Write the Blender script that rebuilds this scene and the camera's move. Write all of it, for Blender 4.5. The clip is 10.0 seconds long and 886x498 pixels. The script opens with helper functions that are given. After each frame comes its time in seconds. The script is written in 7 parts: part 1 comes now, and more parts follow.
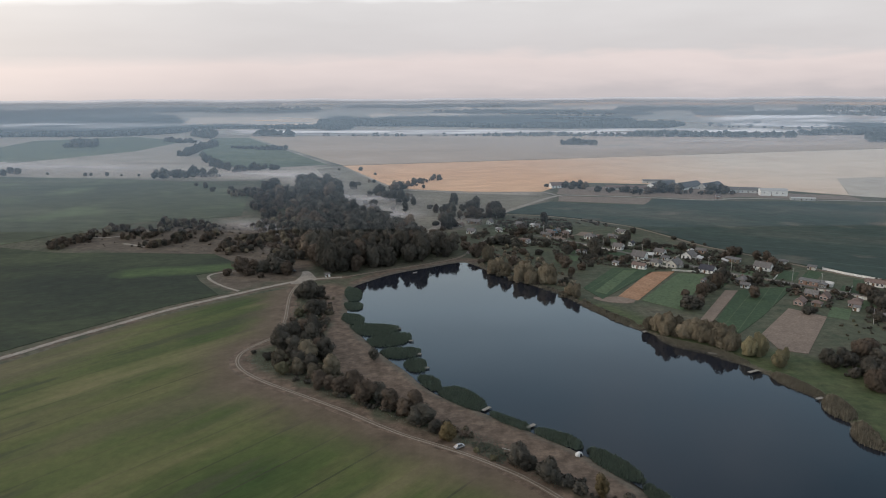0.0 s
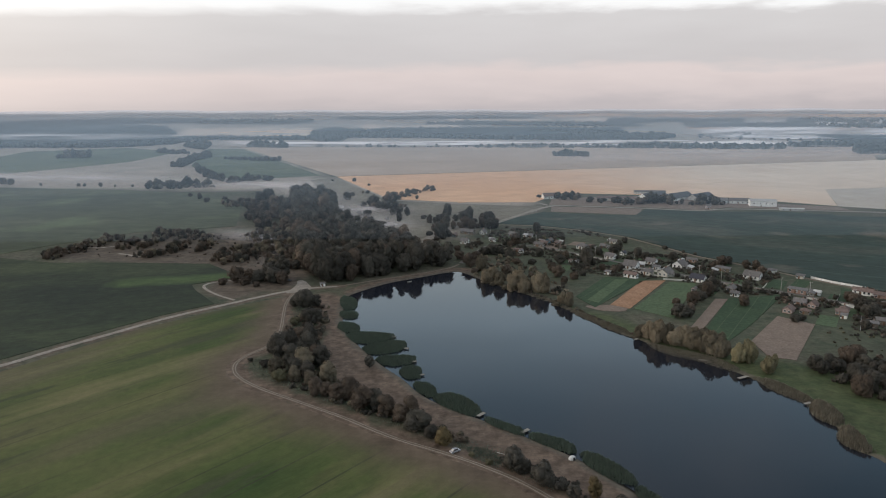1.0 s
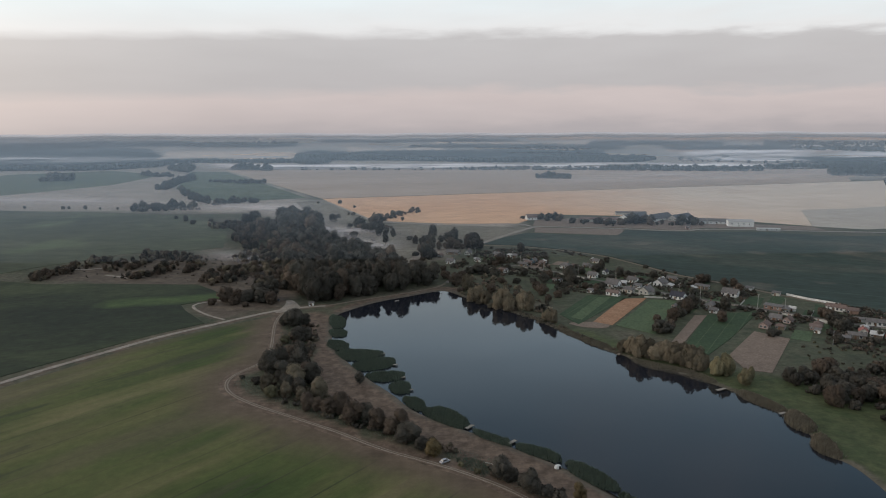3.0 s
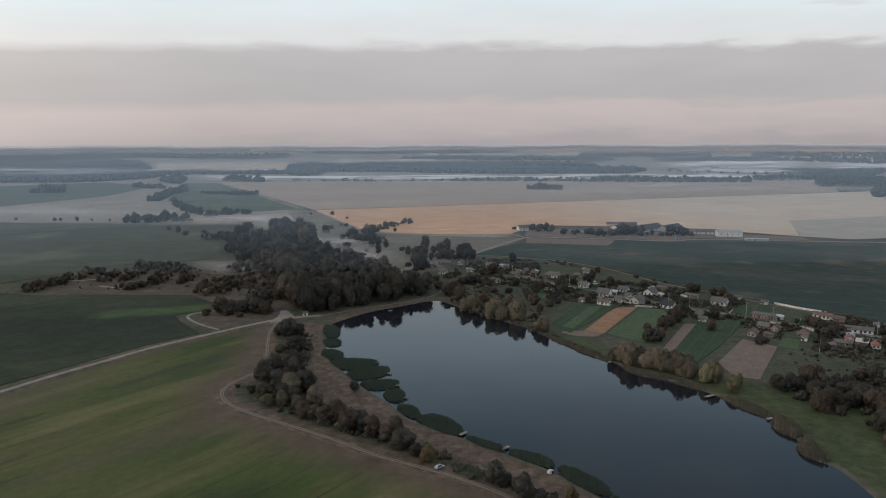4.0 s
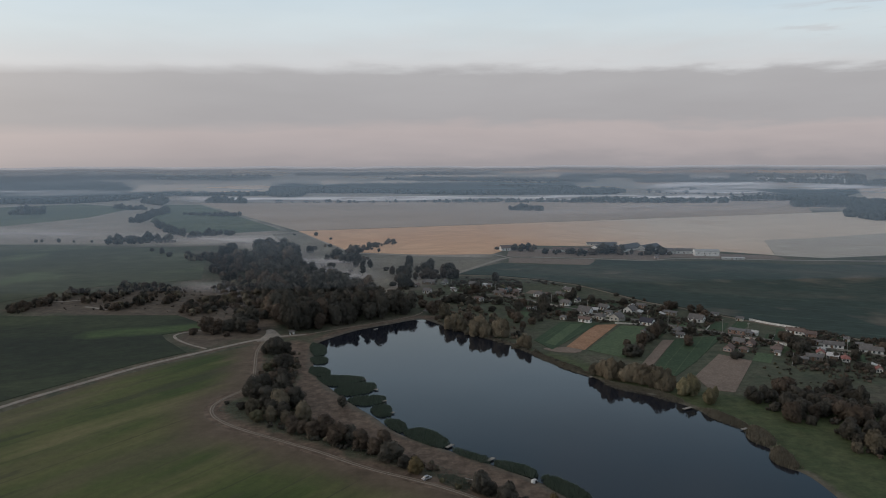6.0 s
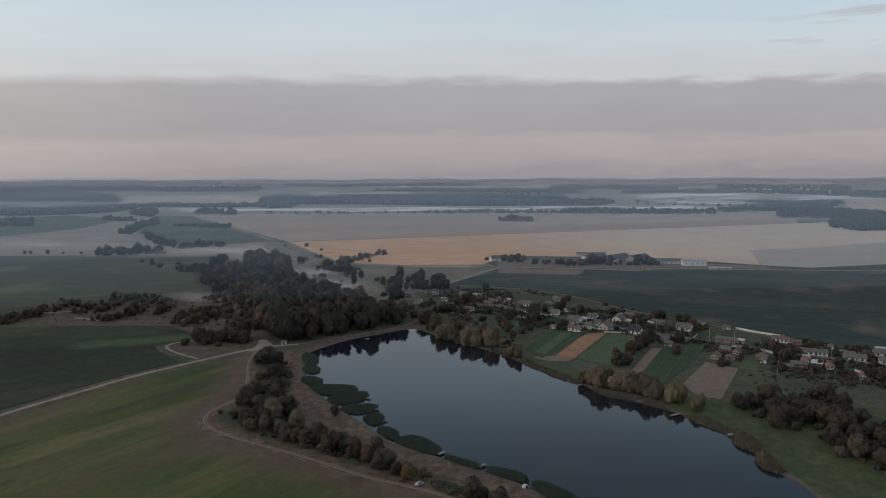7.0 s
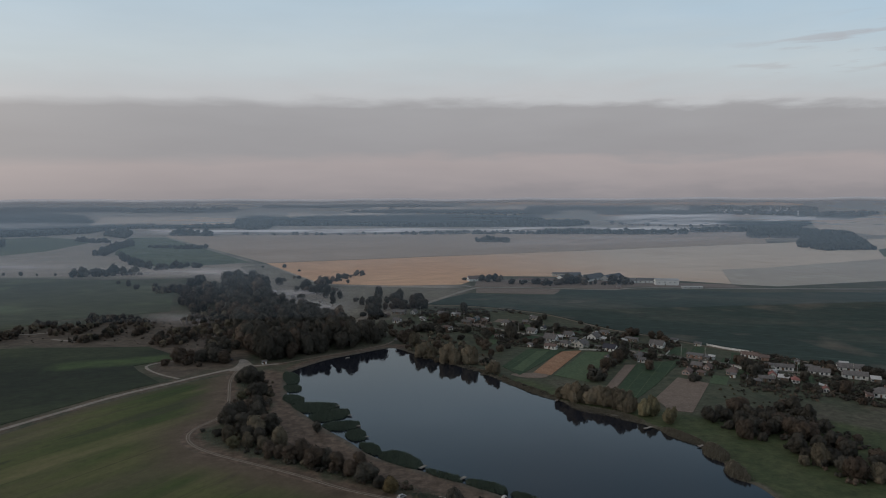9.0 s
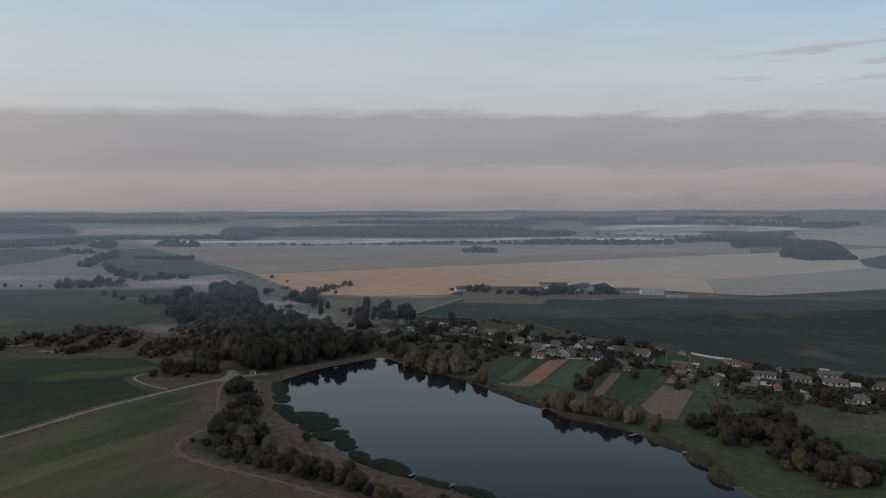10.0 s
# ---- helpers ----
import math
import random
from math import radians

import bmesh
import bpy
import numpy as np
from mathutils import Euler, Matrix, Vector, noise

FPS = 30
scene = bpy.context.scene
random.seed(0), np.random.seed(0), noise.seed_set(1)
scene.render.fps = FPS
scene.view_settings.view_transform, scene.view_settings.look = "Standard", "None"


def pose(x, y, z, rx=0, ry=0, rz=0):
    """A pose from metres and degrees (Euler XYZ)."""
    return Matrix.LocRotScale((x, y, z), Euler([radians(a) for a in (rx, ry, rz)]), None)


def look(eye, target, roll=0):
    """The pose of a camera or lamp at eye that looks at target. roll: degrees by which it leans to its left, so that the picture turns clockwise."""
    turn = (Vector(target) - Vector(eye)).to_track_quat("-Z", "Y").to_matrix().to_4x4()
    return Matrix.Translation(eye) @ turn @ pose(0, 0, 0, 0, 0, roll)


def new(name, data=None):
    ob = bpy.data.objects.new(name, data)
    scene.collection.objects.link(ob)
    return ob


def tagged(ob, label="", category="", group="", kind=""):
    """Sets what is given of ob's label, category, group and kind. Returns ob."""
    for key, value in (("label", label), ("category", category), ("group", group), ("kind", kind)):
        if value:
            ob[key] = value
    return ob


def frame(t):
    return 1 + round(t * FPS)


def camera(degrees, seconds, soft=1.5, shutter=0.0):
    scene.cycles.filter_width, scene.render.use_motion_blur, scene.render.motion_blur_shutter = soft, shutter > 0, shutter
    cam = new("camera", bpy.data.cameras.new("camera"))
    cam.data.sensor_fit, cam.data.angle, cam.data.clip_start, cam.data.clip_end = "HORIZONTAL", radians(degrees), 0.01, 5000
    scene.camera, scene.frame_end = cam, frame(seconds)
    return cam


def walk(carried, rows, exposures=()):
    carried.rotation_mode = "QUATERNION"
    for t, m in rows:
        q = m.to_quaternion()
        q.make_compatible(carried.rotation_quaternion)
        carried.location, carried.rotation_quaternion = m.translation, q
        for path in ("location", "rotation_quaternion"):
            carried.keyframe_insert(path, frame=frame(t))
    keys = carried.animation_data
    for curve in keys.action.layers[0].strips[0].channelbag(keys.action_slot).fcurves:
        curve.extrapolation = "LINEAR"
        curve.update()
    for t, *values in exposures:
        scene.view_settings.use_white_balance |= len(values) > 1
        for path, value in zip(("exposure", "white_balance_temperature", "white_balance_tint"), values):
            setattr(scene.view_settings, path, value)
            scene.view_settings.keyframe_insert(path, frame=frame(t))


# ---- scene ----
# the flight: a drone glides slowly backwards, about 110 m up, and lifts its view
cam = camera(66.3, 10.0, 1.0)
PATH = [
    (0, (5.622, 23.793, 109.926), (5.652, 25.745, 109.491), -0.3),
    (0.5, (5.12, 21.399, 109.89), (5.16, 23.354, 109.471), -0.3),
    (1, (4.541, 19.126, 109.832), (4.593, 21.084, 109.429), -0.2),
    (1.5, (4.037, 16.881, 109.854), (4.101, 18.842, 109.467), -0.2),
    (2, (3.513, 14.594, 109.778), (3.589, 16.558, 109.407), -0.2),
    (2.5, (2.999, 12.162, 109.795), (3.087, 14.128, 109.44), -0.2),
    (4, (1.363, 4.824, 109.916), (1.488, 6.797, 109.61), -0.2),
    (4.5, (0.786, 2.448, 109.946), (0.924, 4.421, 109.655), -0.2),
    (5, (0.223, 0.132, 109.934), (0.375, 2.107, 109.659), -0.2),
    (5.5, (-0.257, -2.173, 109.959), (-0.092, -0.196, 109.699), -0.2),
    (7, (-1.972, -9.498, 109.985), (-1.764, -7.521, 109.773), -0.2),
    (7.5, (-2.541, -11.895, 109.978), (-2.316, -9.917, 109.781), -0.2),
    (8, (-3.118, -14.268, 109.964), (-2.877, -12.291, 109.783), -0.2),
    (8.5, (-3.823, -16.505, 109.992), (-3.565, -14.529, 109.826), -0.2),
    (9, (-4.531, -18.81, 110.003), (-4.254, -16.835, 109.853), -0.2),
    (9.5, (-5.185, -21.086, 110.027), (-4.889, -19.112, 109.893), -0.2),
    (10, (-5.871, -23.388, 110.134), (-5.556, -21.417, 110.015), -0.2),
]
EXPOSURES = [(t, e, k, 12) for t, e, k in ((0.0, 0.13, 6750), (1.0, 0.03, 6750), (2.5, -0.17, 6750), (5.0, -0.5, 6650), (7.5, -0.75, 6550), (10.0, -0.91, 6530))]
walk(cam, [(t, look(eye, target, roll)) for t, eye, target, roll in PATH], EXPOSURES)

# ---------------------------------------------------------------- world and sun
SUN_AZ, SUN_EL = radians(-84), radians(14)      # low behind the cloud, to the left of the view


def make_world():
    w = bpy.data.worlds.new("dawn_sky")
    scene.world = w
    w.use_nodes = True
    nt = w.node_tree
    nt.nodes.clear()
    N, K = nt.nodes.new, nt.links.new
    out, bg = N("ShaderNodeOutputWorld"), N("ShaderNodeBackground")
    bg.inputs["Strength"].default_value = 1.15
    K(bg.outputs[0], out.inputs["Surface"])
    sky = N("ShaderNodeTexSky")
    sky.sky_type, sky.sun_disc = "NISHITA", False
    sky.sun_elevation, sky.sun_rotation = SUN_EL, SUN_AZ
    gain = N("ShaderNodeVectorMath"); gain.operation = "SCALE"
    gain.inputs["Scale"].default_value = 0.24
    K(sky.outputs[0], gain.inputs[0])
    tc = N("ShaderNodeTexCoord")
    sep = N("ShaderNodeSeparateXYZ")
    K(tc.outputs["Generated"], sep.inputs[0])
    # ragged cloud edges: noise stretched along the horizon shifts the height at which the bands are read
    mp = N("ShaderNodeMapping"); mp.inputs["Scale"].default_value = (1, 1, 5)
    K(tc.outputs["Generated"], mp.inputs[0])
    east = N("ShaderNodeMapRange")
    east.inputs["From Min"].default_value, east.inputs["From Max"].default_value = -0.3, 0.55
    east.inputs["To Min"].default_value, east.inputs["To Max"].default_value = 0.35, 1.35
    K(sep.outputs["X"], east.inputs["Value"])
    def cloud_noise(scale, detail, amount, prev):
        n = N("ShaderNodeTexNoise"); n.inputs["Scale"].default_value = scale; n.inputs["Detail"].default_value = detail
        K(mp.outputs[0], n.inputs["Vector"])
        a = N("ShaderNodeMath"); a.operation = "SUBTRACT"; a.inputs[1].default_value = 0.5
        K(n.outputs[0], a.inputs[0])
        m = N("ShaderNodeMath"); m.operation = "MULTIPLY_ADD"; m.inputs[1].default_value = amount
        ragged = N("ShaderNodeMath"); ragged.operation = "MULTIPLY"
        K(a.outputs[0], ragged.inputs[0]); K(east.outputs[0], ragged.inputs[1])
        K(ragged.outputs[0], m.inputs[0]); K(prev, m.inputs[2])
        return m.outputs[0]
    ahead = N("ShaderNodeMath"); ahead.operation = "ABSOLUTE"
    K(sep.outputs["Y"], ahead.inputs[0])
    far = N("ShaderNodeMath"); far.operation = "MAXIMUM"; far.inputs[1].default_value = 0.55
    K(ahead.outputs[0], far.inputs[0])
    level = N("ShaderNodeMath"); level.operation = "DIVIDE"
    K(sep.outputs["Z"], level.inputs[0]); K(far.outputs[0], level.inputs[1])
    slope = N("ShaderNodeMath"); slope.operation = "MULTIPLY_ADD"; slope.inputs[1].default_value = -0.013
    K(sep.outputs["X"], slope.inputs[0]); K(level.outputs[0], slope.inputs[2])
    v = cloud_noise(2.5, 3, 0.02, slope.outputs[0])
    v = cloud_noise(11.0, 8, 0.04, v)
    mr = N("ShaderNodeMapRange")
    mr.inputs["From Min"].default_value, mr.inputs["From Max"].default_value = -0.1, 1.0
    K(v, mr.inputs["Value"])
    ramp = N("ShaderNodeValToRGB")
    stops = ((-0.10, (0.38, 0.37, 0.39)), (0.0, (0.44, 0.42, 0.44)), (0.018, (0.53, 0.49, 0.50)), (0.05, (0.605, 0.55, 0.55)),
             (0.066, (0.51, 0.505, 0.52)), (0.133, (0.555, 0.56, 0.575)), (0.146, (0.80, 0.83, 0.85)), (0.2, (0.80, 0.92, 0.97)),
             (0.32, (0.66, 0.88, 1.05)), (0.46, (0.33, 0.53, 0.7)), (0.65, (0.19, 0.32, 0.43)), (0.95, (0.58, 0.59, 0.62)))
    el = ramp.color_ramp.elements
    while len(el) < len(stops):
        el.new(0.5)
    for e, (z, c) in zip(el, stops):
        e.position, e.color = (z + 0.1) / 1.1, (*c, 1)
    K(mr.outputs[0], ramp.inputs[0])
    sn = N("ShaderNodeTexNoise"); sn.inputs["Scale"].default_value, sn.inputs["Detail"].default_value = 4.5, 6
    K(mp.outputs[0], sn.inputs["Vector"])
    sg = N("ShaderNodeMapRange")
    sg.inputs["From Min"].default_value, sg.inputs["From Max"].default_value = 0.3, 0.7
    sg.inputs["To Min"].default_value, sg.inputs["To Max"].default_value = 0.965, 1.03
    K(sn.outputs[0], sg.inputs["Value"])
    streaked = N("ShaderNodeVectorMath"); streaked.operation = "SCALE"
    K(ramp.outputs[0], streaked.inputs[0]); K(sg.outputs[0], streaked.inputs["Scale"])
    # warm glow low on the side of the hidden sun
    dot = N("ShaderNodeVectorMath"); dot.operation = "DOT_PRODUCT"
    dot.inputs[1].default_value = (math.sin(SUN_AZ), math.cos(SUN_AZ), 0.02)
    K(tc.outputs["Generated"], dot.inputs[0])
    mx = N("ShaderNodeMath"); mx.operation = "MAXIMUM"; mx.inputs[1].default_value = 0
    K(dot.outputs["Value"], mx.inputs[0])
    pw = N("ShaderNodeMath"); pw.operation = "POWER"; pw.inputs[1].default_value = 3
    K(mx.outputs[0], pw.inputs[0])
    glow = N("ShaderNodeMix"); glow.data_type, glow.blend_type = "RGBA", "ADD"
    K(pw.outputs[0], glow.inputs["Factor"])
    K(streaked.outputs[0], glow.inputs[6]); glow.inputs[7].default_value = (0.52, 0.42, 0.3, 1)
    # overhead: thin cloud over the clear sky
    up = N("ShaderNodeMapRange")
    up.inputs["From Min"].default_value, up.inputs["From Max"].default_value = 0.5, 0.85
    up.inputs["To Max"].default_value = 0.3
    K(sep.outputs["Z"], up.inputs["Value"])
    mix = N("ShaderNodeMix"); mix.data_type = "RGBA"
    K(up.outputs[0], mix.inputs["Factor"]); K(glow.outputs[2], mix.inputs[6]); K(gain.outputs[0], mix.inputs[7])
    # thin pinkish wisps above the bank, away from the sun
    wm = N("ShaderNodeMapping"); wm.inputs["Scale"].default_value = (1, 1, 9)
    K(tc.outputs["Generated"], wm.inputs[0])
    wn = N("ShaderNodeTexNoise"); wn.inputs["Scale"].default_value, wn.inputs["Detail"].default_value = 8.0, 7
    K(wm.outputs[0], wn.inputs["Vector"])
    def window(value, a, b, c, d):
        lo, hi, both = N("ShaderNodeMapRange"), N("ShaderNodeMapRange"), N("ShaderNodeMath")
        lo.inputs["From Min"].default_value, lo.inputs["From Max"].default_value = a, b
        hi.inputs["From Min"].default_value, hi.inputs["From Max"].default_value = d, c
        K(value, lo.inputs["Value"]); K(value, hi.inputs["Value"])
        both.operation = "MULTIPLY"
        K(lo.outputs[0], both.inputs[0]); K(hi.outputs[0], both.inputs[1])
        return both.outputs[0]
    def product(a, b):
        m = N("ShaderNodeMath"); m.operation = "MULTIPLY"
        K(a, m.inputs[0])
        if isinstance(b, float):
            m.inputs[1].default_value = b
        else:
            K(b, m.inputs[1])
        return m.outputs[0]
    thick = product(product(window(wn.outputs[0], 0.52, 0.62, 2, 3), window(sep.outputs["Z"], 0.14, 0.17, 0.19, 0.23)), window(sep.outputs["X"], 0.46, 0.6, 2, 3))
    wisp = N("ShaderNodeMix"); wisp.data_type = "RGBA"
    K(product(thick, 0.55), wisp.inputs["Factor"]); K(mix.outputs[2], wisp.inputs[6]); wisp.inputs[7].default_value = (0.58, 0.52, 0.525, 1)
    # soft high cloud overhead, more of it to the east
    hn = N("ShaderNodeTexNoise"); hn.inputs["Scale"].default_value, hn.inputs["Detail"].default_value = 2.6, 5
    K(tc.outputs["Generated"], hn.inputs["Vector"])
    puff = product(product(window(hn.outputs[0], 0.36, 0.62, 2, 3), window(sep.outputs["Z"], 0.3, 0.42, 0.85, 1.0)), window(sep.outputs["X"], -0.1, 0.5, 2, 3))
    high = N("ShaderNodeMix"); high.data_type = "RGBA"
    K(product(puff, 0.95), high.inputs["Factor"]); K(wisp.outputs[2], high.inputs[6]); high.inputs[7].default_value = (0.52, 0.61, 0.71, 1)
    K(high.outputs[2], bg.inputs["Color"])


make_world()
sun_data = bpy.data.lights.new("sun", "SUN")
sun_data.energy, sun_data.angle, sun_data.color = 1.2, radians(30), (1.0, 0.88, 0.76)
sun = new("sun", sun_data)
sun.matrix_world = look((0, 0, 300), (-300 * math.sin(SUN_AZ), -300 * math.cos(SUN_AZ), 300 - 300 * math.tan(SUN_EL)))


# ---------------------------------------------------------------- materials
def material(name, stops, scale, rough=0.9, fine=None, fine_amount=0.25, stretch=None, turn=0.0, bump=0.0, bump_scale=None,
             space="world", island=0.0, per_object=0.0, spec=0.25, metal=0.0, bands=None):
    """Noise between the colours in stops; a finer noise and, if asked, bands (width, share, colour) along the stretch;
    island and per_object: how much the brightness varies from piece to piece and from thing to thing."""
    m = bpy.data.materials.new(name)
    m.use_nodes = True
    nt = m.node_tree
    N, K = nt.nodes.new, nt.links.new
    b = nt.nodes["Principled BSDF"]
    b.inputs["Roughness"].default_value, b.inputs["Metallic"].default_value = rough, metal
    b.inputs["Specular IOR Level"].default_value = spec
    if space == "world":
        co = N("ShaderNodeNewGeometry").outputs["Position"]
    else:
        co = N("ShaderNodeTexCoord").outputs["Object"]
    mp = N("ShaderNodeMapping")
    mp.inputs["Rotation"].default_value = (0, 0, -turn)
    K(co, mp.inputs[0])
    st = N("ShaderNodeMapping")
    st.inputs["Scale"].default_value = stretch or (1, 1, 1)
    K(mp.outputs[0], st.inputs[0])
    n1 = N("ShaderNodeTexNoise")
    n1.inputs["Scale"].default_value, n1.inputs["Detail"].default_value, n1.inputs["Roughness"].default_value = scale, 7, 0.6
    K(st.outputs[0], n1.inputs["Vector"])
    ramp = N("ShaderNodeValToRGB")
    el = ramp.color_ramp.elements
    while len(el) < len(stops):
        el.new(0.5)
    for i, c in enumerate(stops):
        el[i].position, el[i].color = 0.32 + 0.36 * i / max(1, len(stops) - 1), (*c, 1)
    K(n1.outputs[0], ramp.inputs[0])
    col = ramp.outputs[0]
    if bands:
        width, share, tint = bands
        sp = N("ShaderNodeSeparateXYZ"); K(mp.outputs[0], sp.inputs[0])
        wob = N("ShaderNodeMath"); wob.operation = "MULTIPLY_ADD"; wob.inputs[1].default_value = width * 0.1
        K(n1.outputs[0], wob.inputs[0]); K(sp.outputs["Y"], wob.inputs[2])
        md = N("ShaderNodeMath"); md.operation = "PINGPONG"; md.inputs[1].default_value = width / 2
        K(wob.outputs[0], md.inputs[0])
        lt = N("ShaderNodeMapRange")
        lt.inputs["From Min"].default_value, lt.inputs["From Max"].default_value = width * share * 0.4, width * share * 0.6
        lt.inputs["To Min"].default_value, lt.inputs["To Max"].default_value = 0.8, 0.0
        K(md.outputs[0], lt.inputs["Value"])
        bm_ = N("ShaderNodeMix"); bm_.data_type = "RGBA"; bm_.inputs[7].default_value = (*tint, 1)
        K(lt.outputs[0], bm_.inputs["Factor"]); K(col, bm_.inputs[6])
        col = bm_.outputs[2]
    gain = None
    def times(value, lo, hi):
        r = N("ShaderNodeMapRange")
        r.inputs["From Min"].default_value, r.inputs["From Max"].default_value = 0.25 if value.name != "Random" else 0, 0.75 if value.name != "Random" else 1
        if value.name == "Random Per Island":
            r.inputs["From Min"].default_value, r.inputs["From Max"].default_value = 0, 1
        r.inputs["To Min"].default_value, r.inputs["To Max"].default_value = lo, hi
        K(value, r.inputs["Value"])
        return r.outputs[0]
    gains = []
    if fine:
        n2 = N("ShaderNodeTexNoise")
        n2.inputs["Scale"].default_value, n2.inputs["Detail"].default_value = fine, 4
        K(st.outputs[0], n2.inputs["Vector"])
        gains.append(times(n2.outputs[0], 1 - fine_amount, 1 + fine_amount))
    if island:
        gains.append(times(N("ShaderNodeNewGeometry").outputs["Random Per Island"], 1 - island, 1 + island))
    if per_object:
        gains.append(times(N("ShaderNodeObjectInfo").outputs["Random"], 1 - per_object, 1 + per_object))
    for g in gains:
        v = N("ShaderNodeVectorMath"); v.operation = "SCALE"
        K(col, v.inputs[0]); K(g, v.inputs["Scale"])
        col = v.outputs[0]
    K(col, b.inputs["Base Color"])
    if bump:
        n3 = N("ShaderNodeTexNoise")
        n3.inputs["Scale"].default_value, n3.inputs["Detail"].default_value = bump_scale or scale * 6, 5
        K(st.outputs[0], n3.inputs["Vector"])
        bp = N("ShaderNodeBump"); bp.inputs["Strength"].default_value = 0.6; bp.inputs["Distance"].default_value = bump
        K(n3.outputs[0], bp.inputs["Height"]); K(bp.outputs[0], b.inputs["Normal"])
    return m


def blend_by(m, attribute, colours, lo, hi, ragged=4.0, noise_scale=0.12, strength=1.0, rows=None):
    """Lays a second noise colour over m where the mesh's attribute, roughened by noise, passes from lo to hi; rows (a turn) draws the noise out along the field's rows."""
    nt = m.node_tree
    N, K = nt.nodes.new, nt.links.new
    b = nt.nodes["Principled BSDF"]
    old = b.inputs["Base Color"].links[0].from_socket
    at = N("ShaderNodeAttribute"); at.attribute_name = attribute
    pos = N("ShaderNodeNewGeometry").outputs["Position"]
    if rows is not None:
        turned = N("ShaderNodeMapping"); turned.inputs["Rotation"].default_value = (0, 0, rows)
        drawn = N("ShaderNodeVectorMath"); drawn.operation = "MULTIPLY"; drawn.inputs[1].default_value = (0.22, 1.3, 1)
        K(pos, turned.inputs["Vector"]); K(turned.outputs[0], drawn.inputs[0])
        pos = drawn.outputs[0]
    n = N("ShaderNodeTexNoise"); n.inputs["Scale"].default_value, n.inputs["Detail"].default_value = noise_scale, 6
    K(pos, n.inputs["Vector"])
    sub = N("ShaderNodeMath"); sub.operation = "SUBTRACT"; sub.inputs[1].default_value = 0.5
    K(n.outputs[0], sub.inputs[0])
    ma = N("ShaderNodeMath"); ma.operation = "MULTIPLY_ADD"; ma.inputs[1].default_value = ragged * 2
    K(sub.outputs[0], ma.inputs[0]); K(at.outputs["Fac"], ma.inputs[2])
    mr = N("ShaderNodeMapRange")
    mr.inputs["From Min"].default_value, mr.inputs["From Max"].default_value = lo, hi
    mr.inputs["To Max"].default_value = strength
    K(ma.outputs[0], mr.inputs["Value"])
    n2 = N("ShaderNodeTexNoise"); n2.inputs["Scale"].default_value, n2.inputs["Detail"].default_value = noise_scale * 1.7, 8
    n2.inputs["Roughness"].default_value = 0.65
    K(pos, n2.inputs["Vector"])
    ramp = N("ShaderNodeValToRGB")
    ramp.color_ramp.elements[0].position, ramp.color_ramp.elements[1].position = 0.33, 0.68
    ramp.color_ramp.elements[0].color, ramp.color_ramp.elements[1].color = (*colours[0], 1), (*colours[1], 1)
    K(n2.outputs[0], ramp.inputs[0])
    mix = N("ShaderNodeMix"); mix.data_type = "RGBA"
    K(mr.outputs[0], mix.inputs["Factor"]); K(old, mix.inputs[6]); K(ramp.outputs[0], mix.inputs[7])
    K(mix.outputs[2], b.inputs["Base Color"])


SOIL = ((0.073, 0.052, 0.038), (0.172, 0.126, 0.093))
M = {}
M["ground"] = material("rough_meadow", ((0.044, 0.053, 0.032), (0.069, 0.072, 0.046), (0.110, 0.095, 0.069)), 0.02, fine=0.35, bump=0.3, bump_scale=0.8)
# pale far fields, their colour raised further for the lightness of distant mist
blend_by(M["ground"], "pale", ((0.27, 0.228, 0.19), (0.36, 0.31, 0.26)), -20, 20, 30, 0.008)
blend_by(M["ground"], "garden", ((0.047, 0.061, 0.036), (0.086, 0.086, 0.056)), -4, 4, 8, 0.06)
blend_by(M["ground"], "lush", ((0.047, 0.066, 0.027), (0.078, 0.089, 0.04)), -4, 4, 8, 0.05)
blend_by(M["ground"], "scrub", ((0.07, 0.055, 0.041), (0.13, 0.102, 0.077)), -4, 6, 14, 0.06)
blend_by(M["ground"], "bare", SOIL, -2, 3, 7, 0.12)
blend_by(M["ground"], "wet", ((0.075, 0.066, 0.05), (0.14, 0.122, 0.095)), -4.2, -1.6, 3.0, 0.15, 0.85)
blend_by(M["ground"], "wet", ((0.03, 0.027, 0.02), (0.07, 0.06, 0.045)), -0.6, 0.5, 0.8, 0.5)
M["front"] = material("sparse_green_crop", ((0.026, 0.052, 0.011), (0.058, 0.078, 0.021), (0.118, 0.104, 0.046)), 0.02, fine=0.3, fine_amount=0.22,
                      stretch=(0.34, 1.1, 1), turn=radians(50), bump=0.12, bump_scale=1.5, bands=(17.0, 0.045, (0.034, 0.04, 0.018)))
blend_by(M["front"], "one", ((0.07, 0.095, 0.026), (0.13, 0.122, 0.05)), 0.6, 1.6, 2.4, 0.011, 0.6)
blend_by(M["front"], "one", ((0.085, 0.068, 0.044), (0.13, 0.102, 0.068)), 1.05, 1.75, 2.6, 0.019, 0.6, -radians(50))
blend_by(M["front"], "one", ((0.036, 0.043, 0.021), (0.06, 0.058, 0.032)), 1.35, 1.7, 2.8, 0.05, 0.75, -radians(50))
blend_by(M["front"], "one", ((0.155, 0.135, 0.062), (0.2, 0.165, 0.085)), 1.1, 1.7, 2.6, 0.032, 0.6, -radians(50))
blend_by(M["front"], "margin", ((0.084, 0.062, 0.043), (0.128, 0.094, 0.066)), 25, 8, 11, 0.03, 0.75)
blend_by(M["front"], "margin", SOIL, 14, 2, 7, 0.045, 0.8)
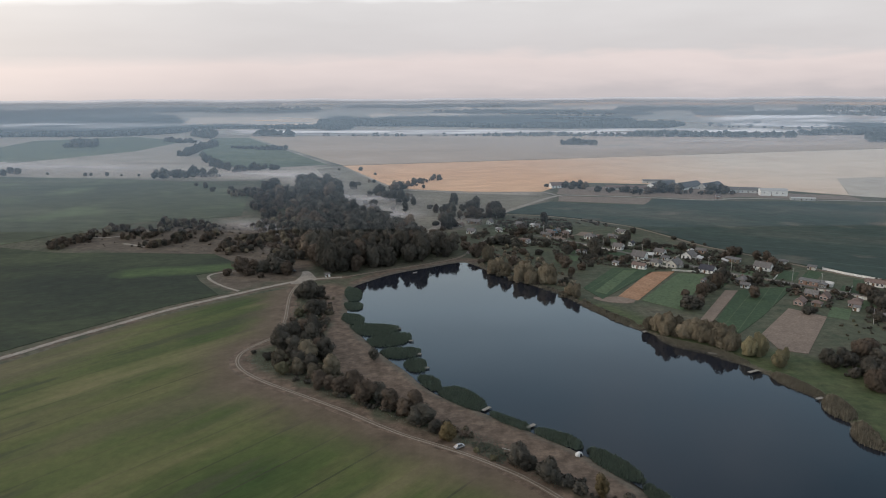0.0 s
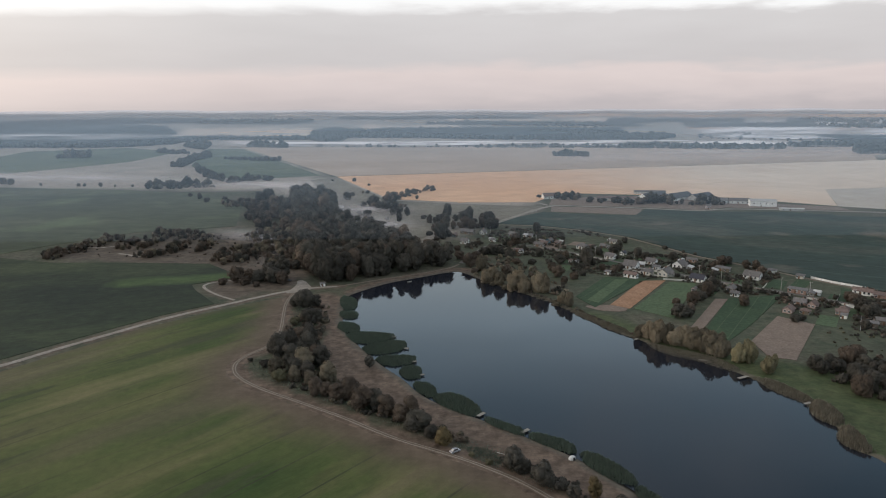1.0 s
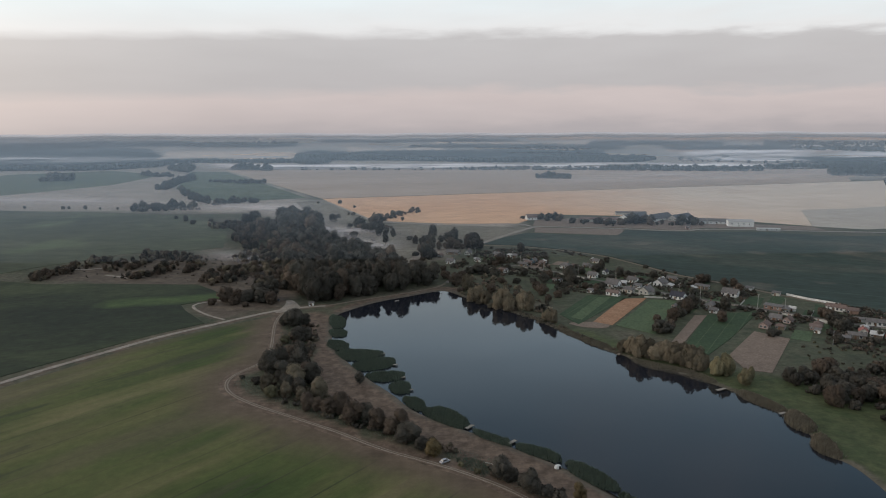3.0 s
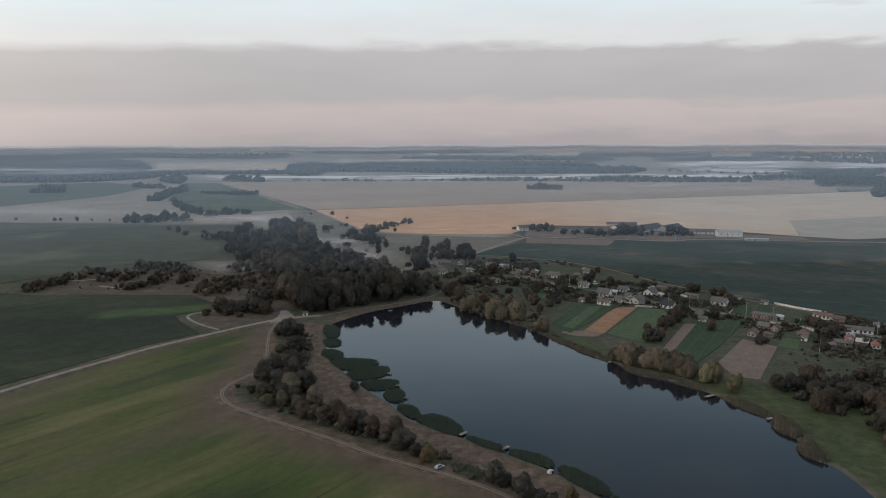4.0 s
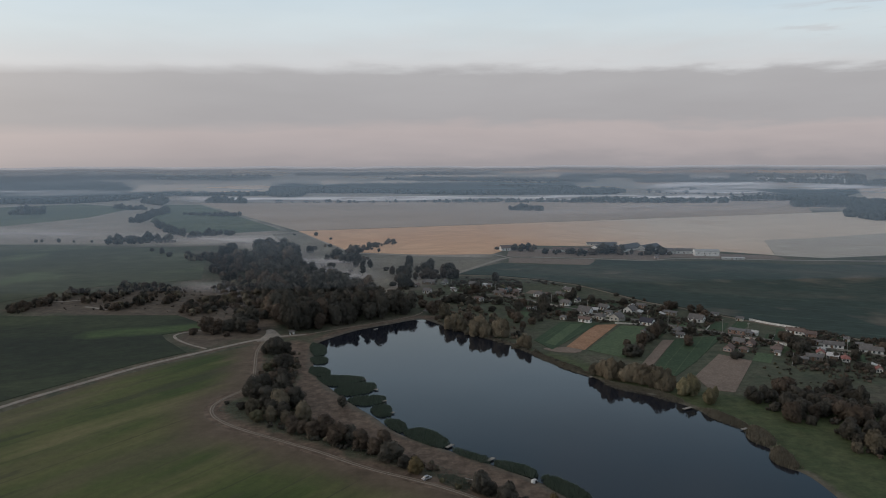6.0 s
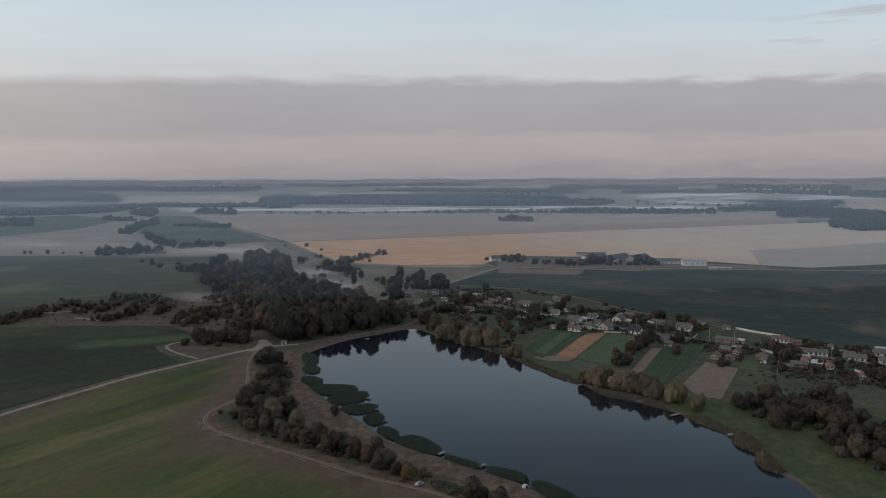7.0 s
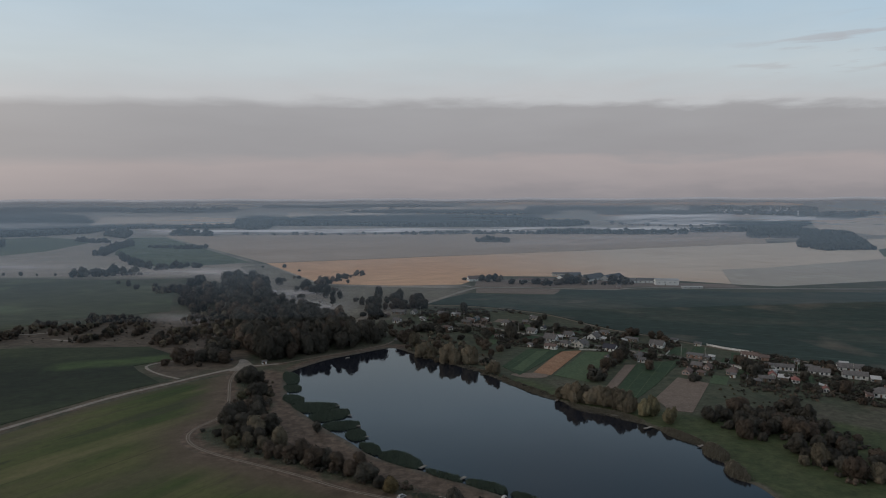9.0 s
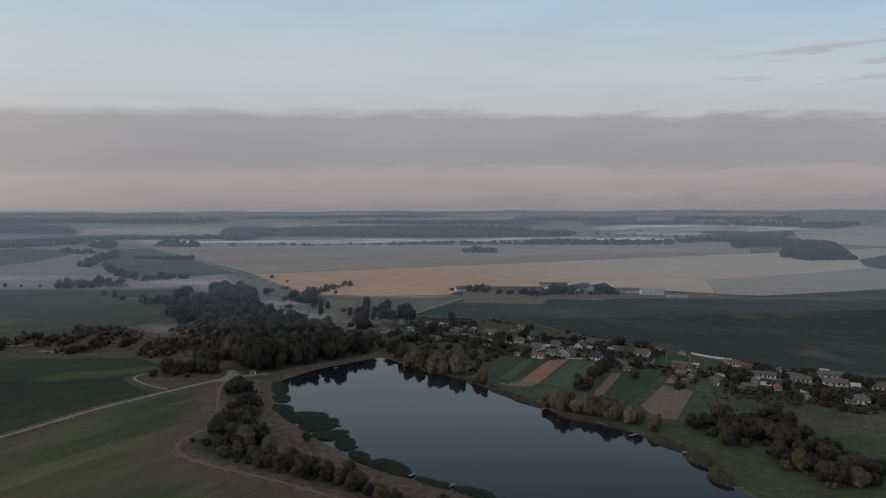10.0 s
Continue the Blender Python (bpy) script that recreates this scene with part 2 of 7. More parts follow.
def speckle(m, scale, amount):
    """A last grain over all the colours of m."""
    nt = m.node_tree
    N, K = nt.nodes.new, nt.links.new
    b = nt.nodes["Principled BSDF"]
    old = b.inputs["Base Color"].links[0].from_socket
    n = N("ShaderNodeTexNoise"); n.inputs["Scale"].default_value, n.inputs["Detail"].default_value, n.inputs["Roughness"].default_value = scale, 8, 0.75
    K(N("ShaderNodeNewGeometry").outputs["Position"], n.inputs["Vector"])
    mr = N("ShaderNodeMapRange")
    mr.inputs["From Min"].default_value, mr.inputs["From Max"].default_value = 0.3, 0.7
    mr.inputs["To Min"].default_value, mr.inputs["To Max"].default_value = 1 - amount, 1 + amount
    K(n.outputs[0], mr.inputs["Value"])
    v = N("ShaderNodeVectorMath"); v.operation = "SCALE"
    K(old, v.inputs[0]); K(mr.outputs[0], v.inputs["Scale"]); K(v.outputs[0], b.inputs["Base Color"])


speckle(M["ground"], 0.22, 0.45)
speckle(M["front"], 0.3, 0.15)
M["dark"] = material("dense_green_crop", ((0.013, 0.021, 0.013), (0.024, 0.034, 0.018), (0.049, 0.063, 0.030)), 0.012, fine=0.3, stretch=(0.5, 1, 1),
                     turn=radians(20), bump=0.15, bump_scale=1.2)
M["mid"] = material("hazy_green_crop", ((0.043, 0.055, 0.035), (0.066, 0.077, 0.048), (0.105, 0.116, 0.071)), 0.008, fine=0.15, stretch=(0.4, 1, 1), bump=0.15)
blend_by(M["dark"], "fresh", ((0.05, 0.082, 0.03), (0.07, 0.105, 0.036)), 15, 6, 6, 0.05, 0.9)
M["beet"] = material("dark_green_root_crop", ((0.026, 0.042, 0.036), (0.032, 0.052, 0.042), (0.073, 0.078, 0.060)), 0.01, fine=0.2, stretch=(0.4, 1, 1),
                     turn=radians(-30), bump=0.15, bands=(36.0, 0.03, (0.05, 0.08, 0.055)))
blend_by(M["beet"], "one", ((0.11, 0.1, 0.075), (0.17, 0.14, 0.11)), 1.25, 1.75, 2.0, 0.016, 0.75)
blend_by(M["mid"], "one", ((0.09, 0.12, 0.06), (0.13, 0.16, 0.085)), 1.1, 1.7, 2.0, 0.012, 0.7)
M["tan"] = material("mown_stubble", ((0.517, 0.402, 0.319), (0.616, 0.501, 0.407)), 0.004, fine=0.05, stretch=(0.3, 1, 1), turn=radians(10), fine_amount=0.1)
M["stubble"] = material("dull_stubble", ((0.375, 0.283, 0.217), (0.480, 0.372, 0.292)), 0.003, fine=0.05, stretch=(0.3, 1, 1), turn=radians(10), fine_amount=0.12)
M["wheat"] = material("ripe_wheat", ((0.62, 0.352, 0.2), (0.70, 0.45, 0.285)), 0.0022, fine=0.06, stretch=(0.3, 1, 1), turn=radians(12), fine_amount=0.12)
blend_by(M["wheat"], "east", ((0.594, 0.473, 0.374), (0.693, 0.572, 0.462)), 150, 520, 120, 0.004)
M["grey"] = material("ploughed_stubble", ((0.400, 0.346, 0.292), (0.475, 0.421, 0.356)), 0.01, fine=0.06, fine_amount=0.12)
M["wedge"] = material("pasture", ((0.07, 0.095, 0.06), (0.11, 0.13, 0.08)), 0.006, fine=0.05)
M["meadow"] = material("dewy_meadow", ((0.135, 0.125, 0.095), (0.205, 0.18, 0.14)), 0.012, fine=0.2)
M["plot_green"] = material("vegetable_rows", ((0.03, 0.055, 0.028), (0.045, 0.074, 0.036)), 0.08, fine=0.6, bands=(7.3, 0.06, (0.07, 0.095, 0.05)), turn=radians(55), bump=0.1)
M["plot_light"] = material("young_crop", ((0.06, 0.092, 0.048), (0.085, 0.118, 0.06)), 0.08, fine=0.6, turn=radians(55), bump=0.1)
M["plot_orange"] = material("dry_stubble_plot", ((0.26, 0.14, 0.078), (0.34, 0.2, 0.122)), 0.12, fine=0.8, turn=radians(55), bump=0.08)
M["plot_bare"] = material("tilled_soil", ((0.165, 0.125, 0.098), (0.215, 0.165, 0.13)), 0.15, fine=1.0, turn=radians(50), bump=0.1, bands=(5.2, 0.04, (0.18, 0.135, 0.105)))
M["dirt"] = material("packed_dirt", ((0.221, 0.189, 0.156), (0.312, 0.279, 0.238)), 0.15, fine=1.2, bump=0.05)
M["track"] = material("wheel_track_dirt", ((0.115, 0.09, 0.065), (0.16, 0.125, 0.095)), 0.3, fine=1.5, bump=0.06)
blend_by(M["track"], "rut", ((0.2, 0.168, 0.136), (0.28, 0.24, 0.2)), 0.3, 0.62, 0.18, 0.8)
M["street"] = material("worn_village_asphalt", ((0.11, 0.1, 0.09), (0.16, 0.145, 0.13)), 0.2, fine=1.5, bump=0.02)
for key, scale, amount in (("dark", 0.12, 0.3), ("mid", 0.05, 0.25), ("beet", 0.07, 0.25), ("tan", 0.02, 0.12), ("wheat", 0.03, 0.14), ("meadow", 0.06, 0.25), ("wedge", 0.03, 0.25),
                           ("plot_green", 0.5, 0.3), ("plot_light", 0.5, 0.3), ("plot_orange", 0.6, 0.25), ("plot_bare", 0.5, 0.18), ("dirt", 0.5, 0.2)):
    speckle(M[key], scale, amount)
M["bark"] = material("bark", ((0.06, 0.048, 0.038), (0.12, 0.1, 0.08)), 1.5, space="object", bump=0.03)


def foliage(name, a, b, c):
    """Leaves; the mesh's tint makes one tree of a wood lighter or darker than the next."""
    m = material(name, (a, b, c), 0.35, rough=0.75, space="object", island=0.1, per_object=0.3, spec=0.2)
    nt = m.node_tree
    N, K = nt.nodes.new, nt.links.new
    base = nt.nodes["Principled BSDF"].inputs["Base Color"]
    at = N("ShaderNodeAttribute"); at.attribute_name = "tint"
    one = N("ShaderNodeMath"); one.operation = "ADD"; one.inputs[1].default_value = 1.0
    K(at.outputs["Fac"], one.inputs[0])
    v = N("ShaderNodeVectorMath"); v.operation = "SCALE"
    K(base.links[0].from_socket, v.inputs[0]); K(one.outputs[0], v.inputs["Scale"]); K(v.outputs[0], base)
    return m


M["leaf_dark"] = foliage("dark_foliage", (0.042, 0.039, 0.031), (0.063, 0.057, 0.046), (0.087, 0.078, 0.062))
M["leaf_brown"] = foliage("russet_foliage", (0.065, 0.048, 0.036), (0.092, 0.070, 0.052), (0.125, 0.094, 0.070))
M["leaf_gold"] = foliage("golden_foliage", (0.072, 0.054, 0.027), (0.105, 0.079, 0.039), (0.144, 0.110, 0.055))
M["leaf_olive"] = foliage("olive_foliage", (0.076, 0.071, 0.043), (0.109, 0.101, 0.059), (0.152, 0.136, 0.081))
M["leaf_willow"] = foliage("willow_foliage", (0.135, 0.119, 0.07), (0.205, 0.178, 0.103), (0.285, 0.243, 0.141))
M["leaf_sallow"] = foliage("sallow_foliage", (0.144, 0.117, 0.082), (0.217, 0.176, 0.120), (0.298, 0.240, 0.163))
M["leaf_grey"] = foliage("grey_green_foliage", (0.086, 0.073, 0.052), (0.130, 0.109, 0.076), (0.178, 0.148, 0.103))
M["far_wood"] = material("far_wood_foliage", ((0.034, 0.038, 0.035), (0.052, 0.054, 0.048)), 0.02, island=0.2, rough=0.85)
M["reed"] = material("green_reed", ((0.088, 0.114, 0.084), (0.128, 0.158, 0.121)), 0.4, island=0.25, rough=0.6)
M["reed_dry"] = material("dry_reed", ((0.13, 0.115, 0.085), (0.21, 0.185, 0.14)), 0.4, island=0.35, rough=0.7)


def plain(name, a, b, scale=1.2, rough=0.8, bump=0.01, per_object=0.1, metal=0.0, **more):
    return material(name, (a, b), scale, rough=rough, space="object", fine=scale * 7, fine_amount=0.15, bump=bump, per_object=per_object, metal=metal, **more)


M["white_wall"] = plain("limewashed_wall", (0.66, 0.64, 0.6), (0.78, 0.77, 0.74))
M["pink_wall"] = plain("pink_plaster", (0.31, 0.225, 0.2), (0.41, 0.305, 0.27))
M["brick_wall"] = plain("brick_wall", (0.23, 0.145, 0.115), (0.33, 0.225, 0.18), 3)
M["cream_wall"] = plain("cream_plaster", (0.5, 0.47, 0.41), (0.6, 0.57, 0.51))
M["wood_wall"] = plain("weathered_boards", (0.14, 0.115, 0.09), (0.22, 0.185, 0.15), 2)
M["slate"] = plain("grey_fibre_cement_roof", (0.115, 0.108, 0.103), (0.185, 0.172, 0.163), 0.8, 0.85, 0.03)
M["brown_roof"] = plain("brown_tile_roof", (0.125, 0.09, 0.078), (0.19, 0.14, 0.12), 1.0, 0.8, 0.03)
M["red_roof"] = plain("red_tile_roof", (0.24, 0.1, 0.085), (0.32, 0.15, 0.125), 1.0, 0.8, 0.03)
M["dark_roof"] = plain("dark_metal_roof", (0.035, 0.035, 0.045), (0.055, 0.055, 0.065), 0.8, 0.5, 0.01)
M["blue_roof"] = plain("blue_grey_metal_roof", (0.05, 0.05, 0.053), (0.075, 0.075, 0.08), 0.6, 0.5, 0.01)
M["blue_paint"] = plain("blue_paint", (0.09, 0.2, 0.27), (0.13, 0.26, 0.33))
M["concrete"] = plain("concrete", (0.4, 0.39, 0.37), (0.52, 0.51, 0.49), 0.7, 0.85, 0.02)
M["pole"] = plain("weathered_pole", (0.33, 0.31, 0.28), (0.42, 0.4, 0.36), 2)
M["frame"] = plain("painted_window_frame", (0.6, 0.6, 0.58), (0.72, 0.72, 0.7), 4, 0.5)
M["door"] = plain("brown_painted_door", (0.14, 0.08, 0.05), (0.2, 0.12, 0.075), 3, 0.5)
M["pane"] = plain("dark_window_glass", (0.02, 0.024, 0.03), (0.035, 0.04, 0.045), 2, 0.08, 0.0, spec=0.6)
M["car_white"] = plain("silver_car_paint", (0.28, 0.28, 0.29), (0.34, 0.34, 0.35), 1, 0.25, 0.0, spec=0.5)
M["car_dark"] = plain("dark_car_paint", (0.03, 0.03, 0.035), (0.045, 0.045, 0.05), 1, 0.25, 0.0, spec=0.5)
M["tyre"] = plain("tyre_rubber", (0.02, 0.02, 0.02), (0.03, 0.03, 0.03), 5)
M["rim"] = plain("wheel_metal", (0.4, 0.4, 0.42), (0.5, 0.5, 0.52), 3, 0.35, 0.0, metal=0.9)
M["lamp_glass"] = plain("lamp_glass", (0.55, 0.55, 0.52), (0.65, 0.65, 0.62), 3, 0.15, 0.0)
M["tent"] = plain("pale_tent_cloth", (0.52, 0.52, 0.5), (0.62, 0.62, 0.6), 1.5, 0.7, 0.02)
M["planks"] = plain("grey_planks", (0.22, 0.2, 0.17), (0.36, 0.33, 0.29), 2, 0.85, 0.01)


def make_water():
    m = bpy.data.materials.new("still_pond_water")
    m.use_nodes = True
    nt = m.node_tree
    N, K = nt.nodes.new, nt.links.new
    b = nt.nodes["Principled BSDF"]
    b.inputs["Base Color"].default_value = (0.0125, 0.0148, 0.021, 1)
    b.inputs["Roughness"].default_value, b.inputs["IOR"].default_value = 0.03, 1.33
    pos = N("ShaderNodeNewGeometry").outputs["Position"]
    n = N("ShaderNodeTexNoise"); n.inputs["Scale"].default_value, n.inputs["Detail"].default_value = 0.7, 3
    K(pos, n.inputs["Vector"])
    bp = N("ShaderNodeBump"); bp.inputs["Strength"].default_value, bp.inputs["Distance"].default_value = 0.12, 0.03
    K(n.outputs[0], bp.inputs["Height"]); K(bp.outputs[0], b.inputs["Normal"])
    n2 = N("ShaderNodeTexNoise"); n2.inputs["Scale"].default_value, n2.inputs["Detail"].default_value = 0.02, 4
    K(pos, n2.inputs["Vector"])
    mr = N("ShaderNodeMapRange"); mr.inputs["From Min"].default_value, mr.inputs["From Max"].default_value = 0.4, 0.7
    mr.inputs["To Min"].default_value, mr.inputs["To Max"].default_value = 0.02, 0.07
    K(n2.outputs[0], mr.inputs["Value"]); K(mr.outputs[0], b.inputs["Roughness"])
    return m


M["water"] = make_water()


def make_mist(name, colour, scale, low, high, fade="", stretch=(1, 1, 1), top=0.9):
    """Mist or haze put into a tinted see-through sheet, thicker where noise and the mesh's attribute say so."""
    m = bpy.data.materials.new(name)
    m.use_nodes = True
    nt = m.node_tree
    nt.nodes.clear()
    N, K = nt.nodes.new, nt.links.new
    out, mix, clear, white = N("ShaderNodeOutputMaterial"), N("ShaderNodeMixShader"), N("ShaderNodeBsdfTransparent"), N("ShaderNodeBsdfDiffuse")
    white.inputs["Color"].default_value = (*colour, 1)
    pos = N("ShaderNodeNewGeometry").outputs["Position"]
    mp = N("ShaderNodeMapping"); mp.inputs["Scale"].default_value = stretch
    K(pos, mp.inputs[0])
    n = N("ShaderNodeTexNoise"); n.inputs["Scale"].default_value, n.inputs["Detail"].default_value = scale, 5
    K(mp.outputs[0], n.inputs["Vector"])
    mr = N("ShaderNodeMapRange")
    mr.inputs["From Min"].default_value, mr.inputs["From Max"].default_value = 0.3, 0.7
    mr.inputs["To Min"].default_value, mr.inputs["To Max"].default_value = low, high
    K(n.outputs[0], mr.inputs["Value"])
    at = N("ShaderNodeAttribute"); at.attribute_name = "veil"
    mu = N("ShaderNodeMath"); mu.operation = "MULTIPLY"; mu.use_clamp = True
    K(mr.outputs[0], mu.inputs[0]); K(at.outputs["Fac"], mu.inputs[1])
    mn = N("ShaderNodeMath"); mn.operation = "MINIMUM"; mn.inputs[1].default_value = top
    K(mu.outputs[0], mn.inputs[0])
    K(mn.outputs[0], mix.inputs[0]); K(clear.outputs[0], mix.inputs[1]); K(white.outputs[0], mix.inputs[2]); K(mix.outputs[0], out.inputs["Surface"])
    return m


# bluish distance haze, put into the colour of a sheet
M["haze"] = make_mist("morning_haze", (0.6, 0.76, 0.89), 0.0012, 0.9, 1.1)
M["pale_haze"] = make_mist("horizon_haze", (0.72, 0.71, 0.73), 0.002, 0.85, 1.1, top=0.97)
M["mist"] = make_mist("ground_mist", (0.95, 0.87, 0.84), 0.006, -0.1, 1.25, stretch=(0.6, 1.0, 1))


# ---------------------------------------------------------------- plan helpers
def sd(poly, x, y):
    """Signed distance to a closed outline, positive inside."""
    x, y = np.asarray(x, float), np.asarray(y, float)
    best, inside = np.full(x.shape, 1e18), np.zeros(x.shape, bool)
    for (ax, ay), (bx, by) in zip(poly, poly[1:] + poly[:1]):
        dx, dy = bx - ax, by - ay
        t = np.clip(((x - ax) * dx + (y - ay) * dy) / max(dx * dx + dy * dy, 1e-9), 0, 1)
        best = np.minimum(best, (x - ax - t * dx) ** 2 + (y - ay - t * dy) ** 2)
        if dy:
            inside ^= ((ay > y) != (by > y)) & (x < ax + (y - ay) * dx / dy)
    return np.where(inside, 1, -1) * np.sqrt(best)


def line_distance(line, x, y):
    best = np.full(np.shape(x), 1e18)
    for (ax, ay), (bx, by) in zip(line, line[1:]):
        dx, dy = bx - ax, by - ay
        t = np.clip(((x - ax) * dx + (y - ay) * dy) / max(dx * dx + dy * dy, 1e-9), 0, 1)
        best = np.minimum(best, (x - ax - t * dx) ** 2 + (y - ay - t * dy) ** 2)
    return np.sqrt(best)


def soften(poly, rounds=2, closed=True):
    """Corners cut off (Chaikin)."""
    for _ in range(rounds):
        pairs = list(zip(poly, poly[1:] + poly[:1] if closed else poly[1:]))
        out = [] if closed else [poly[0]]
        for (ax, ay), (bx, by) in pairs:
            out += [(ax * 0.75 + bx * 0.25, ay * 0.75 + by * 0.25), (ax * 0.25 + bx * 0.75, ay * 0.25 + by * 0.75)]
        poly = out if closed else out + [poly[-1]]
    return poly


def along(line, step):
    """Points at even steps along a line, with the way it goes."""
    out, left = [], 0.0
    for (ax, ay), (bx, by) in zip(line, line[1:]):
        n = math.hypot(bx - ax, by - ay)
        d = left
        while d < n:
            out.append((ax + (bx - ax) * d / n, ay + (by - ay) * d / n, (bx - ax) / n, (by - ay) / n))
            d += step
        left = d - n
    return out


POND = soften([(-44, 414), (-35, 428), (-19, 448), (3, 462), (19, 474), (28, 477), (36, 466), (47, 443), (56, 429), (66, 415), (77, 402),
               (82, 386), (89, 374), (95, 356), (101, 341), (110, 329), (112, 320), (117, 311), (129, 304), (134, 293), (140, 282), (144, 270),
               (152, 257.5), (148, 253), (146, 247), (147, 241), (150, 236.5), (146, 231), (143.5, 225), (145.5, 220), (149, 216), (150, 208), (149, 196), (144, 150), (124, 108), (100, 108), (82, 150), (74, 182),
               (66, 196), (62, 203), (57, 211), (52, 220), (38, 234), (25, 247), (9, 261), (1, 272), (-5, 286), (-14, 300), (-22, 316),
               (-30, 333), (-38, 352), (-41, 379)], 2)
TRACK = soften([(120, 70), (74, 148), (41, 194), (32, 205), (24, 212), (15, 219), (6, 225), (-4, 231), (-14, 239), (-25, 249), (-37, 258), (-49, 267), (-60, 275), (-70, 284),
                (-77, 293), (-80, 303), (-79, 311), (-75, 319), (-69, 329), (-69, 350), (-73, 375), (-77, 402), (-76, 424)], 2, False)
DAM = [(-40, 424), (-19, 452), (3, 466), (24, 481), (34, 478)]
ROAD = soften([(-420, 90), (-260, 210), (-183, 304), (-170, 326), (-154, 348), (-136, 374), (-113, 397), (-92, 418), (-74, 433), (-50, 438)], 2, False)
DAM_TRACK = soften([(-52, 437), (-26, 454), (3, 471), (23, 486), (30, 500)], 2, False)
BARE = soften([(-66, 426), (-45, 418), (-38, 385), (-32, 350), (-22, 326), (-6, 296), (8, 268), (30, 248), (52, 226), (70, 196), (90, 140),
               (80, 130), (50, 190), (30, 214), (14, 230), (-5, 250), (-20, 268), (-35, 285), (-42, 302), (-46, 330), (-48, 360), (-62, 395)], 2)
GARDENS = soften([(40, 560), (78, 650), (150, 628), (184, 548), (240, 460), (283, 412), (345, 352), (345, 290), (262, 292), (215, 330), (180, 300), (160, 330), (110, 385), (90, 450)], 2)
LUSH = soften([(80, 400), (100, 372), (120, 345), (160, 300), (180, 290), (230, 285), (260, 220), (240, 120), (140, 100), (130, 220), (120, 290), (90, 350)], 2)
SCRUB = soften([(-300, 530), (-280, 580), (-220, 625), (-150, 640), (-90, 560), (-70, 440), (-92, 424), (-116, 404), (-130, 418), (-140, 470), (-170, 505)], 2)
PALE = soften([(-1200, 1060), (-450, 1010), (-280, 960), (-190, 1000), (-140, 1160), (-540, 2100), (-1500, 2300), (-2000, 1800)], 2)
PALE2 = soften([(-150, 780), (-80, 720), (-20, 600), (20, 590), (60, 680), (150, 800), (120, 900), (-130, 1150), (-240, 1120)], 2)


def rise(x, y):
    r = np.hypot(x, y)
    a = np.degrees(np.arctan2(x, np.maximum(y, 1)))
    u = np.clip((r - 3000) / 1750, 0, 1)
    crest = 94 + 2 * np.clip((-6 - a) / 12, 0, 1) + 3 * np.sin(a * 0.5) + 2 * np.sin(a * 1.3 + 1)
    return crest * u * u * (3 - 2 * u) - np.clip(r - 4800, 0, None) * 0.05


def terrain(x, y):
    """Height of the land: level round the pond, a distant swell towards the horizon."""
    x, y = np.asarray(x, float), np.asarray(y, float)
    z = rise(x, y)
    near = (np.abs(x - 50) < 140) & (np.abs(y - 300) < 230)
    if near.any():
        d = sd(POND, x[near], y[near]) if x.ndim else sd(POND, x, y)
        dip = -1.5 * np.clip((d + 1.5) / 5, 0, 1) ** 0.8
        if x.ndim:
            z[near] += dip
        else:
            z = z + dip
    return z


def height(x, y):
    return float(terrain(np.array([x]), np.array([y]))[0])


def mesh_of(name, verts, faces, mat, attributes=()):
    me = bpy.data.meshes.new(name)
    me.from_pydata([tuple(v) for v in np.asarray(verts, float).tolist()], [], faces if isinstance(faces, list) else faces.tolist())
    for key, values in attributes:
        me.attributes.new(key, "FLOAT", "POINT").data.foreach_set("value", np.asarray(values, np.float32))
    if mat:
        me.materials.append(mat)
    return me


def smooth(me):
    me.polygons.foreach_set("use_smooth", [True] * len(me.polygons))
    return me


# ---------------------------------------------------------------- the land
def spread(a, b, step, low, high, growth=1.09):
    """Coordinates at even steps from a to b and at growing ones out to low and high."""
    mid = list(np.arange(a, b + 0.1, step))
    for end, sign in ((low, -1), (high, 1)):
        d, p, out = step, mid[0] if sign < 0 else mid[-1], []
        while (p - end) * sign < 0:
            d = min(d * growth, 130)
            p += sign * d
            out.append(p)
        mid = out[::-1] + mid if sign < 0 else mid + out
    return np.array(mid)


gx, gy = spread(-60, 162, 1.6, -4950, 4950), spread(180, 482, 1.6, -700, 4950)
X, Y = np.meshgrid(gx, gy)
X, Y = X.ravel(), Y.ravel()
nx, ny = len(gx), len(gy)
idx = np.arange(nx * ny).reshape(ny, nx)
quads = np.stack([idx[:-1, :-1], idx[:-1, 1:], idx[1:, 1:], idx[1:, :-1]], -1).reshape(-1, 4)
Z = terrain(X, Y)
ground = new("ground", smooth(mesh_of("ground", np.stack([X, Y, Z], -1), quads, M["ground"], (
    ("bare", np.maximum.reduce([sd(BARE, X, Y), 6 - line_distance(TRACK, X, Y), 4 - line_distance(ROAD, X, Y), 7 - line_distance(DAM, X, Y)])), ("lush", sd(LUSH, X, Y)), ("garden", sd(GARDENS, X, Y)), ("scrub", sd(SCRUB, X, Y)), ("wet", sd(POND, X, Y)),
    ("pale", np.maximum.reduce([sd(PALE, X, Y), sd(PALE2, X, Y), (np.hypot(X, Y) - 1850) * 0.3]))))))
tagged(ground, "rough meadow land round a pond, green and brown", "ground", kind="structure")

from mathutils.geometry import delaunay_2d_cdt


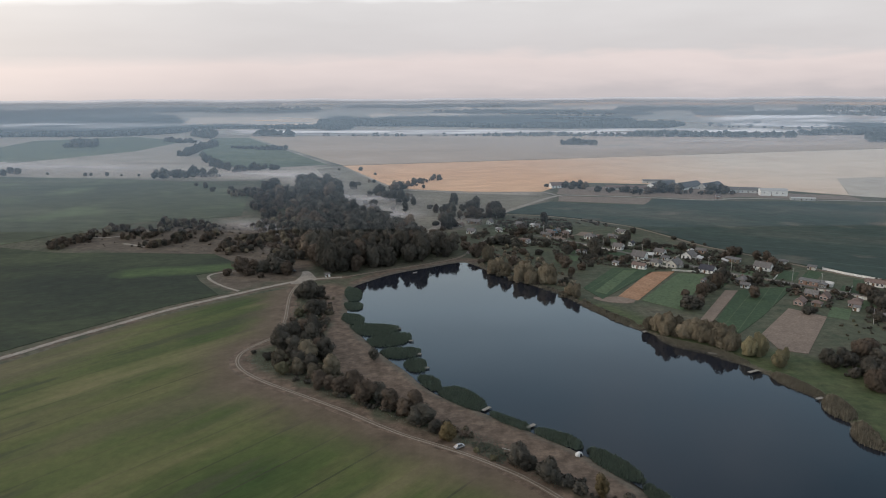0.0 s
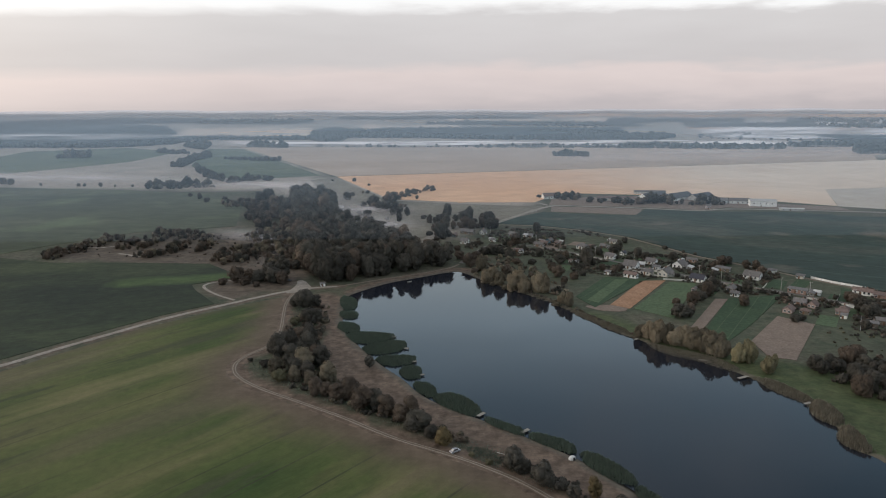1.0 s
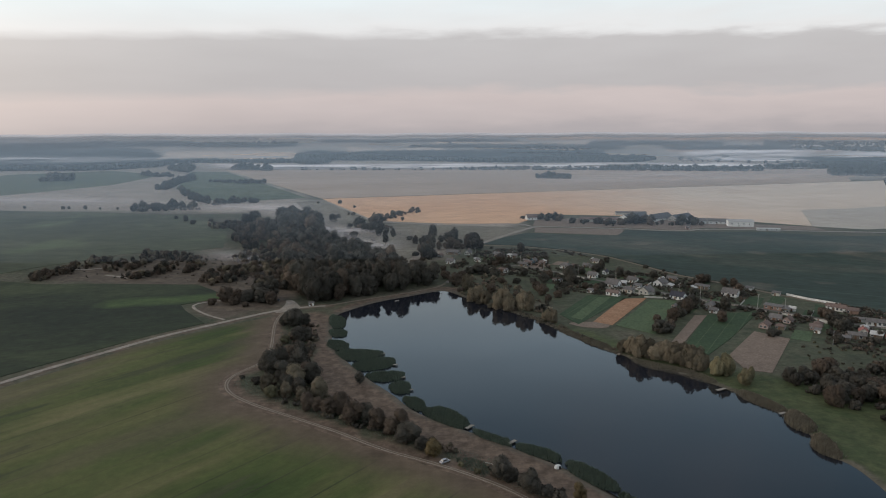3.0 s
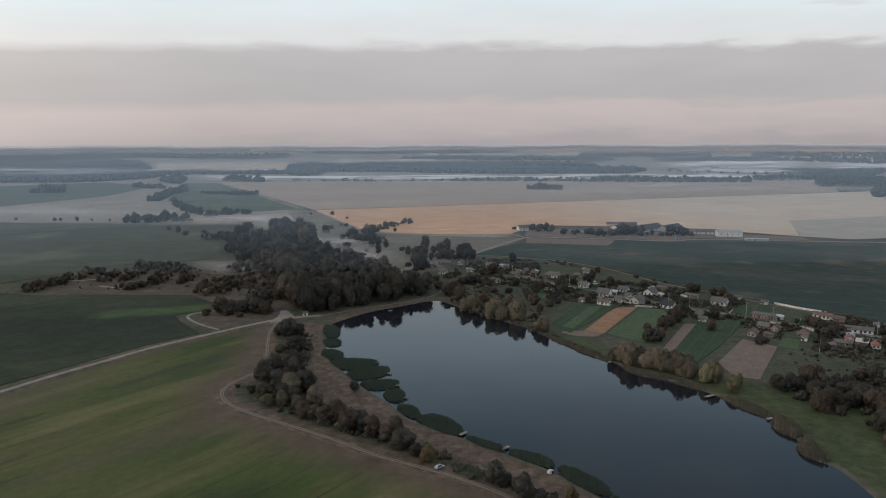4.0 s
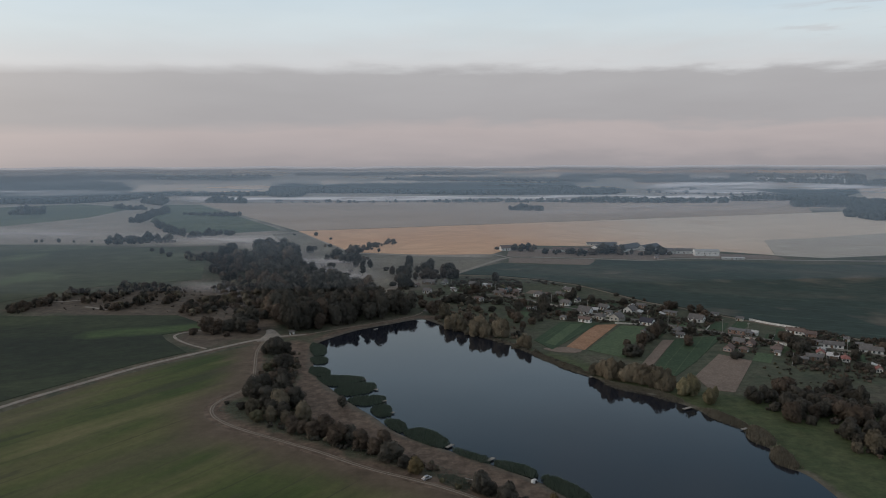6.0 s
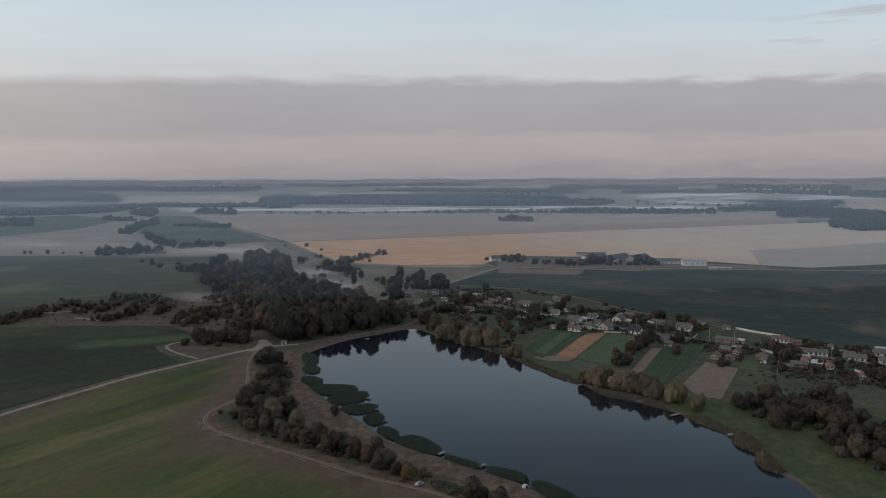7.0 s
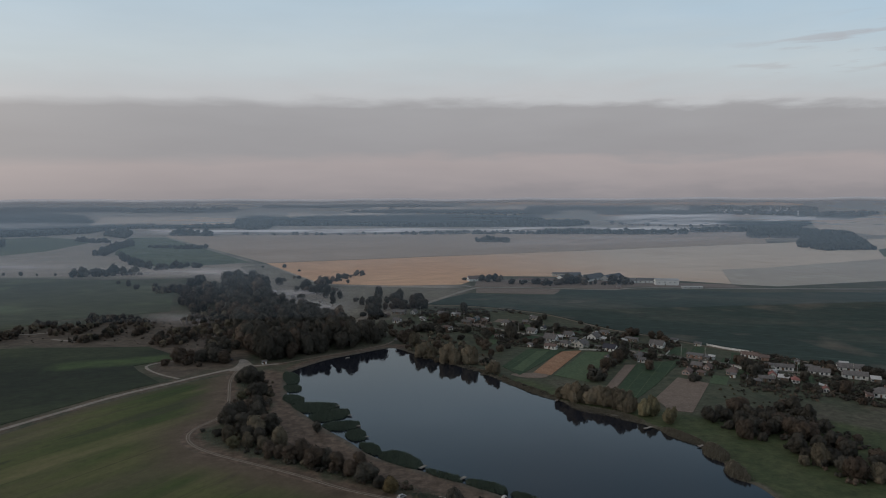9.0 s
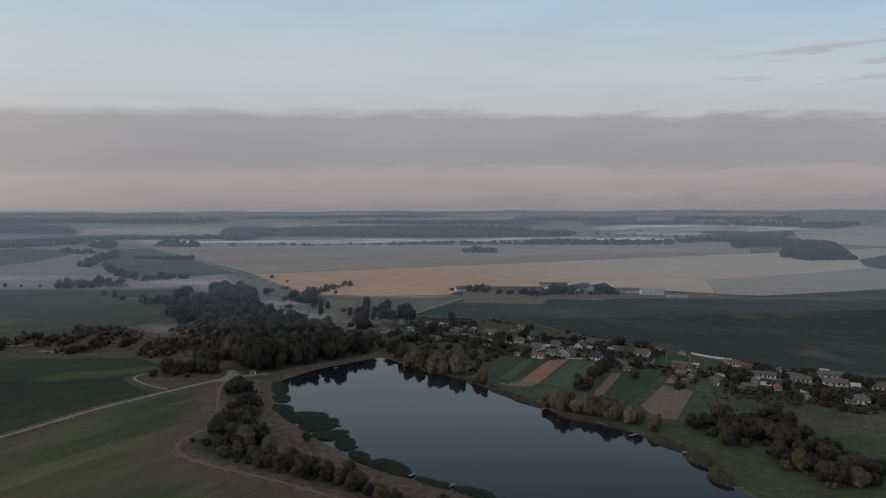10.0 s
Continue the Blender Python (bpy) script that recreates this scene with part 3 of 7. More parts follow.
def sheet(name, poly, mat, cell, lift, label, category="field", kind="structure", extra=None):
    """A field: its outline filled with cells, lying a little over the land, with a low skirt."""
    edge = []
    for (ax, ay), (bx, by) in zip(poly, poly[1:] + poly[:1]):
        n = max(1, int(math.hypot(bx - ax, by - ay) / cell))
        edge += [(ax + (bx - ax) * i / n, ay + (by - ay) * i / n) for i in range(n)]
    xs, ys = [p[0] for p in edge], [p[1] for p in edge]
    px, py = np.meshgrid(np.arange(min(xs), max(xs), cell), np.arange(min(ys), max(ys), cell))
    px, py = px.ravel(), py.ravel()
    keep = sd(poly, px, py) > cell * 0.4
    pts = [Vector(p) for p in edge] + [Vector(p) for p in zip(px[keep].tolist(), py[keep].tolist())]
    v, _, f, *_ = delaunay_2d_cdt(pts, [], [list(range(len(edge)))], 1, 1e-4)
    x, y = np.array([p.x for p in v]), np.array([p.y for p in v])
    z = terrain(x, y) + lift
    rim = len(edge)
    verts = np.concatenate([np.stack([x, y, z], -1), np.stack([x[:rim], y[:rim], z[:rim] - lift - 0.3], -1)])
    faces = [list(q) for q in f] + [[(i + 1) % rim, i, len(v) + i, len(v) + (i + 1) % rim] for i in range(rim)]
    at = (("one", np.ones(len(verts))),)
    if extra:
        at += ((extra[0], np.concatenate([extra[1](x, y), extra[1](x[:rim], y[:rim])])),)
    ob = new(name, mesh_of(name, verts, faces, mat, at))
    return tagged(ob, label, category, kind=kind)


sheet("field_front", [(-186, 288), (-170, 312), (-142, 356), (-118, 381), (-96, 402), (-82, 413), (-78, 400), (-75, 372), (-71, 350), (-70, 330),
                      (-77, 322), (-82, 313), (-83, 302), (-80, 291), (-72, 281), (-61, 272), (-38, 255), (-15, 237), (5, 223), (23, 210), (40, 190), (72, 145), (117, 67), (160, -60), (160, -400),
                      (-700, -400), (-700, -120), (-420, 80), (-264, 200)], M["front"], 7, 0.05, "sparse green crop with brown streaks and bare edges",
      extra=("margin", lambda x, y: np.minimum(line_distance(TRACK, x, y), line_distance(ROAD, x, y) * 1.6 + 4)))
sheet("field_left", [(-190, 310), (-160, 352), (-141, 378), (-118, 401), (-124, 410), (-139, 432), (-146, 446), (-126, 462), (-124, 472), (-153, 506), (-215, 512), (-272, 515),
                     (-325, 535), (-420, 590), (-1100, 700), (-1100, 100), (-440, 100), (-264, 224)], M["dark"], 9, 0.2, "dense dark green crop beside the dirt road",
      extra=("fresh", lambda x, y: line_distance([(-130, 464), (-190, 452)], x, y)))
sheet("field_middle", [(-1500, 1000), (-635, 1030), (-404, 980), (-285, 928), (-210, 819), (-178, 670), (-262, 640), (-308, 580), (-330, 545), (-425, 600), (-1100, 715), (-1500, 760)],
      M["mid"], 25, 0.2, "hazy green crop behind the thicket")
sheet("field_far_left", [(-740, 1250), (-639, 1521), (-655, 1879), (-881, 2092), (-1086, 1922), (-950, 1400)], M["wedge"], 60, 0.3, "misty green pasture far off")
sheet("field_stubble", [(-542, 2085), (66, 2080), (1000, 2000), (1500, 1900), (1063, 1602), (984, 1468), (361, 1304), (-145, 1168)], M["stubble"], 60, 0.3, "pale mown stubble field in morning mist")
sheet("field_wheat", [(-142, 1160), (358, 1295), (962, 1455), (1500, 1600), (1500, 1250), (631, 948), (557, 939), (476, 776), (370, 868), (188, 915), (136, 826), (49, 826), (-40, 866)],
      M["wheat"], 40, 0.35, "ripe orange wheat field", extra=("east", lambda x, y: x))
sheet("field_ploughed", [(557, 939), (631, 948), (1500, 1250), (1500, 900), (520, 745), (476, 774)], M["grey"], 40, 0.2, "grey ploughed stubble beside the wheat")
sheet("field_pasture", [(-618, 2006), (-520, 2004), (-302, 1493), (-172, 1182), (-297, 1116), (-373, 1216), (-465, 1403)], M["wedge"], 40, 0.3, "green pasture wedge with mist")
sheet("field_meadow", [(-178, 1108), (-142, 1145), (-41, 855), (40, 818), (142, 792), (77, 676), (18, 650), (0, 590), (-33, 627), (-83, 747)], M["meadow"], 20, 0.1, "dewy pale meadow between woods and village")
sheet("field_root_crop", [(76, 674), (102, 715), (134, 748), (174, 726), (226, 720), (249, 760), (306, 742), (391, 734), (465, 697), (900, 640), (900, 240), (340, 345), (278, 416), (258, 448), (248, 465), (233, 491), (212, 518),
                          (197, 561), (181, 601), (166, 618), (150, 636), (111, 663)], M["beet"], 16, 0.25, "dark green root crop above the village")
sheet("field_strip", [(150, 790), (248, 766), (230, 722), (142, 750)], M["plot_bare"], 15, 0.12, "dry brown strip by the farm")
sheet("farmyard", [(150, 804), (250, 780), (308, 752), (345, 772), (420, 752), (470, 740), (474, 770), (420, 796), (368, 862), (300, 885), (240, 870), (165, 866)], M["plot_bare"], 12, 0.14, "worn brown farmyard ground", "farmyard")
sheet("field_far_right", [(2019, 2719), (2500, 2700), (2341, 2561), (1528, 1664), (1491, 1764), (1537, 1892), (1573, 2084)], M["tan"], 70, 0.5, "pale stubble field beyond the dark woods")
sheet("field_far_green", [(1079, 1239), (1290, 1380), (1500, 1600), (1600, 1500), (948, 1020), (965, 1092)], M["wedge"], 40, 0.45, "green field beside the dark wood")
sheet("field_far_stubble", [(-1019, 2640), (-1113, 3232), (-1158, 3364), (-784, 3477), (-565, 3494), (-425, 2911), (-639, 2827), (-882, 2963)], M["tan"], 70, 0.6, "pale stubble field between the far woods")
for i, (r0, r1, a0, a1, mat) in enumerate(((3410, 3640, -5, 3, "tan"), (3050, 3300, 23, 30, "meadow"), (3480, 3720, 21, 33, "wheat"), (3900, 4060, -27, -17, "wedge"), (3780, 3960, 2, 15, "tan"),
                                           (4180, 4330, -12, 6, "tan"), (4120, 4260, 10, 36, "wheat"), (4420, 4560, -34, 40, "tan"))):
    ring = [(r0 * math.sin(radians(a)), r0 * math.cos(radians(a))) for a in np.linspace(a0, a1, 12)]
    ring += [((r1 + 60 * math.sin(a)) * math.sin(radians(a)), (r1 + 60 * math.sin(a)) * math.cos(radians(a))) for a in np.linspace(a1, a0, 12)]
    sheet("field_distance_%d" % (i + 1), ring, M[mat], 90, 2.5, "distant field on the rise towards the horizon")
# garden plots below the houses
for name, poly, mat, label in (
        ("garden_plot", [(94, 408), (124, 455), (150, 448), (100, 385)], "plot_green", "dark green vegetable plot running down to the pond"),
        ("garden_plot", [(110, 390), (145, 444), (161, 444), (119, 382)], "plot_orange", "harvested orange stubble plot"),
        ("garden_plot", [(121, 382), (162, 440), (178, 436), (137, 363)], "plot_light", "green vegetable plot with thin rows"),
        ("garden_plot", [(139, 346), (175, 400), (182, 399), (144, 343)], "plot_bare", "narrow bare tilled strip"),
        ("garden_plot", [(145, 342), (183, 400), (219, 407), (174, 352), (151, 327)], "plot_green", "dark green potato plot"),
        ("garden_plot", [(161, 326), (194, 365), (206, 350), (169, 300), (159, 305)], "plot_bare", "bare brown tilled plot above the willows")):
    sheet(name, poly, M[mat], 5, 0.18, label, "garden plot")
sheet("field_corner", soften([(94, 389), (104, 389), (112, 390), (119, 384), (114, 376), (104, 378), (98, 382)], 1), M["plot_bare"], 4, 0.12, "worn bare patch below the stubble plot", "bare ground")
sheet("garden_plot", [(99, 400), (129, 448), (138, 448), (104, 394)], M["plot_light"], 5, 0.24, "pale green strip of young crop", "garden plot")

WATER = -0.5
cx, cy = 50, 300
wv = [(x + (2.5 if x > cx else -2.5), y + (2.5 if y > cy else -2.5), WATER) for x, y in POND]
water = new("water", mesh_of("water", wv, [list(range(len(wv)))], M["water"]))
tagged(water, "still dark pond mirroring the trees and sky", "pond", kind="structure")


def ribbon(name, line, width, mat, lift, label, category="road", rut=None):
    pts = along(line, 3.0)
    cols = (-1, -0.78, -0.5, -0.22, 0, 0.22, 0.5, 0.78, 1)
    rng = random.Random(len(line))
    v, at = [], []
    for x, y, dx, dy in pts:
        w = width / 2 * (1 + rng.uniform(-0.12, 0.12))
        for c in cols:
            px, py = x - dy * c * w, y + dx * c * w
            v.append((px, py, height(px, py) + lift * (1 - 0.6 * abs(c) ** 6) - (0.03 if 0.4 < abs(c) < 0.8 else 0)))
            at.append(1.0 if abs(c) == 0.5 else 0.0)
    k = len(cols)
    f = [[i * k + j, i * k + j + 1, (i + 1) * k + j + 1, (i + 1) * k + j] for i in range(len(pts) - 1) for j in range(k - 1)]
    f = [q[::-1] for q in f]
    return tagged(new(name, mesh_of(name, v, f, mat, (("rut", at),))), label, category, kind="structure")


ribbon("track", TRACK, 2.2, M["track"], 0.2, "two-rut dirt track round the field edge", "track")
ribbon("road", ROAD, 3.4, M["dirt"], 0.24, "pale packed dirt road over the dam")
ribbon("track_dam", DAM_TRACK, 2.2, M["track"], 0.22, "brown rutted track along the dam", "track")
ribbon("track_spur", soften([(-108, 408), (-120, 418), (-133, 433), (-139, 446), (-128, 455), (-112, 460)], 2, False), 1.9, M["dirt"], 0.22, "short pale dirt spur round the thicket", "track")
ribbon("path_meadow", soften([(-6, 556), (1, 573), (6, 592), (10, 611), (22, 640), (48, 668)], 2, False), 4, M["dirt"], 0.22, "pale dirt path up the meadow", "track")
ribbon("street", soften([(30, 500), (44, 540), (60, 572), (90, 565), (118, 537), (148, 495), (173, 463), (197, 437), (221, 414), (240, 395), (262, 372), (300, 345), (360, 310)], 2, False),
       3.6, M["street"], 0.24, "narrow worn village street", "street")
ribbon("track_field_edge", soften([(13, 606), (34, 650), (75, 667), (110, 659), (148, 632), (164, 614), (179, 597), (195, 557), (210, 514), (231, 487), (246, 461), (256, 444), (274, 415), (340, 340)], 2, False), 3, M["track"], 0.3,
       "dirt track along the upper field edge", "track")
ribbon("road_farm", soften([(68, 668), (148, 797), (164, 796), (249, 772), (307, 744), (342, 766), (485, 726), (900, 655)], 2, False), 6, M["dirt"], 0.34, "pale road past the farm")
ribbon("road_field", soften([(148, 797), (137, 826), (60, 822), (-42, 862)], 2, False), 5, M["dirt"], 0.4, "pale field road along the wheat", "track")
# pale debris in the hollow, stood in for by thin dirt ribbons
for line in ([(-273, 572), (-262, 569), (-252, 575), (-243, 574)], [(-236, 546), (-225, 540), (-212, 532)], [(-214, 536), (-204, 531)]):
    ribbon("bare_streak", soften(line, 2, False), 3.4, M["dirt"], 0.16, "pale streak of debris in the hollow, laid as a dirt ribbon", "bare ground")
bed_rng = random.Random(21)
for x, y in ((100, 480), (112, 512), (86, 545), (140, 500), (72, 600), (110, 560), (130, 570), (118, 590), (96, 622), (60, 545), (160, 500), (176, 505), (150, 545), (200, 465), (212, 480), (228, 432), (242, 430), (262, 412), (246, 395), (235, 352), (270, 352), (216, 356), (188, 392), (176, 412), (205, 432), (240, 372), (285, 385)):
    a, w, d = radians(-36 + bed_rng.uniform(-6, 6)), bed_rng.uniform(3, 7), bed_rng.uniform(7, 15)
    c, n = math.cos(a), math.sin(a)
    quad = [(x + c * u * w - n * v * d, y + n * u * w + c * v * d) for u, v in ((-1, -1), (1, -1), (1, 1), (-1, 1))]
    mat, label = bed_rng.choice((("plot_bare", "small bare garden bed"), ("plot_green", "small dark green garden bed"), ("plot_green", "small dark green garden bed"), ("plot_light", "small bright green garden bed"), ("meadow", "patch of dry mown grass")))
    sheet("garden_bed", quad, M[mat], 4, 0.07 + 0.004 * bed_rng.randrange(12), label + " between the houses", "garden bed")
sheet("road_lot", soften([(-80, 454), (-75, 454), (-69, 440), (-66, 431), (-75, 422), (-82, 422), (-79, 432), (-78, 444)], 1), M["dirt"], 4, 0.2, "trodden pale dirt lot at the dam", "road")


# ---------------------------------------------------------------- mesh helpers for things
def part(name, bm, mat, parent, label=""):
    me = bpy.data.meshes.new(name)
    bm.to_mesh(me)
    bm.free()
    me.materials.append(mat)
    return piece(name, me, parent, label)


def piece(name, me, parent, label=""):
    ob = new(name, me)
    ob.parent = parent
    return tagged(ob, label)


def box(bm, cx, cy, cz, sx, sy, sz, taper=1.0, bevel=0.0):
    """A box on its centre; taper narrows its top; bevel rounds its edges."""
    v = []
    for z, k in ((-0.5, 1.0), (0.5, taper)):
        for x, y in ((-0.5, -0.5), (0.5, -0.5), (0.5, 0.5), (-0.5, 0.5)):
            v.append(bm.verts.new((cx + x * sx * k, cy + y * sy * k, cz + z * sz)))
    fs = [bm.faces.new([v[i] for i in q]) for q in ((3, 2, 1, 0), (4, 5, 6, 7), (0, 1, 5, 4), (1, 2, 6, 5), (2, 3, 7, 6), (3, 0, 4, 7))]
    if bevel:
        bmesh.ops.bevel(bm, geom=list({e for f in fs for e in f.edges}), offset=bevel, segments=1, affect="EDGES")
    return bm


def rod(bm, a, b, ra, rb, sides=6):
    a, b = Vector(a), Vector(b)
    w = (b - a).normalized()
    u = w.orthogonal().normalized()
    s = w.cross(u)
    rings = [[bm.verts.new(p + (u * math.cos(2 * math.pi * i / sides) + s * math.sin(2 * math.pi * i / sides)) * r) for i in range(sides)] for p, r in ((a, ra), (b, rb))]
    for i in range(sides):
        j = (i + 1) % sides
        bm.faces.new((rings[0][i], rings[0][j], rings[1][j], rings[1][i]))
    bm.faces.new(rings[0][::-1]), bm.faces.new(rings[1])
    return bm


def prism(bm, outline, y0, y1):
    """An outline in x and z drawn out from y0 to y1."""
    a = [bm.verts.new((x, y0, z)) for x, z in outline]
    b = [bm.verts.new((x, y1, z)) for x, z in outline]
    bm.faces.new(a), bm.faces.new(b[::-1])
    for i in range(len(a)):
        j = (i + 1) % len(a)
        bm.faces.new((a[j], a[i], b[i], b[j]))
    bmesh.ops.recalc_face_normals(bm, faces=bm.faces)
    return bm


def empty(name, m, label, category, group=""):
    ob = new(name)
    ob.empty_display_size = 0.5
    ob.matrix_world = m
    return tagged(ob, label, category, group, "thing")


# ---------------------------------------------------------------- trees
def ico(level):
    bm = bmesh.new()
    bmesh.ops.create_icosphere(bm, subdivisions=level, radius=1)
    v = np.array([p.co[:] for p in bm.verts])
    f = np.array([[q.index for q in p.verts] for p in bm.faces])
    bm.free()
    return v, f


ICO1 = ico(1)


def crown_arrays(seed, tall=1.25, base=0.35, lobes=14, leaves=700, size=0.097, droop=0.0, narrow=0.0, core=0.8, tight=1.0):
    """A crown of radius 1: lobes round an uneven middle, each with a dull core and a coat of small leaf clumps. Returns points and triangles."""
    rng = np.random.RandomState(seed)
    mid = base + tall
    c = []
    for i in range(lobes):
        t = (i + 0.5) / lobes
        a = i * 2.399 + rng.uniform(-0.5, 0.5)
        h = 1 - 2 * t
        w = math.sqrt(max(0, 1 - h * h))
        s = rng.uniform(0.34, 0.7) * tight
        wide = 1 - narrow * max(0, h) - 0.15 * max(0, -h)
        c.append((w * s * math.cos(a) * wide, w * s * math.sin(a) * wide, mid + h * tall * rng.uniform(0.55, 0.75)))
    c = np.array(c) + rng.normal(0, 0.07, (lobes, 3))
    c[:, :2] *= rng.uniform(0.85, 1.12, 2)
    r = rng.uniform(0.22, 0.5, lobes) * (1.6 - 0.6 * tight)
    V, F, n = [], [], 0
    iv, jf = ICO1
    for p, q in zip(c, r):
        v = iv * q * core * rng.uniform(0.85, 1.1, (len(iv), 1))
        v[:, 2] *= 1 + droop * 0.6
        V.append(v + p); F.append(jf + n); n += len(v)
    k = rng.randint(0, lobes, leaves * 3)
    d = rng.normal(size=(leaves * 3, 3))
    d[:, 2] += 0.25
    d /= np.linalg.norm(d, axis=1)[:, None]
    stretch = np.array([1, 1, 1 + droop * 0.6])
    p = c[k] + d * stretch * (r[k] * rng.uniform(core + 0.06, 1.16, leaves * 3))[:, None]
    deep = (np.linalg.norm((p[:, None] - c[None]) / stretch, axis=2) < r[None] * core).sum(1) == 0
    p, d = p[deep][:leaves], d[deep][:leaves]
    m = len(p)
    d = d + rng.normal(size=(m, 3)) * 0.27 + (0, 0, 0.12)
    d /= np.linalg.norm(d, axis=1)[:, None]
    t = np.cross(d, rng.normal(size=(m, 3)))
    t /= np.linalg.norm(t, axis=1)[:, None]
    if droop:
        t = t * (1 - droop) + np.array([0, 0, -1]) * droop
        t /= np.linalg.norm(t, axis=1)[:, None]
    b = np.cross(d, t)
    s = rng.uniform(0.6, 1.3, (m, 1)) * size
    ls, ws = s * (1 + 1.8 * droop), s * (1 - 0.35 * droop)
    tilt = d * rng.uniform(-0.3, 0.4, (m, 1)) * s
    q = np.stack([p - t * ls, p - b * ws + tilt, p + t * ls, p + b * ws + tilt], 1).reshape(-1, 3)
    f = np.arange(m * 4).reshape(m, 4) + n
    V.append(q); F += [f[:, :3], f[:, [0, 2, 3]]]
    V = np.concatenate(V)
    V[:, 2] = np.maximum(V[:, 2], 0.05)
    return V, np.concatenate(F)


def trunk_mesh(seed, top, spread_):
    rng = random.Random(seed)
    bm = bmesh.new()
    lean = Vector((rng.uniform(-0.08, 0.08), rng.uniform(-0.08, 0.08), 0))
    pts = [Vector((0, 0, -0.08)), Vector((0, 0, 0.05)), lean * 0.5 + Vector((0, 0, top * 0.35)), lean + Vector((0, 0, top * 0.7)), lean * 1.3 + Vector((0, 0, top))]
    rad = (0.1, 0.075, 0.055, 0.038, 0.012)
    for a, b, ra, rb in zip(pts, pts[1:], rad, rad[1:]):
        rod(bm, a, b, ra, rb, 7)
    for i in range(5):
        a = pts[2].lerp(pts[3], rng.random())
        w = i * 1.26 + rng.uniform(-0.4, 0.4)
        e = a + Vector((math.cos(w) * spread_, math.sin(w) * spread_, top * rng.uniform(0.2, 0.4)))
        rod(bm, a, e, 0.035, 0.01, 5)
    me = bpy.data.meshes.new("trunk")
    bm.to_mesh(me); bm.free()
    me.materials.append(M["bark"])
    return me


SHAPES = {}
for key, kw in {
    "round": dict(tall=0.95, base=-0.05, lobes=22, tight=0.92), "oval": dict(tall=1.35, base=0.0, lobes=26, narrow=0.3), "broad": dict(tall=0.9, base=0.0, lobes=26),
    "willow": dict(tall=0.82, base=0.0, lobes=24, droop=0.45, leaves=2600, size=0.058, tight=1.05, core=0.84), "poplar": dict(tall=2.2, base=0.3, lobes=18, narrow=0.6),
    "bush": dict(tall=0.62, base=-0.05, lobes=10, leaves=520, size=0.14), "spruce": dict(tall=1.7, base=0.1, lobes=18, narrow=0.85),
    "round_fine": dict(tall=1.0, base=-0.05, lobes=20, tight=0.9, leaves=2000, size=0.06, core=0.86), "oval_fine": dict(tall=1.35, base=0.0, lobes=22, narrow=0.3, leaves=2100, size=0.06, core=0.86),
    "broad_fine": dict(tall=0.95, base=0.0, lobes=22, leaves=2100, size=0.06, core=0.86),
}.items():
    for v in range(3 if key in ("round", "oval", "broad") else 2):
        SHAPES[key, v] = (crown_arrays(hash(key[0]) % 1 + len(SHAPES) * 7 + 3, **kw), trunk_mesh(len(SHAPES), kw["base"] + kw["tall"] * 1.5, 0.45))
LOW = [crown_arrays(90 + i, tall=t, base=0.05, lobes=9, leaves=420, size=0.09, narrow=n, tight=0.72, core=0.93) for i, (t, n) in enumerate(((0.8, 0), (1.0, 0.15), (0.9, 0.1), (1.1, 0.25), (0.75, 0), (0.95, 0)))]
SHRUBS = [crown_arrays(120 + i, tall=t, base=-0.1, lobes=4, core=0.9, leaves=72, size=0.2, tight=0.8) for i, t in enumerate((0.45, 0.6, 0.55))]
THIN = [crown_arrays(150 + i, tall=t, base=0.0, lobes=8, core=0.95, leaves=90, size=0.15, tight=0.85) for i, t in enumerate((0.6, 0.75, 0.9, 1.1))]
CROWNS = {}


def crown(key, v, mat):
    if (key, v, mat) not in CROWNS:
        (pts, tri), _ = SHAPES[key, v]
        CROWNS[key, v, mat] = smooth(mesh_of("crown", pts, tri, M[mat]))
    return CROWNS[key, v, mat]


tree_rng = random.Random(11)
WORDS = {"leaf_dark": "dark green", "leaf_gold": "golden brown", "leaf_brown": "russet brown", "leaf_olive": "olive green", "leaf_willow": "yellow-green", "leaf_grey": "grey-green", "leaf_sallow": "pale tan and olive"}


FINE = ("trees between track and pond", "clump of trees by the meadow", "front rows of the wood")


def tree(x, y, r, key="round", mat="leaf_dark", where="", group="", tall=1.0):
    name = {"willow": "willow_tree", "bush": "bush", "poplar": "poplar_tree", "spruce": "spruce_tree"}.get(key, "tree")
    if group in FINE and key in ("round", "oval", "broad"):
        key += "_fine"
    v = tree_rng.randrange(3 if key in ("round", "oval", "broad") else 2)
    k = tree_rng.uniform(0.8, 1.12) * tall
    wide, deep = tree_rng.uniform(0.88, 1.12), tree_rng.uniform(0.88, 1.12)
    m = Matrix.Translation((x, y, height(x, y) - 0.05)) @ Matrix.Rotation(tree_rng.uniform(0, 6.28), 4, "Z") @ Matrix.Diagonal((r * wide, r * deep, r * k, 1))
    shape = {"willow": "drooping willow", "bush": "low bush", "poplar": "slim tall poplar", "spruce": "pointed conifer", "broad": "broad leafy tree", "oval": "tall leafy tree"}.get(key.replace("_fine", ""), "round leafy tree")
    ob = empty(name, m, "%s %s %s" % (WORDS[mat], shape, where or "in the grass"), "bush" if key == "bush" else "tree", group)
    if key != "bush":
        piece("trunk", SHAPES[key, v][1], ob)
    piece("crown", crown(key, v, mat), ob)
    return ob


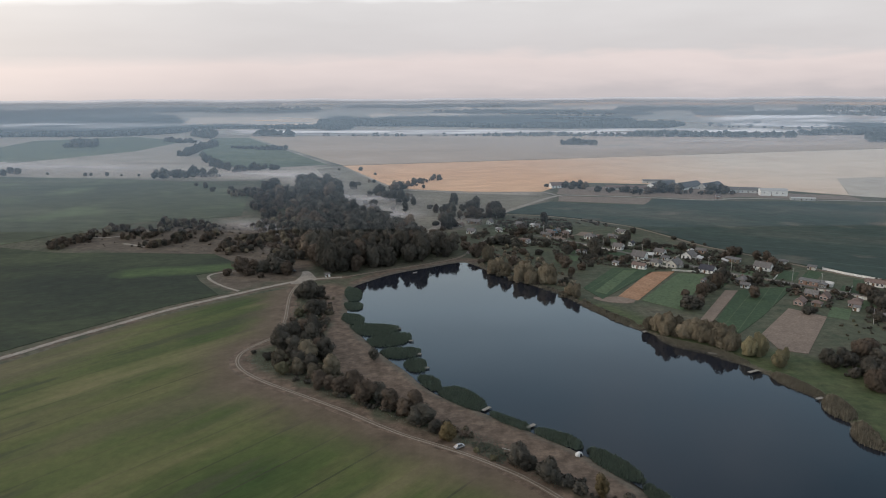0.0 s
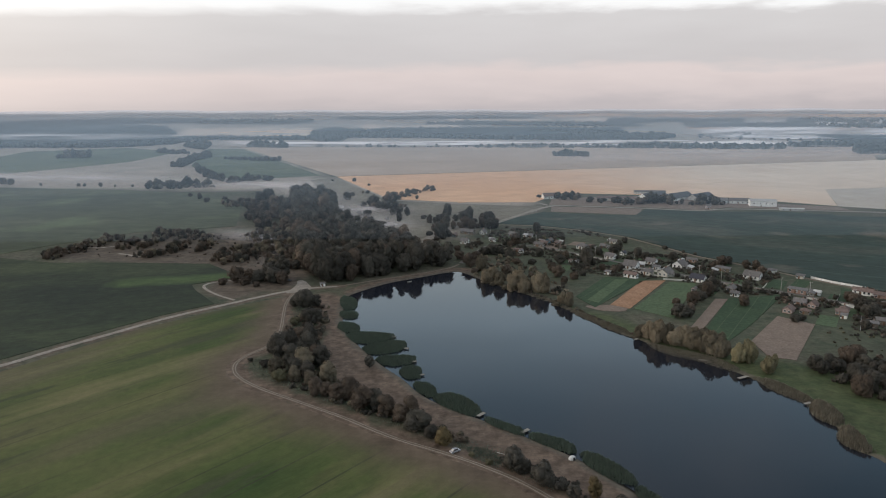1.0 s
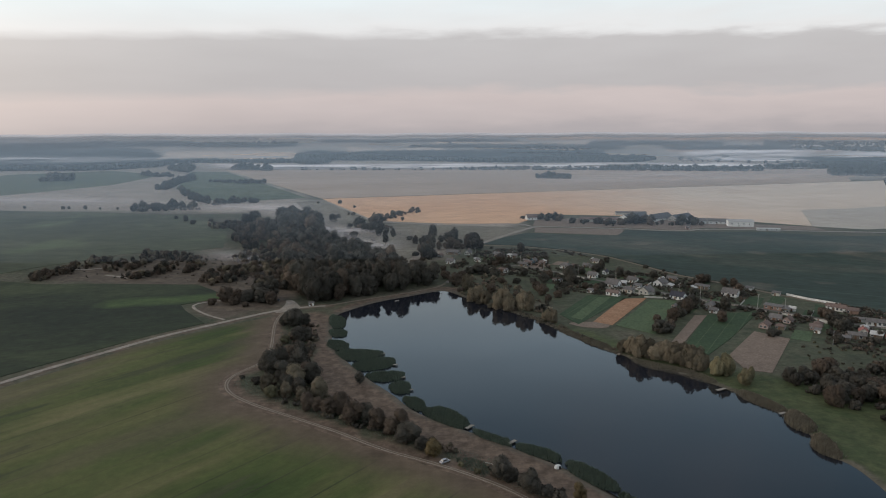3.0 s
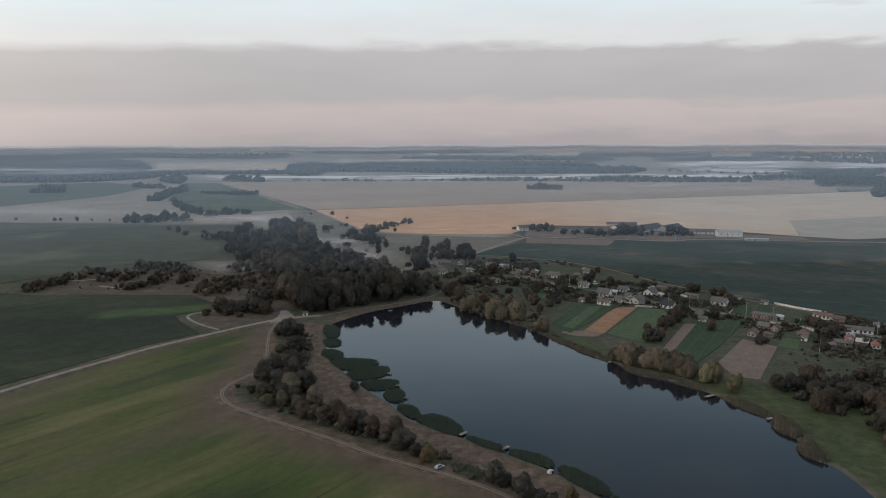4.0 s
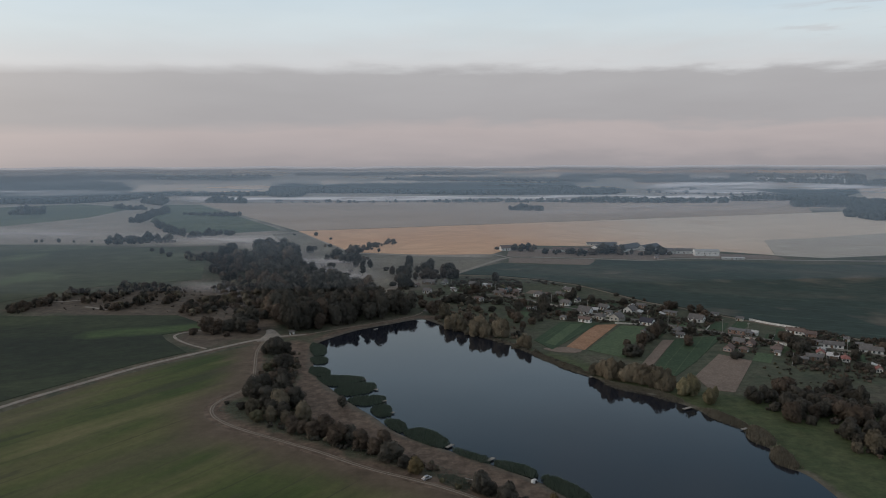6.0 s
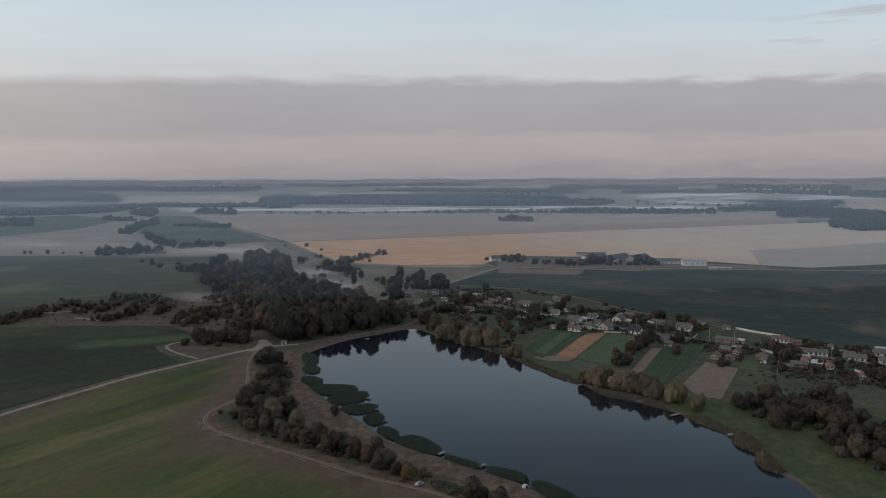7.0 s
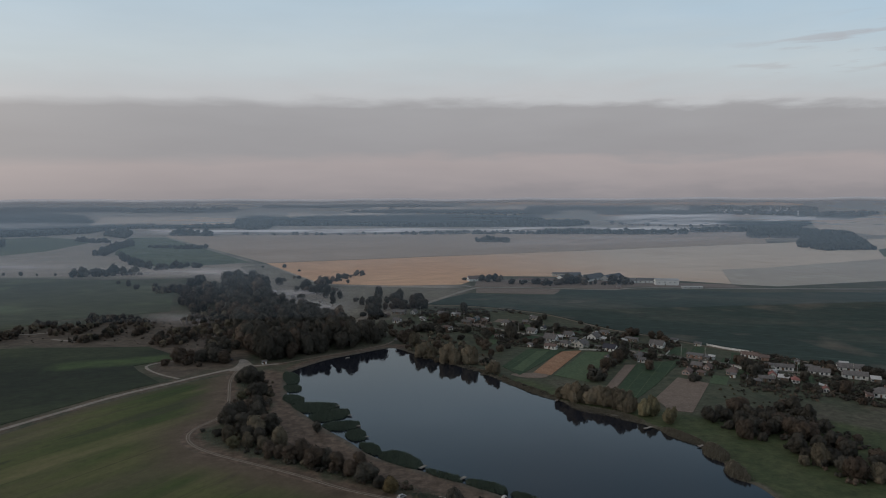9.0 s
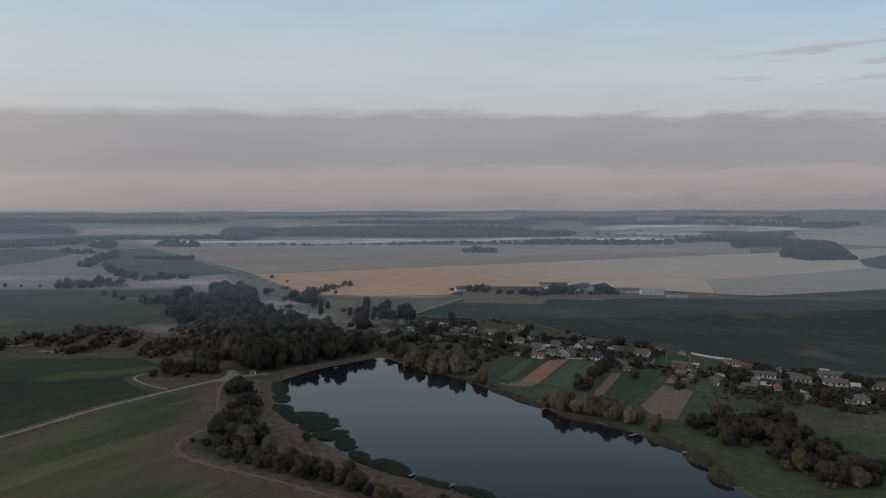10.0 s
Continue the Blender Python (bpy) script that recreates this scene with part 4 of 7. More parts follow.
def wood(name, spots, mats, label, lows=LOW, high=1.0):
    """Many trees that nobody could count, joined into one thing with a part for each kind of foliage."""
    ob = new(name)
    tagged(ob, label, "wood", kind="stuff")
    rng = np.random.RandomState(len(spots))
    kinds = rng.choice(len(mats), len(spots))
    for i, mat in enumerate(mats):
        V, F, T, n = [], [], [], 0
        for (x, y, r), kind in zip(spots, kinds):
            if kind != i:
                continue
            v, f = lows[rng.randint(len(lows))]
            a = rng.uniform(0, 6.28)
            rot = np.array([[math.cos(a), -math.sin(a), 0], [math.sin(a), math.cos(a), 0], [0, 0, rng.uniform(0.75, 1.15) * high]])
            V.append(v @ rot.T * r + (x, y, height(x, y) - 0.1)); F.append(f + n); n += len(v)
            T.append(np.full(len(v), rng.uniform(-0.36, 0.42), np.float32))
        if V:
            me = bpy.data.meshes.new("foliage")
            V, F = np.concatenate(V).astype(np.float32), np.concatenate(F).astype(np.int32)
            me.vertices.add(len(V)); me.vertices.foreach_set("co", V.ravel())
            me.loops.add(F.size); me.loops.foreach_set("vertex_index", F.ravel())
            me.polygons.add(len(F)); me.polygons.foreach_set("loop_start", np.arange(0, F.size, 3, dtype=np.int32))
            me.update(calc_edges=True)
            me.attributes.new("tint", "FLOAT", "POINT").data.foreach_set("value", np.concatenate(T))
            smooth(me)
            me.materials.append(M[mat])
            tagged(piece("foliage", me, ob), kind="stuff")
    return ob


def fill(poly, spacing, seed, r, gap=0.0, keep=None):
    """Places spread unevenly over an outline."""
    rng = np.random.RandomState(seed)
    xs, ys = [p[0] for p in poly], [p[1] for p in poly]
    gx_, gy_ = np.meshgrid(np.arange(min(xs), max(xs), spacing), np.arange(min(ys), max(ys), spacing * 0.87))
    gx_ = (gx_ + (np.arange(gx_.shape[0]) % 2)[:, None] * spacing / 2).ravel() + rng.uniform(-0.4, 0.4, gx_.size) * spacing
    gy_ = gy_.ravel() + rng.uniform(-0.4, 0.4, gy_.size) * spacing
    ok = (sd(poly, gx_, gy_) > 0) & (rng.uniform(size=gx_.size) >= gap)
    return [(float(a), float(b), float(rng.uniform(*r))) for a, b in zip(gx_[ok], gy_[ok])]


# tree line between the track and the bare bank
G = "trees between track and pond"
for x, y, r, key, mat in (
        (-65, 391, 5.2, "broad", "leaf_dark"), (-59, 393, 4.1, "round", "leaf_dark"), (-70, 394, 3.6, "round", "leaf_dark"), (-56, 361, 4.5, "broad", "leaf_dark"),
        (-53, 364, 3.8, "round", "leaf_dark"), (-64, 361, 3.3, "bush", "leaf_olive"), (-57, 336, 3.6, "round", "leaf_brown"), (-62, 309, 4.9, "oval", "leaf_dark"),
        (-59, 323, 4.7, "round", "leaf_dark"), (-50, 323, 4.9, "oval", "leaf_dark"), (-60, 293, 3.5, "broad", "leaf_grey"), (-51, 293, 3.7, "round", "leaf_dark"),
        (-49, 312, 4.8, "oval", "leaf_dark"), (-48, 296, 4.8, "round", "leaf_grey"), (-41, 299, 4.4, "oval", "leaf_dark"), (-36, 283, 4.1, "round", "leaf_grey"),
        (-56, 284, 3.2, "broad", "leaf_olive"), (-50, 284, 3.0, "round", "leaf_grey"), (-43, 281, 3.5, "round", "leaf_grey"), (-39, 270, 3.4, "round", "leaf_brown"),
        (-30, 264, 3.8, "oval", "leaf_brown"), (-35, 269, 2.7, "round", "leaf_brown"), (-25, 266, 4.0, "round", "leaf_brown"), (-20, 257, 4.6, "broad", "leaf_brown"),
        (-17, 263, 3.3, "round", "leaf_dark"), (-10, 249, 4.0, "oval", "leaf_brown"), (-5, 246, 3.1, "round", "leaf_brown"), (1, 239, 4.6, "broad", "leaf_dark"),
        (-1, 246, 4.1, "oval", "leaf_brown"), (6, 233, 2.9, "round", "leaf_dark"), (10, 228, 3.2, "round", "leaf_gold"), (31, 211, 3.6, "broad", "leaf_dark"),
        (34, 209, 2.7, "round", "leaf_dark"), (39, 202, 3.8, "broad", "leaf_dark"), (44, 200, 2.6, "bush", "leaf_dark"), (52, 193, 2.7, "oval", "leaf_gold"),
        (47, 196, 2.8, "bush", "leaf_dark"), (58, 184, 3.2, "broad", "leaf_dark"), (-66, 301, 2.6, "bush", "leaf_dark"), (-54, 345, 3.4, "round", "leaf_dark"),
        (-62, 345, 2.6, "bush", "leaf_dark"), (-45, 288, 4.0, "round", "leaf_dark"), (-54, 300, 4.2, "oval", "leaf_dark"), (-45, 305, 4.4, "round", "leaf_brown"), (-60, 378, 3.4, "bush", "leaf_dark"),
        (-66, 319, 3.2, "round", "leaf_dark"), (-14, 257, 3.4, "round", "leaf_dark"), (-74, 308, 1.3, "bush", "leaf_dark"), (24, 215, 1.4, "bush", "leaf_olive"), (19, 220, 1.2, "bush", "leaf_olive")):
    tree(x, y, r, key, mat, "beside the dirt track", G)
wood("track_scrub", fill([(-64, 298), (-50, 278), (-30, 262), (-5, 242), (12, 227), (20, 230), (0, 250), (-22, 270), (-38, 290), (-44, 310), (-46, 330), (-50, 390), (-66, 402), (-66, 332)], 3.6, 91, (1.1, 2.5), 0.2),
     ("leaf_dark", "leaf_brown", "leaf_grey"), "low scrub under the trees beside the track", SHRUBS)
wood("track_scrub", fill([(22, 220), (30, 218), (38, 212), (48, 203), (58, 192), (68, 174), (60, 170), (48, 190), (34, 207)], 2.9, 92, (0.7, 2.0), 0.25),
     ("leaf_dark", "leaf_brown"), "low dark scrub between track and bank", SHRUBS)
tree(-20, 298, 2.4, "oval", "leaf_dark", "alone on the bare bank")
# willows and trees on the far shore
G = "trees along the far shore"
for x, y, r, key, mat in (
        (36, 492, 4.8, "broad", "leaf_brown"), (42, 511, 3.8, "broad", "leaf_brown"), (43, 476, 4.3, "willow", "leaf_grey"), (44, 445, 4.7, "willow", "leaf_sallow"), (49, 454, 3.7, "willow", "leaf_sallow"), (52, 438, 4.3, "willow", "leaf_grey"),
        (59, 466, 3.4, "broad", "leaf_brown"), (58, 425, 4.5, "willow", "leaf_sallow"), (63, 431, 5.3, "willow", "leaf_sallow"), (64, 419, 4.1, "willow", "leaf_sallow"), (68, 422, 3.1, "willow", "leaf_grey"), (72, 425, 3.5, "willow", "leaf_grey"),
        (74, 419, 4.8, "willow", "leaf_sallow"), (77, 418, 4.1, "willow", "leaf_sallow"), (75, 458, 2.6, "bush", "leaf_brown"), (83, 393, 2.9, "willow", "leaf_sallow"), (86, 389, 2.9, "willow", "leaf_grey"), (80, 391, 2.0, "bush", "leaf_grey"),
        (54, 429, 2.8, "bush", "leaf_grey"), (48, 439, 2.5, "bush", "leaf_grey"), (38, 471, 3.1, "bush", "leaf_brown"), (113, 332, 3.4, "willow", "leaf_sallow"), (116, 327, 4.2, "willow", "leaf_sallow"), (122, 330, 3.2, "willow", "leaf_olive"),
        (125, 326, 3.4, "willow", "leaf_sallow"), (127, 320, 4.2, "willow", "leaf_sallow"), (132, 323, 3.1, "willow", "leaf_sallow"), (135, 317, 3.4, "willow", "leaf_grey"), (135, 310, 4.1, "willow", "leaf_grey"), (139, 312, 3.1, "willow", "leaf_grey"),
        (119, 325, 3.3, "willow", "leaf_grey"), (122, 322, 3.4, "willow", "leaf_sallow"), (130, 316, 3.4, "willow", "leaf_grey"), (132, 312, 3.2, "willow", "leaf_grey"), (137, 305, 3.0, "willow", "leaf_grey"), (110, 335, 2.4, "willow", "leaf_grey"),
        (145, 318, 2.3, "bush", "leaf_grey"), (116, 333, 1.7, "bush", "leaf_olive"), (127, 327, 1.7, "bush", "leaf_grey")):
    wide, tall = (1.22, 1.45) if key == "willow" and x > 100 else (0.95, 1.3) if key == "willow" else (1.0, 1.0)
    tree(x, y, r * wide, key, mat, "on the pond's far shore", G, tall / wide)
for x, y, r, key, mat in (
        (142, 299, 3.8, "willow", "leaf_willow"), (147, 299, 4.1, "willow", "leaf_willow"), (149, 286, 3.2, "willow", "leaf_willow"), (155, 293, 2.2, "willow", "leaf_willow")):
    tree(x, y, r, key, mat, "on the pond's far shore", G, 1.4)
wood("shore_scrub", [p for p in fill([(36, 486), (48, 456), (68, 430), (84, 406), (93, 408), (92, 432), (86, 470), (66, 520), (44, 524)], 4.8, 77, (1.2, 2.8), 0.3)], ("leaf_brown", "leaf_dark", "leaf_grey"),
     "brown scrub between the shore trees and gardens", SHRUBS)
G = "clump of trees by the meadow"
for x, y, r, key, mat in (
        (171, 290, 2.8, "round", "leaf_dark"), (171, 284, 2.8, "broad", "leaf_dark"), (179, 292, 2.9, "round", "leaf_dark"), (179, 286, 3.1, "broad", "leaf_dark"), (188, 294, 3.9, "broad", "leaf_brown"), (194, 297, 4.2, "broad", "leaf_brown"),
        (191, 287, 3.8, "broad", "leaf_dark"), (180, 276, 3.4, "round", "leaf_dark"), (174, 262, 3.9, "willow", "leaf_brown"), (179, 265, 3.6, "willow", "leaf_dark"), (178, 270, 3.2, "broad", "leaf_dark"), (184, 270, 3.4, "broad", "leaf_dark"), (185, 263, 3.2, "broad", "leaf_brown"), (185, 279, 3.0, "broad", "leaf_dark"), (180, 258, 2.6, "bush", "leaf_dark"), (174, 275, 2.7, "bush", "leaf_dark"), (192, 281, 3.2, "broad", "leaf_dark"),
        (192, 274, 3.4, "broad", "leaf_dark"), (198, 278, 3.5, "round", "leaf_dark"), (198, 272, 4.1, "broad", "leaf_brown"), (202, 273, 3.8, "broad", "leaf_dark"), (192, 266, 3.1, "bush", "leaf_dark"), (206, 291, 3.0, "bush", "leaf_dark"),
        (215, 298, 3.4, "bush", "leaf_dark"), (220, 300, 3.4, "bush", "leaf_brown"), (221, 294, 3.7, "broad", "leaf_dark"), (219, 286, 3.6, "bush", "leaf_dark"), (219, 280, 3.6, "broad", "leaf_dark"), (216, 273, 3.2, "bush", "leaf_dark"),
        (210, 275, 3.5, "bush", "leaf_dark"), (195, 252, 4.2, "broad", "leaf_brown"), (200, 252, 4.2, "round", "leaf_brown"), (185, 241, 4.0, "broad", "leaf_dark"), (187, 237, 3.4, "bush", "leaf_dark"), (180, 230, 2.8, "bush", "leaf_grey"),
        (196, 243, 3.5, "broad", "leaf_dark"), (187, 229, 4.2, "willow", "leaf_grey"), (191, 228, 3.6, "broad", "leaf_dark"), (187, 227, 2.5, "bush", "leaf_dark"), (198, 233, 2.9, "bush", "leaf_dark"), (190, 219, 3.3, "broad", "leaf_dark"),
        (190, 214, 4.3, "broad", "leaf_brown"), (194, 214, 3.3, "bush", "leaf_brown"), (222, 251, 2.5, "bush", "leaf_brown"), (212, 228, 3.2, "bush", "leaf_brown"), (198, 210, 4.1, "willow", "leaf_grey"), (201, 210, 3.3, "bush", "leaf_grey"),
        (213, 221, 3.5, "broad", "leaf_dark"), (214, 217, 3.7, "broad", "leaf_dark"), (196, 211, 2.7, "bush", "leaf_dark"), (205, 210, 2.8, "bush", "leaf_dark")):
    tree(x, y, r, key, mat, "at the meadow's edge", G, 1.15)
for x, y, r, key, mat in (
        (190, 265, 2.8, "broad", "leaf_dark"), (194, 268, 3.1, "broad", "leaf_dark"), (197, 262, 3.4, "broad", "leaf_brown"), (202, 261, 3.4, "round", "leaf_dark"), (202, 255, 3.3, "broad", "leaf_dark"),
        (205, 246, 3.3, "broad", "leaf_dark"), (205, 240, 2.9, "broad", "leaf_brown"), (203, 233, 3.1, "broad", "leaf_dark"), (205, 220, 3.0, "broad", "leaf_dark"), (213, 262, 3.0, "broad", "leaf_dark")):
    tree(x, y, r * 1.15, key, mat, "at the meadow's edge", G, 1.1)
wood("belt_scrub", fill([(168, 288), (186, 300), (222, 304), (226, 280), (222, 246), (222, 214), (186, 208), (182, 240), (190, 262), (170, 272)], 4.4, 57, (1.1, 2.4), 0.25), ("leaf_dark", "leaf_brown", "leaf_dark"),
     "dense dark scrub under the belt of trees", SHRUBS)

# the dark wood behind the dam: the front rows one by one, the rest as a mass
WOODS = [(-84, 478), (-94, 540), (-108, 600), (-124, 650), (-150, 705), (-163, 770), (-150, 800), (-158, 850), (-153, 893), (-119, 891), (-106, 840), (-98, 770), (-78, 700), (-56, 648), (-22, 582), (4, 534),
         (25, 498), (19, 489), (-12, 470), (-40, 450), (-62, 444), (-68, 456), (-72, 470)]
front, rest = [], []
for x, y, r in fill(WOODS, 9.0, 4, (3.4, 7.6)):
    r = 5.9 + 3.0 * noise.noise(Vector((x * 0.045, y * 0.045, 7))) + (r - 5.5) * 0.55
    (front if y < 500 and x > -75 else rest).append((x, y, r))
for x, y, r in front:
    pointed = x > -34 and y < 492 and tree_rng.random() < 0.45
    tree(x, y, r * (0.62 if pointed else 0.95), "spruce" if pointed else tree_rng.choice(("round", "oval", "broad", "round", "broad")), "leaf_dark" if pointed else tree_rng.choice(("leaf_dark", "leaf_dark", "leaf_dark", "leaf_brown")),
         "in the wood behind the dam", "front rows of the wood", 1.35 if pointed else 1.3)
wood("woodland", rest, ("leaf_dark", "leaf_brown", "leaf_dark", "leaf_dark"), "dense dark russet wood behind the pond's dam", LOW, 1.15)
wood("woodland", [(x, y, r * 0.75) for x, y, r in fill([(-130, 640), (-146, 640), (-176, 700), (-196, 790), (-180, 830), (-150, 800), (-163, 770), (-152, 705)], 7.6, 14, (2.8, 6.6), 0.15)],
     ("leaf_brown", "leaf_dark", "leaf_brown"), "loose edge of the wood with rounded brown crowns")
# the long thicket between the crops: clumps of bushes round a bare hollow
thick_rng = random.Random(41)
thick = []
for cx, cy, a, b in ((-281, 546, 9, 25), (-274, 561, 6, 17), (-267, 591, 14, 22), (-235, 580, 14, 23), (-224, 597, 6, 15), (-209, 618, 18, 15), (-198, 564, 9, 24), (-206, 538, 10, 9), (-176, 575, 5, 29), (-151, 534, 8, 27), (-142, 549, 8, 21), (-136, 515, 9, 21), (-125, 546, 12, 32), (-142, 599, 12, 16), (-103, 505, 5, 19), (-231, 630, 12, 13), (-189, 601, 11, 17), (-212, 828, 26, 32)):
    for _ in range(int(4 + a * b * 0.095)):
        u, v = thick_rng.uniform(0, 6.283), math.sqrt(thick_rng.random())
        thick.append((cx + a * v * math.cos(u), cy + b * v * math.sin(u), thick_rng.uniform(1.5, 4.2) * (1.15 - 0.45 * v)))
wood("thicket", thick, ("leaf_brown", "leaf_dark", "leaf_grey", "leaf_brown"), "clumps of brown and green bushes round a bare hollow", LOW, 0.9)
wood("thicket", fill([(-84, 480), (-94, 540), (-108, 600), (-124, 650), (-150, 640), (-140, 590), (-120, 520), (-100, 480)], 6.4, 15, (1.6, 4.2), 0.35), ("leaf_brown", "leaf_dark", "leaf_grey"), "rounded bushes along the wood's edge", LOW, 0.95)
wood("thicket", fill([(-300, 540), (-280, 585), (-235, 612), (-190, 622), (-150, 620), (-118, 560), (-92, 490), (-110, 480), (-143, 505), (-186, 530), (-240, 530)], 8.0, 5, (0.5, 1.6), 0.6), ("leaf_brown", "leaf_dark"), "low scattered scrub", SHRUBS)
for x, y, r, key in ((-119, 452, 4.4, "broad"), (-111, 446, 3.6, "bush"), (-104, 452, 4.6, "round"), (-94, 450, 5.6, "broad"), (-88, 446, 4.4, "round"), (-99, 459, 4.6, "round"), (-113, 461, 3.6, "round"), (-126, 446, 3.0, "bush"), (-90, 462, 4.8, "oval"), (-103, 440, 2.6, "bush")):
    tree(x, y, r * 1.18, key, "leaf_brown" if r < 4.5 else "leaf_dark", "beside the dirt lot", "thicket by the lot")
# clumps in and beyond the misty meadow
for x, y, r, key in ((-30, 735, 3.6, "round"), (-14, 722, 3.6, "oval"), (-62, 720, 3.4, "bush"), (-50, 690, 4.5, "bush"), (-40, 672, 4, "bush"), (-90, 900, 4.0, "bush"), (-76, 660, 4.6, "bush"), (-34, 700, 2.6, "bush"),
                     (-105, 1080, 4, "round"), (-140, 1090, 3, "bush"), (-189, 862, 9, "broad"), (-198, 858, 7.5, "round"), (-158, 876, 8.5, "broad"), (-92, 862, 6, "round"), (-54, 792, 9, "round"), (-38, 765, 7, "round"), (-46, 772, 6, "round"), (-28, 758, 5, "oval"), (-34, 835, 8, "broad"), (-22, 744, 3.6, "oval"), (-21, 676, 3.8, "poplar"), (-55, 724, 6, "bush"), (-48, 664, 6, "bush"), (-36, 660, 5, "bush"), (-245, 870, 4, "bush"), (-262, 850, 4, "bush"), (-280, 880, 4, "round"), (-300, 905, 4, "bush"), (-26, 655, 3.0, "bush"),
                     (-66, 742, 3.0, "bush"), (-78, 1020, 2.6, "bush")):
    tree(x, y, r, key, "leaf_dark", "in the misty meadow", "meadow clumps")
clump_rng = random.Random(9)
wood("meadow_hedge", [(x + clump_rng.gauss(0, w), y + clump_rng.gauss(0, w), clump_rng.uniform(2.2, r)) for x, y, w, r, n in (
    (-52, 792, 6, 5.2, 7), (-40, 830, 7, 6.4, 9), (-30, 862, 7, 6.8, 9), (-22, 890, 6, 4.8, 7), (-10, 918, 7, 4.4, 7), (6, 945, 8, 4.2, 7), (20, 965, 8, 3.4, 5), (-30, 786, 8, 4.4, 6), (-70, 930, 4, 3.6, 4)) for _ in range(n)],
     ("leaf_dark", "leaf_brown"), "uneven hedge of trees and bushes in the mist", THIN)
for x, y, r in ((-630, 1040, 6), (-622, 1062, 5), (-640, 1075, 6), (-571, 1051, 2.4), (-507, 1035, 3), (-499, 1036, 2.6), (-473, 1030, 3), (-451, 1029, 2), (-424, 1024, 2)):
    tree(x, y, r, "round", "leaf_dark", "at the far field's edge", "field edge bushes")
# bushes and snags along the far waterline
edge_rng = random.Random(63)
wood("waterline_scrub", [(x + edge_rng.uniform(-0.5, 2.0), y + edge_rng.uniform(-0.5, 2.0), edge_rng.uniform(0.6, 1.9)) for x, y, _, _ in along([(38, 466), (48, 444), (58, 429), (68, 415), (79, 402), (84, 387), (91, 374), (97, 356), (103, 342), (112, 330)], 3.4)],
     ("leaf_dark", "leaf_grey", "leaf_brown"), "low dark bushes along the far waterline", SHRUBS)
# bushes where the path enters the village
for x, y, r, key in ((3, 705, 3.2, "bush"), (9, 679, 3.6, "round"), (16, 667, 4.6, "broad"), (21, 655, 3.6, "round"), (25, 647, 4.8, "oval"), (31, 647, 3.4, "round"), (38, 651, 3.2, "bush"), (43, 654, 5.0, "broad"), (48, 646, 4.2, "round"), (54, 650, 3.4, "bush"), (59, 653, 4.0, "round"), (66, 646, 5.4, "broad"), (71, 649, 4.2, "round"), (16, 603, 4.0, "broad"), (20, 593, 3.6, "round"), (25, 606, 3.0, "bush"), (14, 590, 2.8, "bush")):
    tree(x, y, r, key, tree_rng.choice(("leaf_dark", "leaf_brown", "leaf_brown")), "at the head of the village", "village head trees", 1.2)
for x, y, r, key in ((6, 572, 3.6, "bush"), (30, 545, 3.2, "bush"), (22, 530, 4.0, "round"), (30, 515, 4.0, "broad"), (8, 612, 3.6, "bush"), (14, 636, 4.2, "round")):
    tree(x, y, r, key, tree_rng.choice(("leaf_dark", "leaf_brown")), "at the head of the village", "village head trees")
HOUSES = []
VILLAGE_YARDS = [(34, 560), (78, 650), (150, 628), (184, 548), (240, 460), (283, 412), (345, 352), (345, 290), (262, 292), (232, 340), (210, 396), (178, 428), (140, 458), (98, 480), (70, 510)]


# ---------------------------------------------------------------- houses
def window(parent, x, y, z, w, h, face):
    """A framed window on a wall that faces along x (face 0, 2) or y (1, 3)."""
    side = face in (0, 2)
    out = 0.05 if face in (0, 1) else -0.05
    bm = bmesh.new()
    for a, b, sa, sb in ((0, h / 2 + 0.04, w + 0.2, 0.1), (0, -h / 2 - 0.04, w + 0.2, 0.1), (w / 2 + 0.04, 0, 0.1, h), (-w / 2 - 0.04, 0, 0.1, h), (0, 0, 0.06, h)):
        if side:
            box(bm, x + out * 0.5, y + a, z + b, 0.1, sa, sb)
        else:
            box(bm, x + a, y + out * 0.5, z + b, sa, 0.1, sb)
    win = part("window", bm, M["frame"], parent)
    bm = bmesh.new()
    box(bm, x + (out * 0.2 if side else 0), y + (0 if side else out * 0.2), z, 0.05 if side else w, w if side else 0.05, h)
    part("pane", bm, M["pane"], win, "dark window glass")


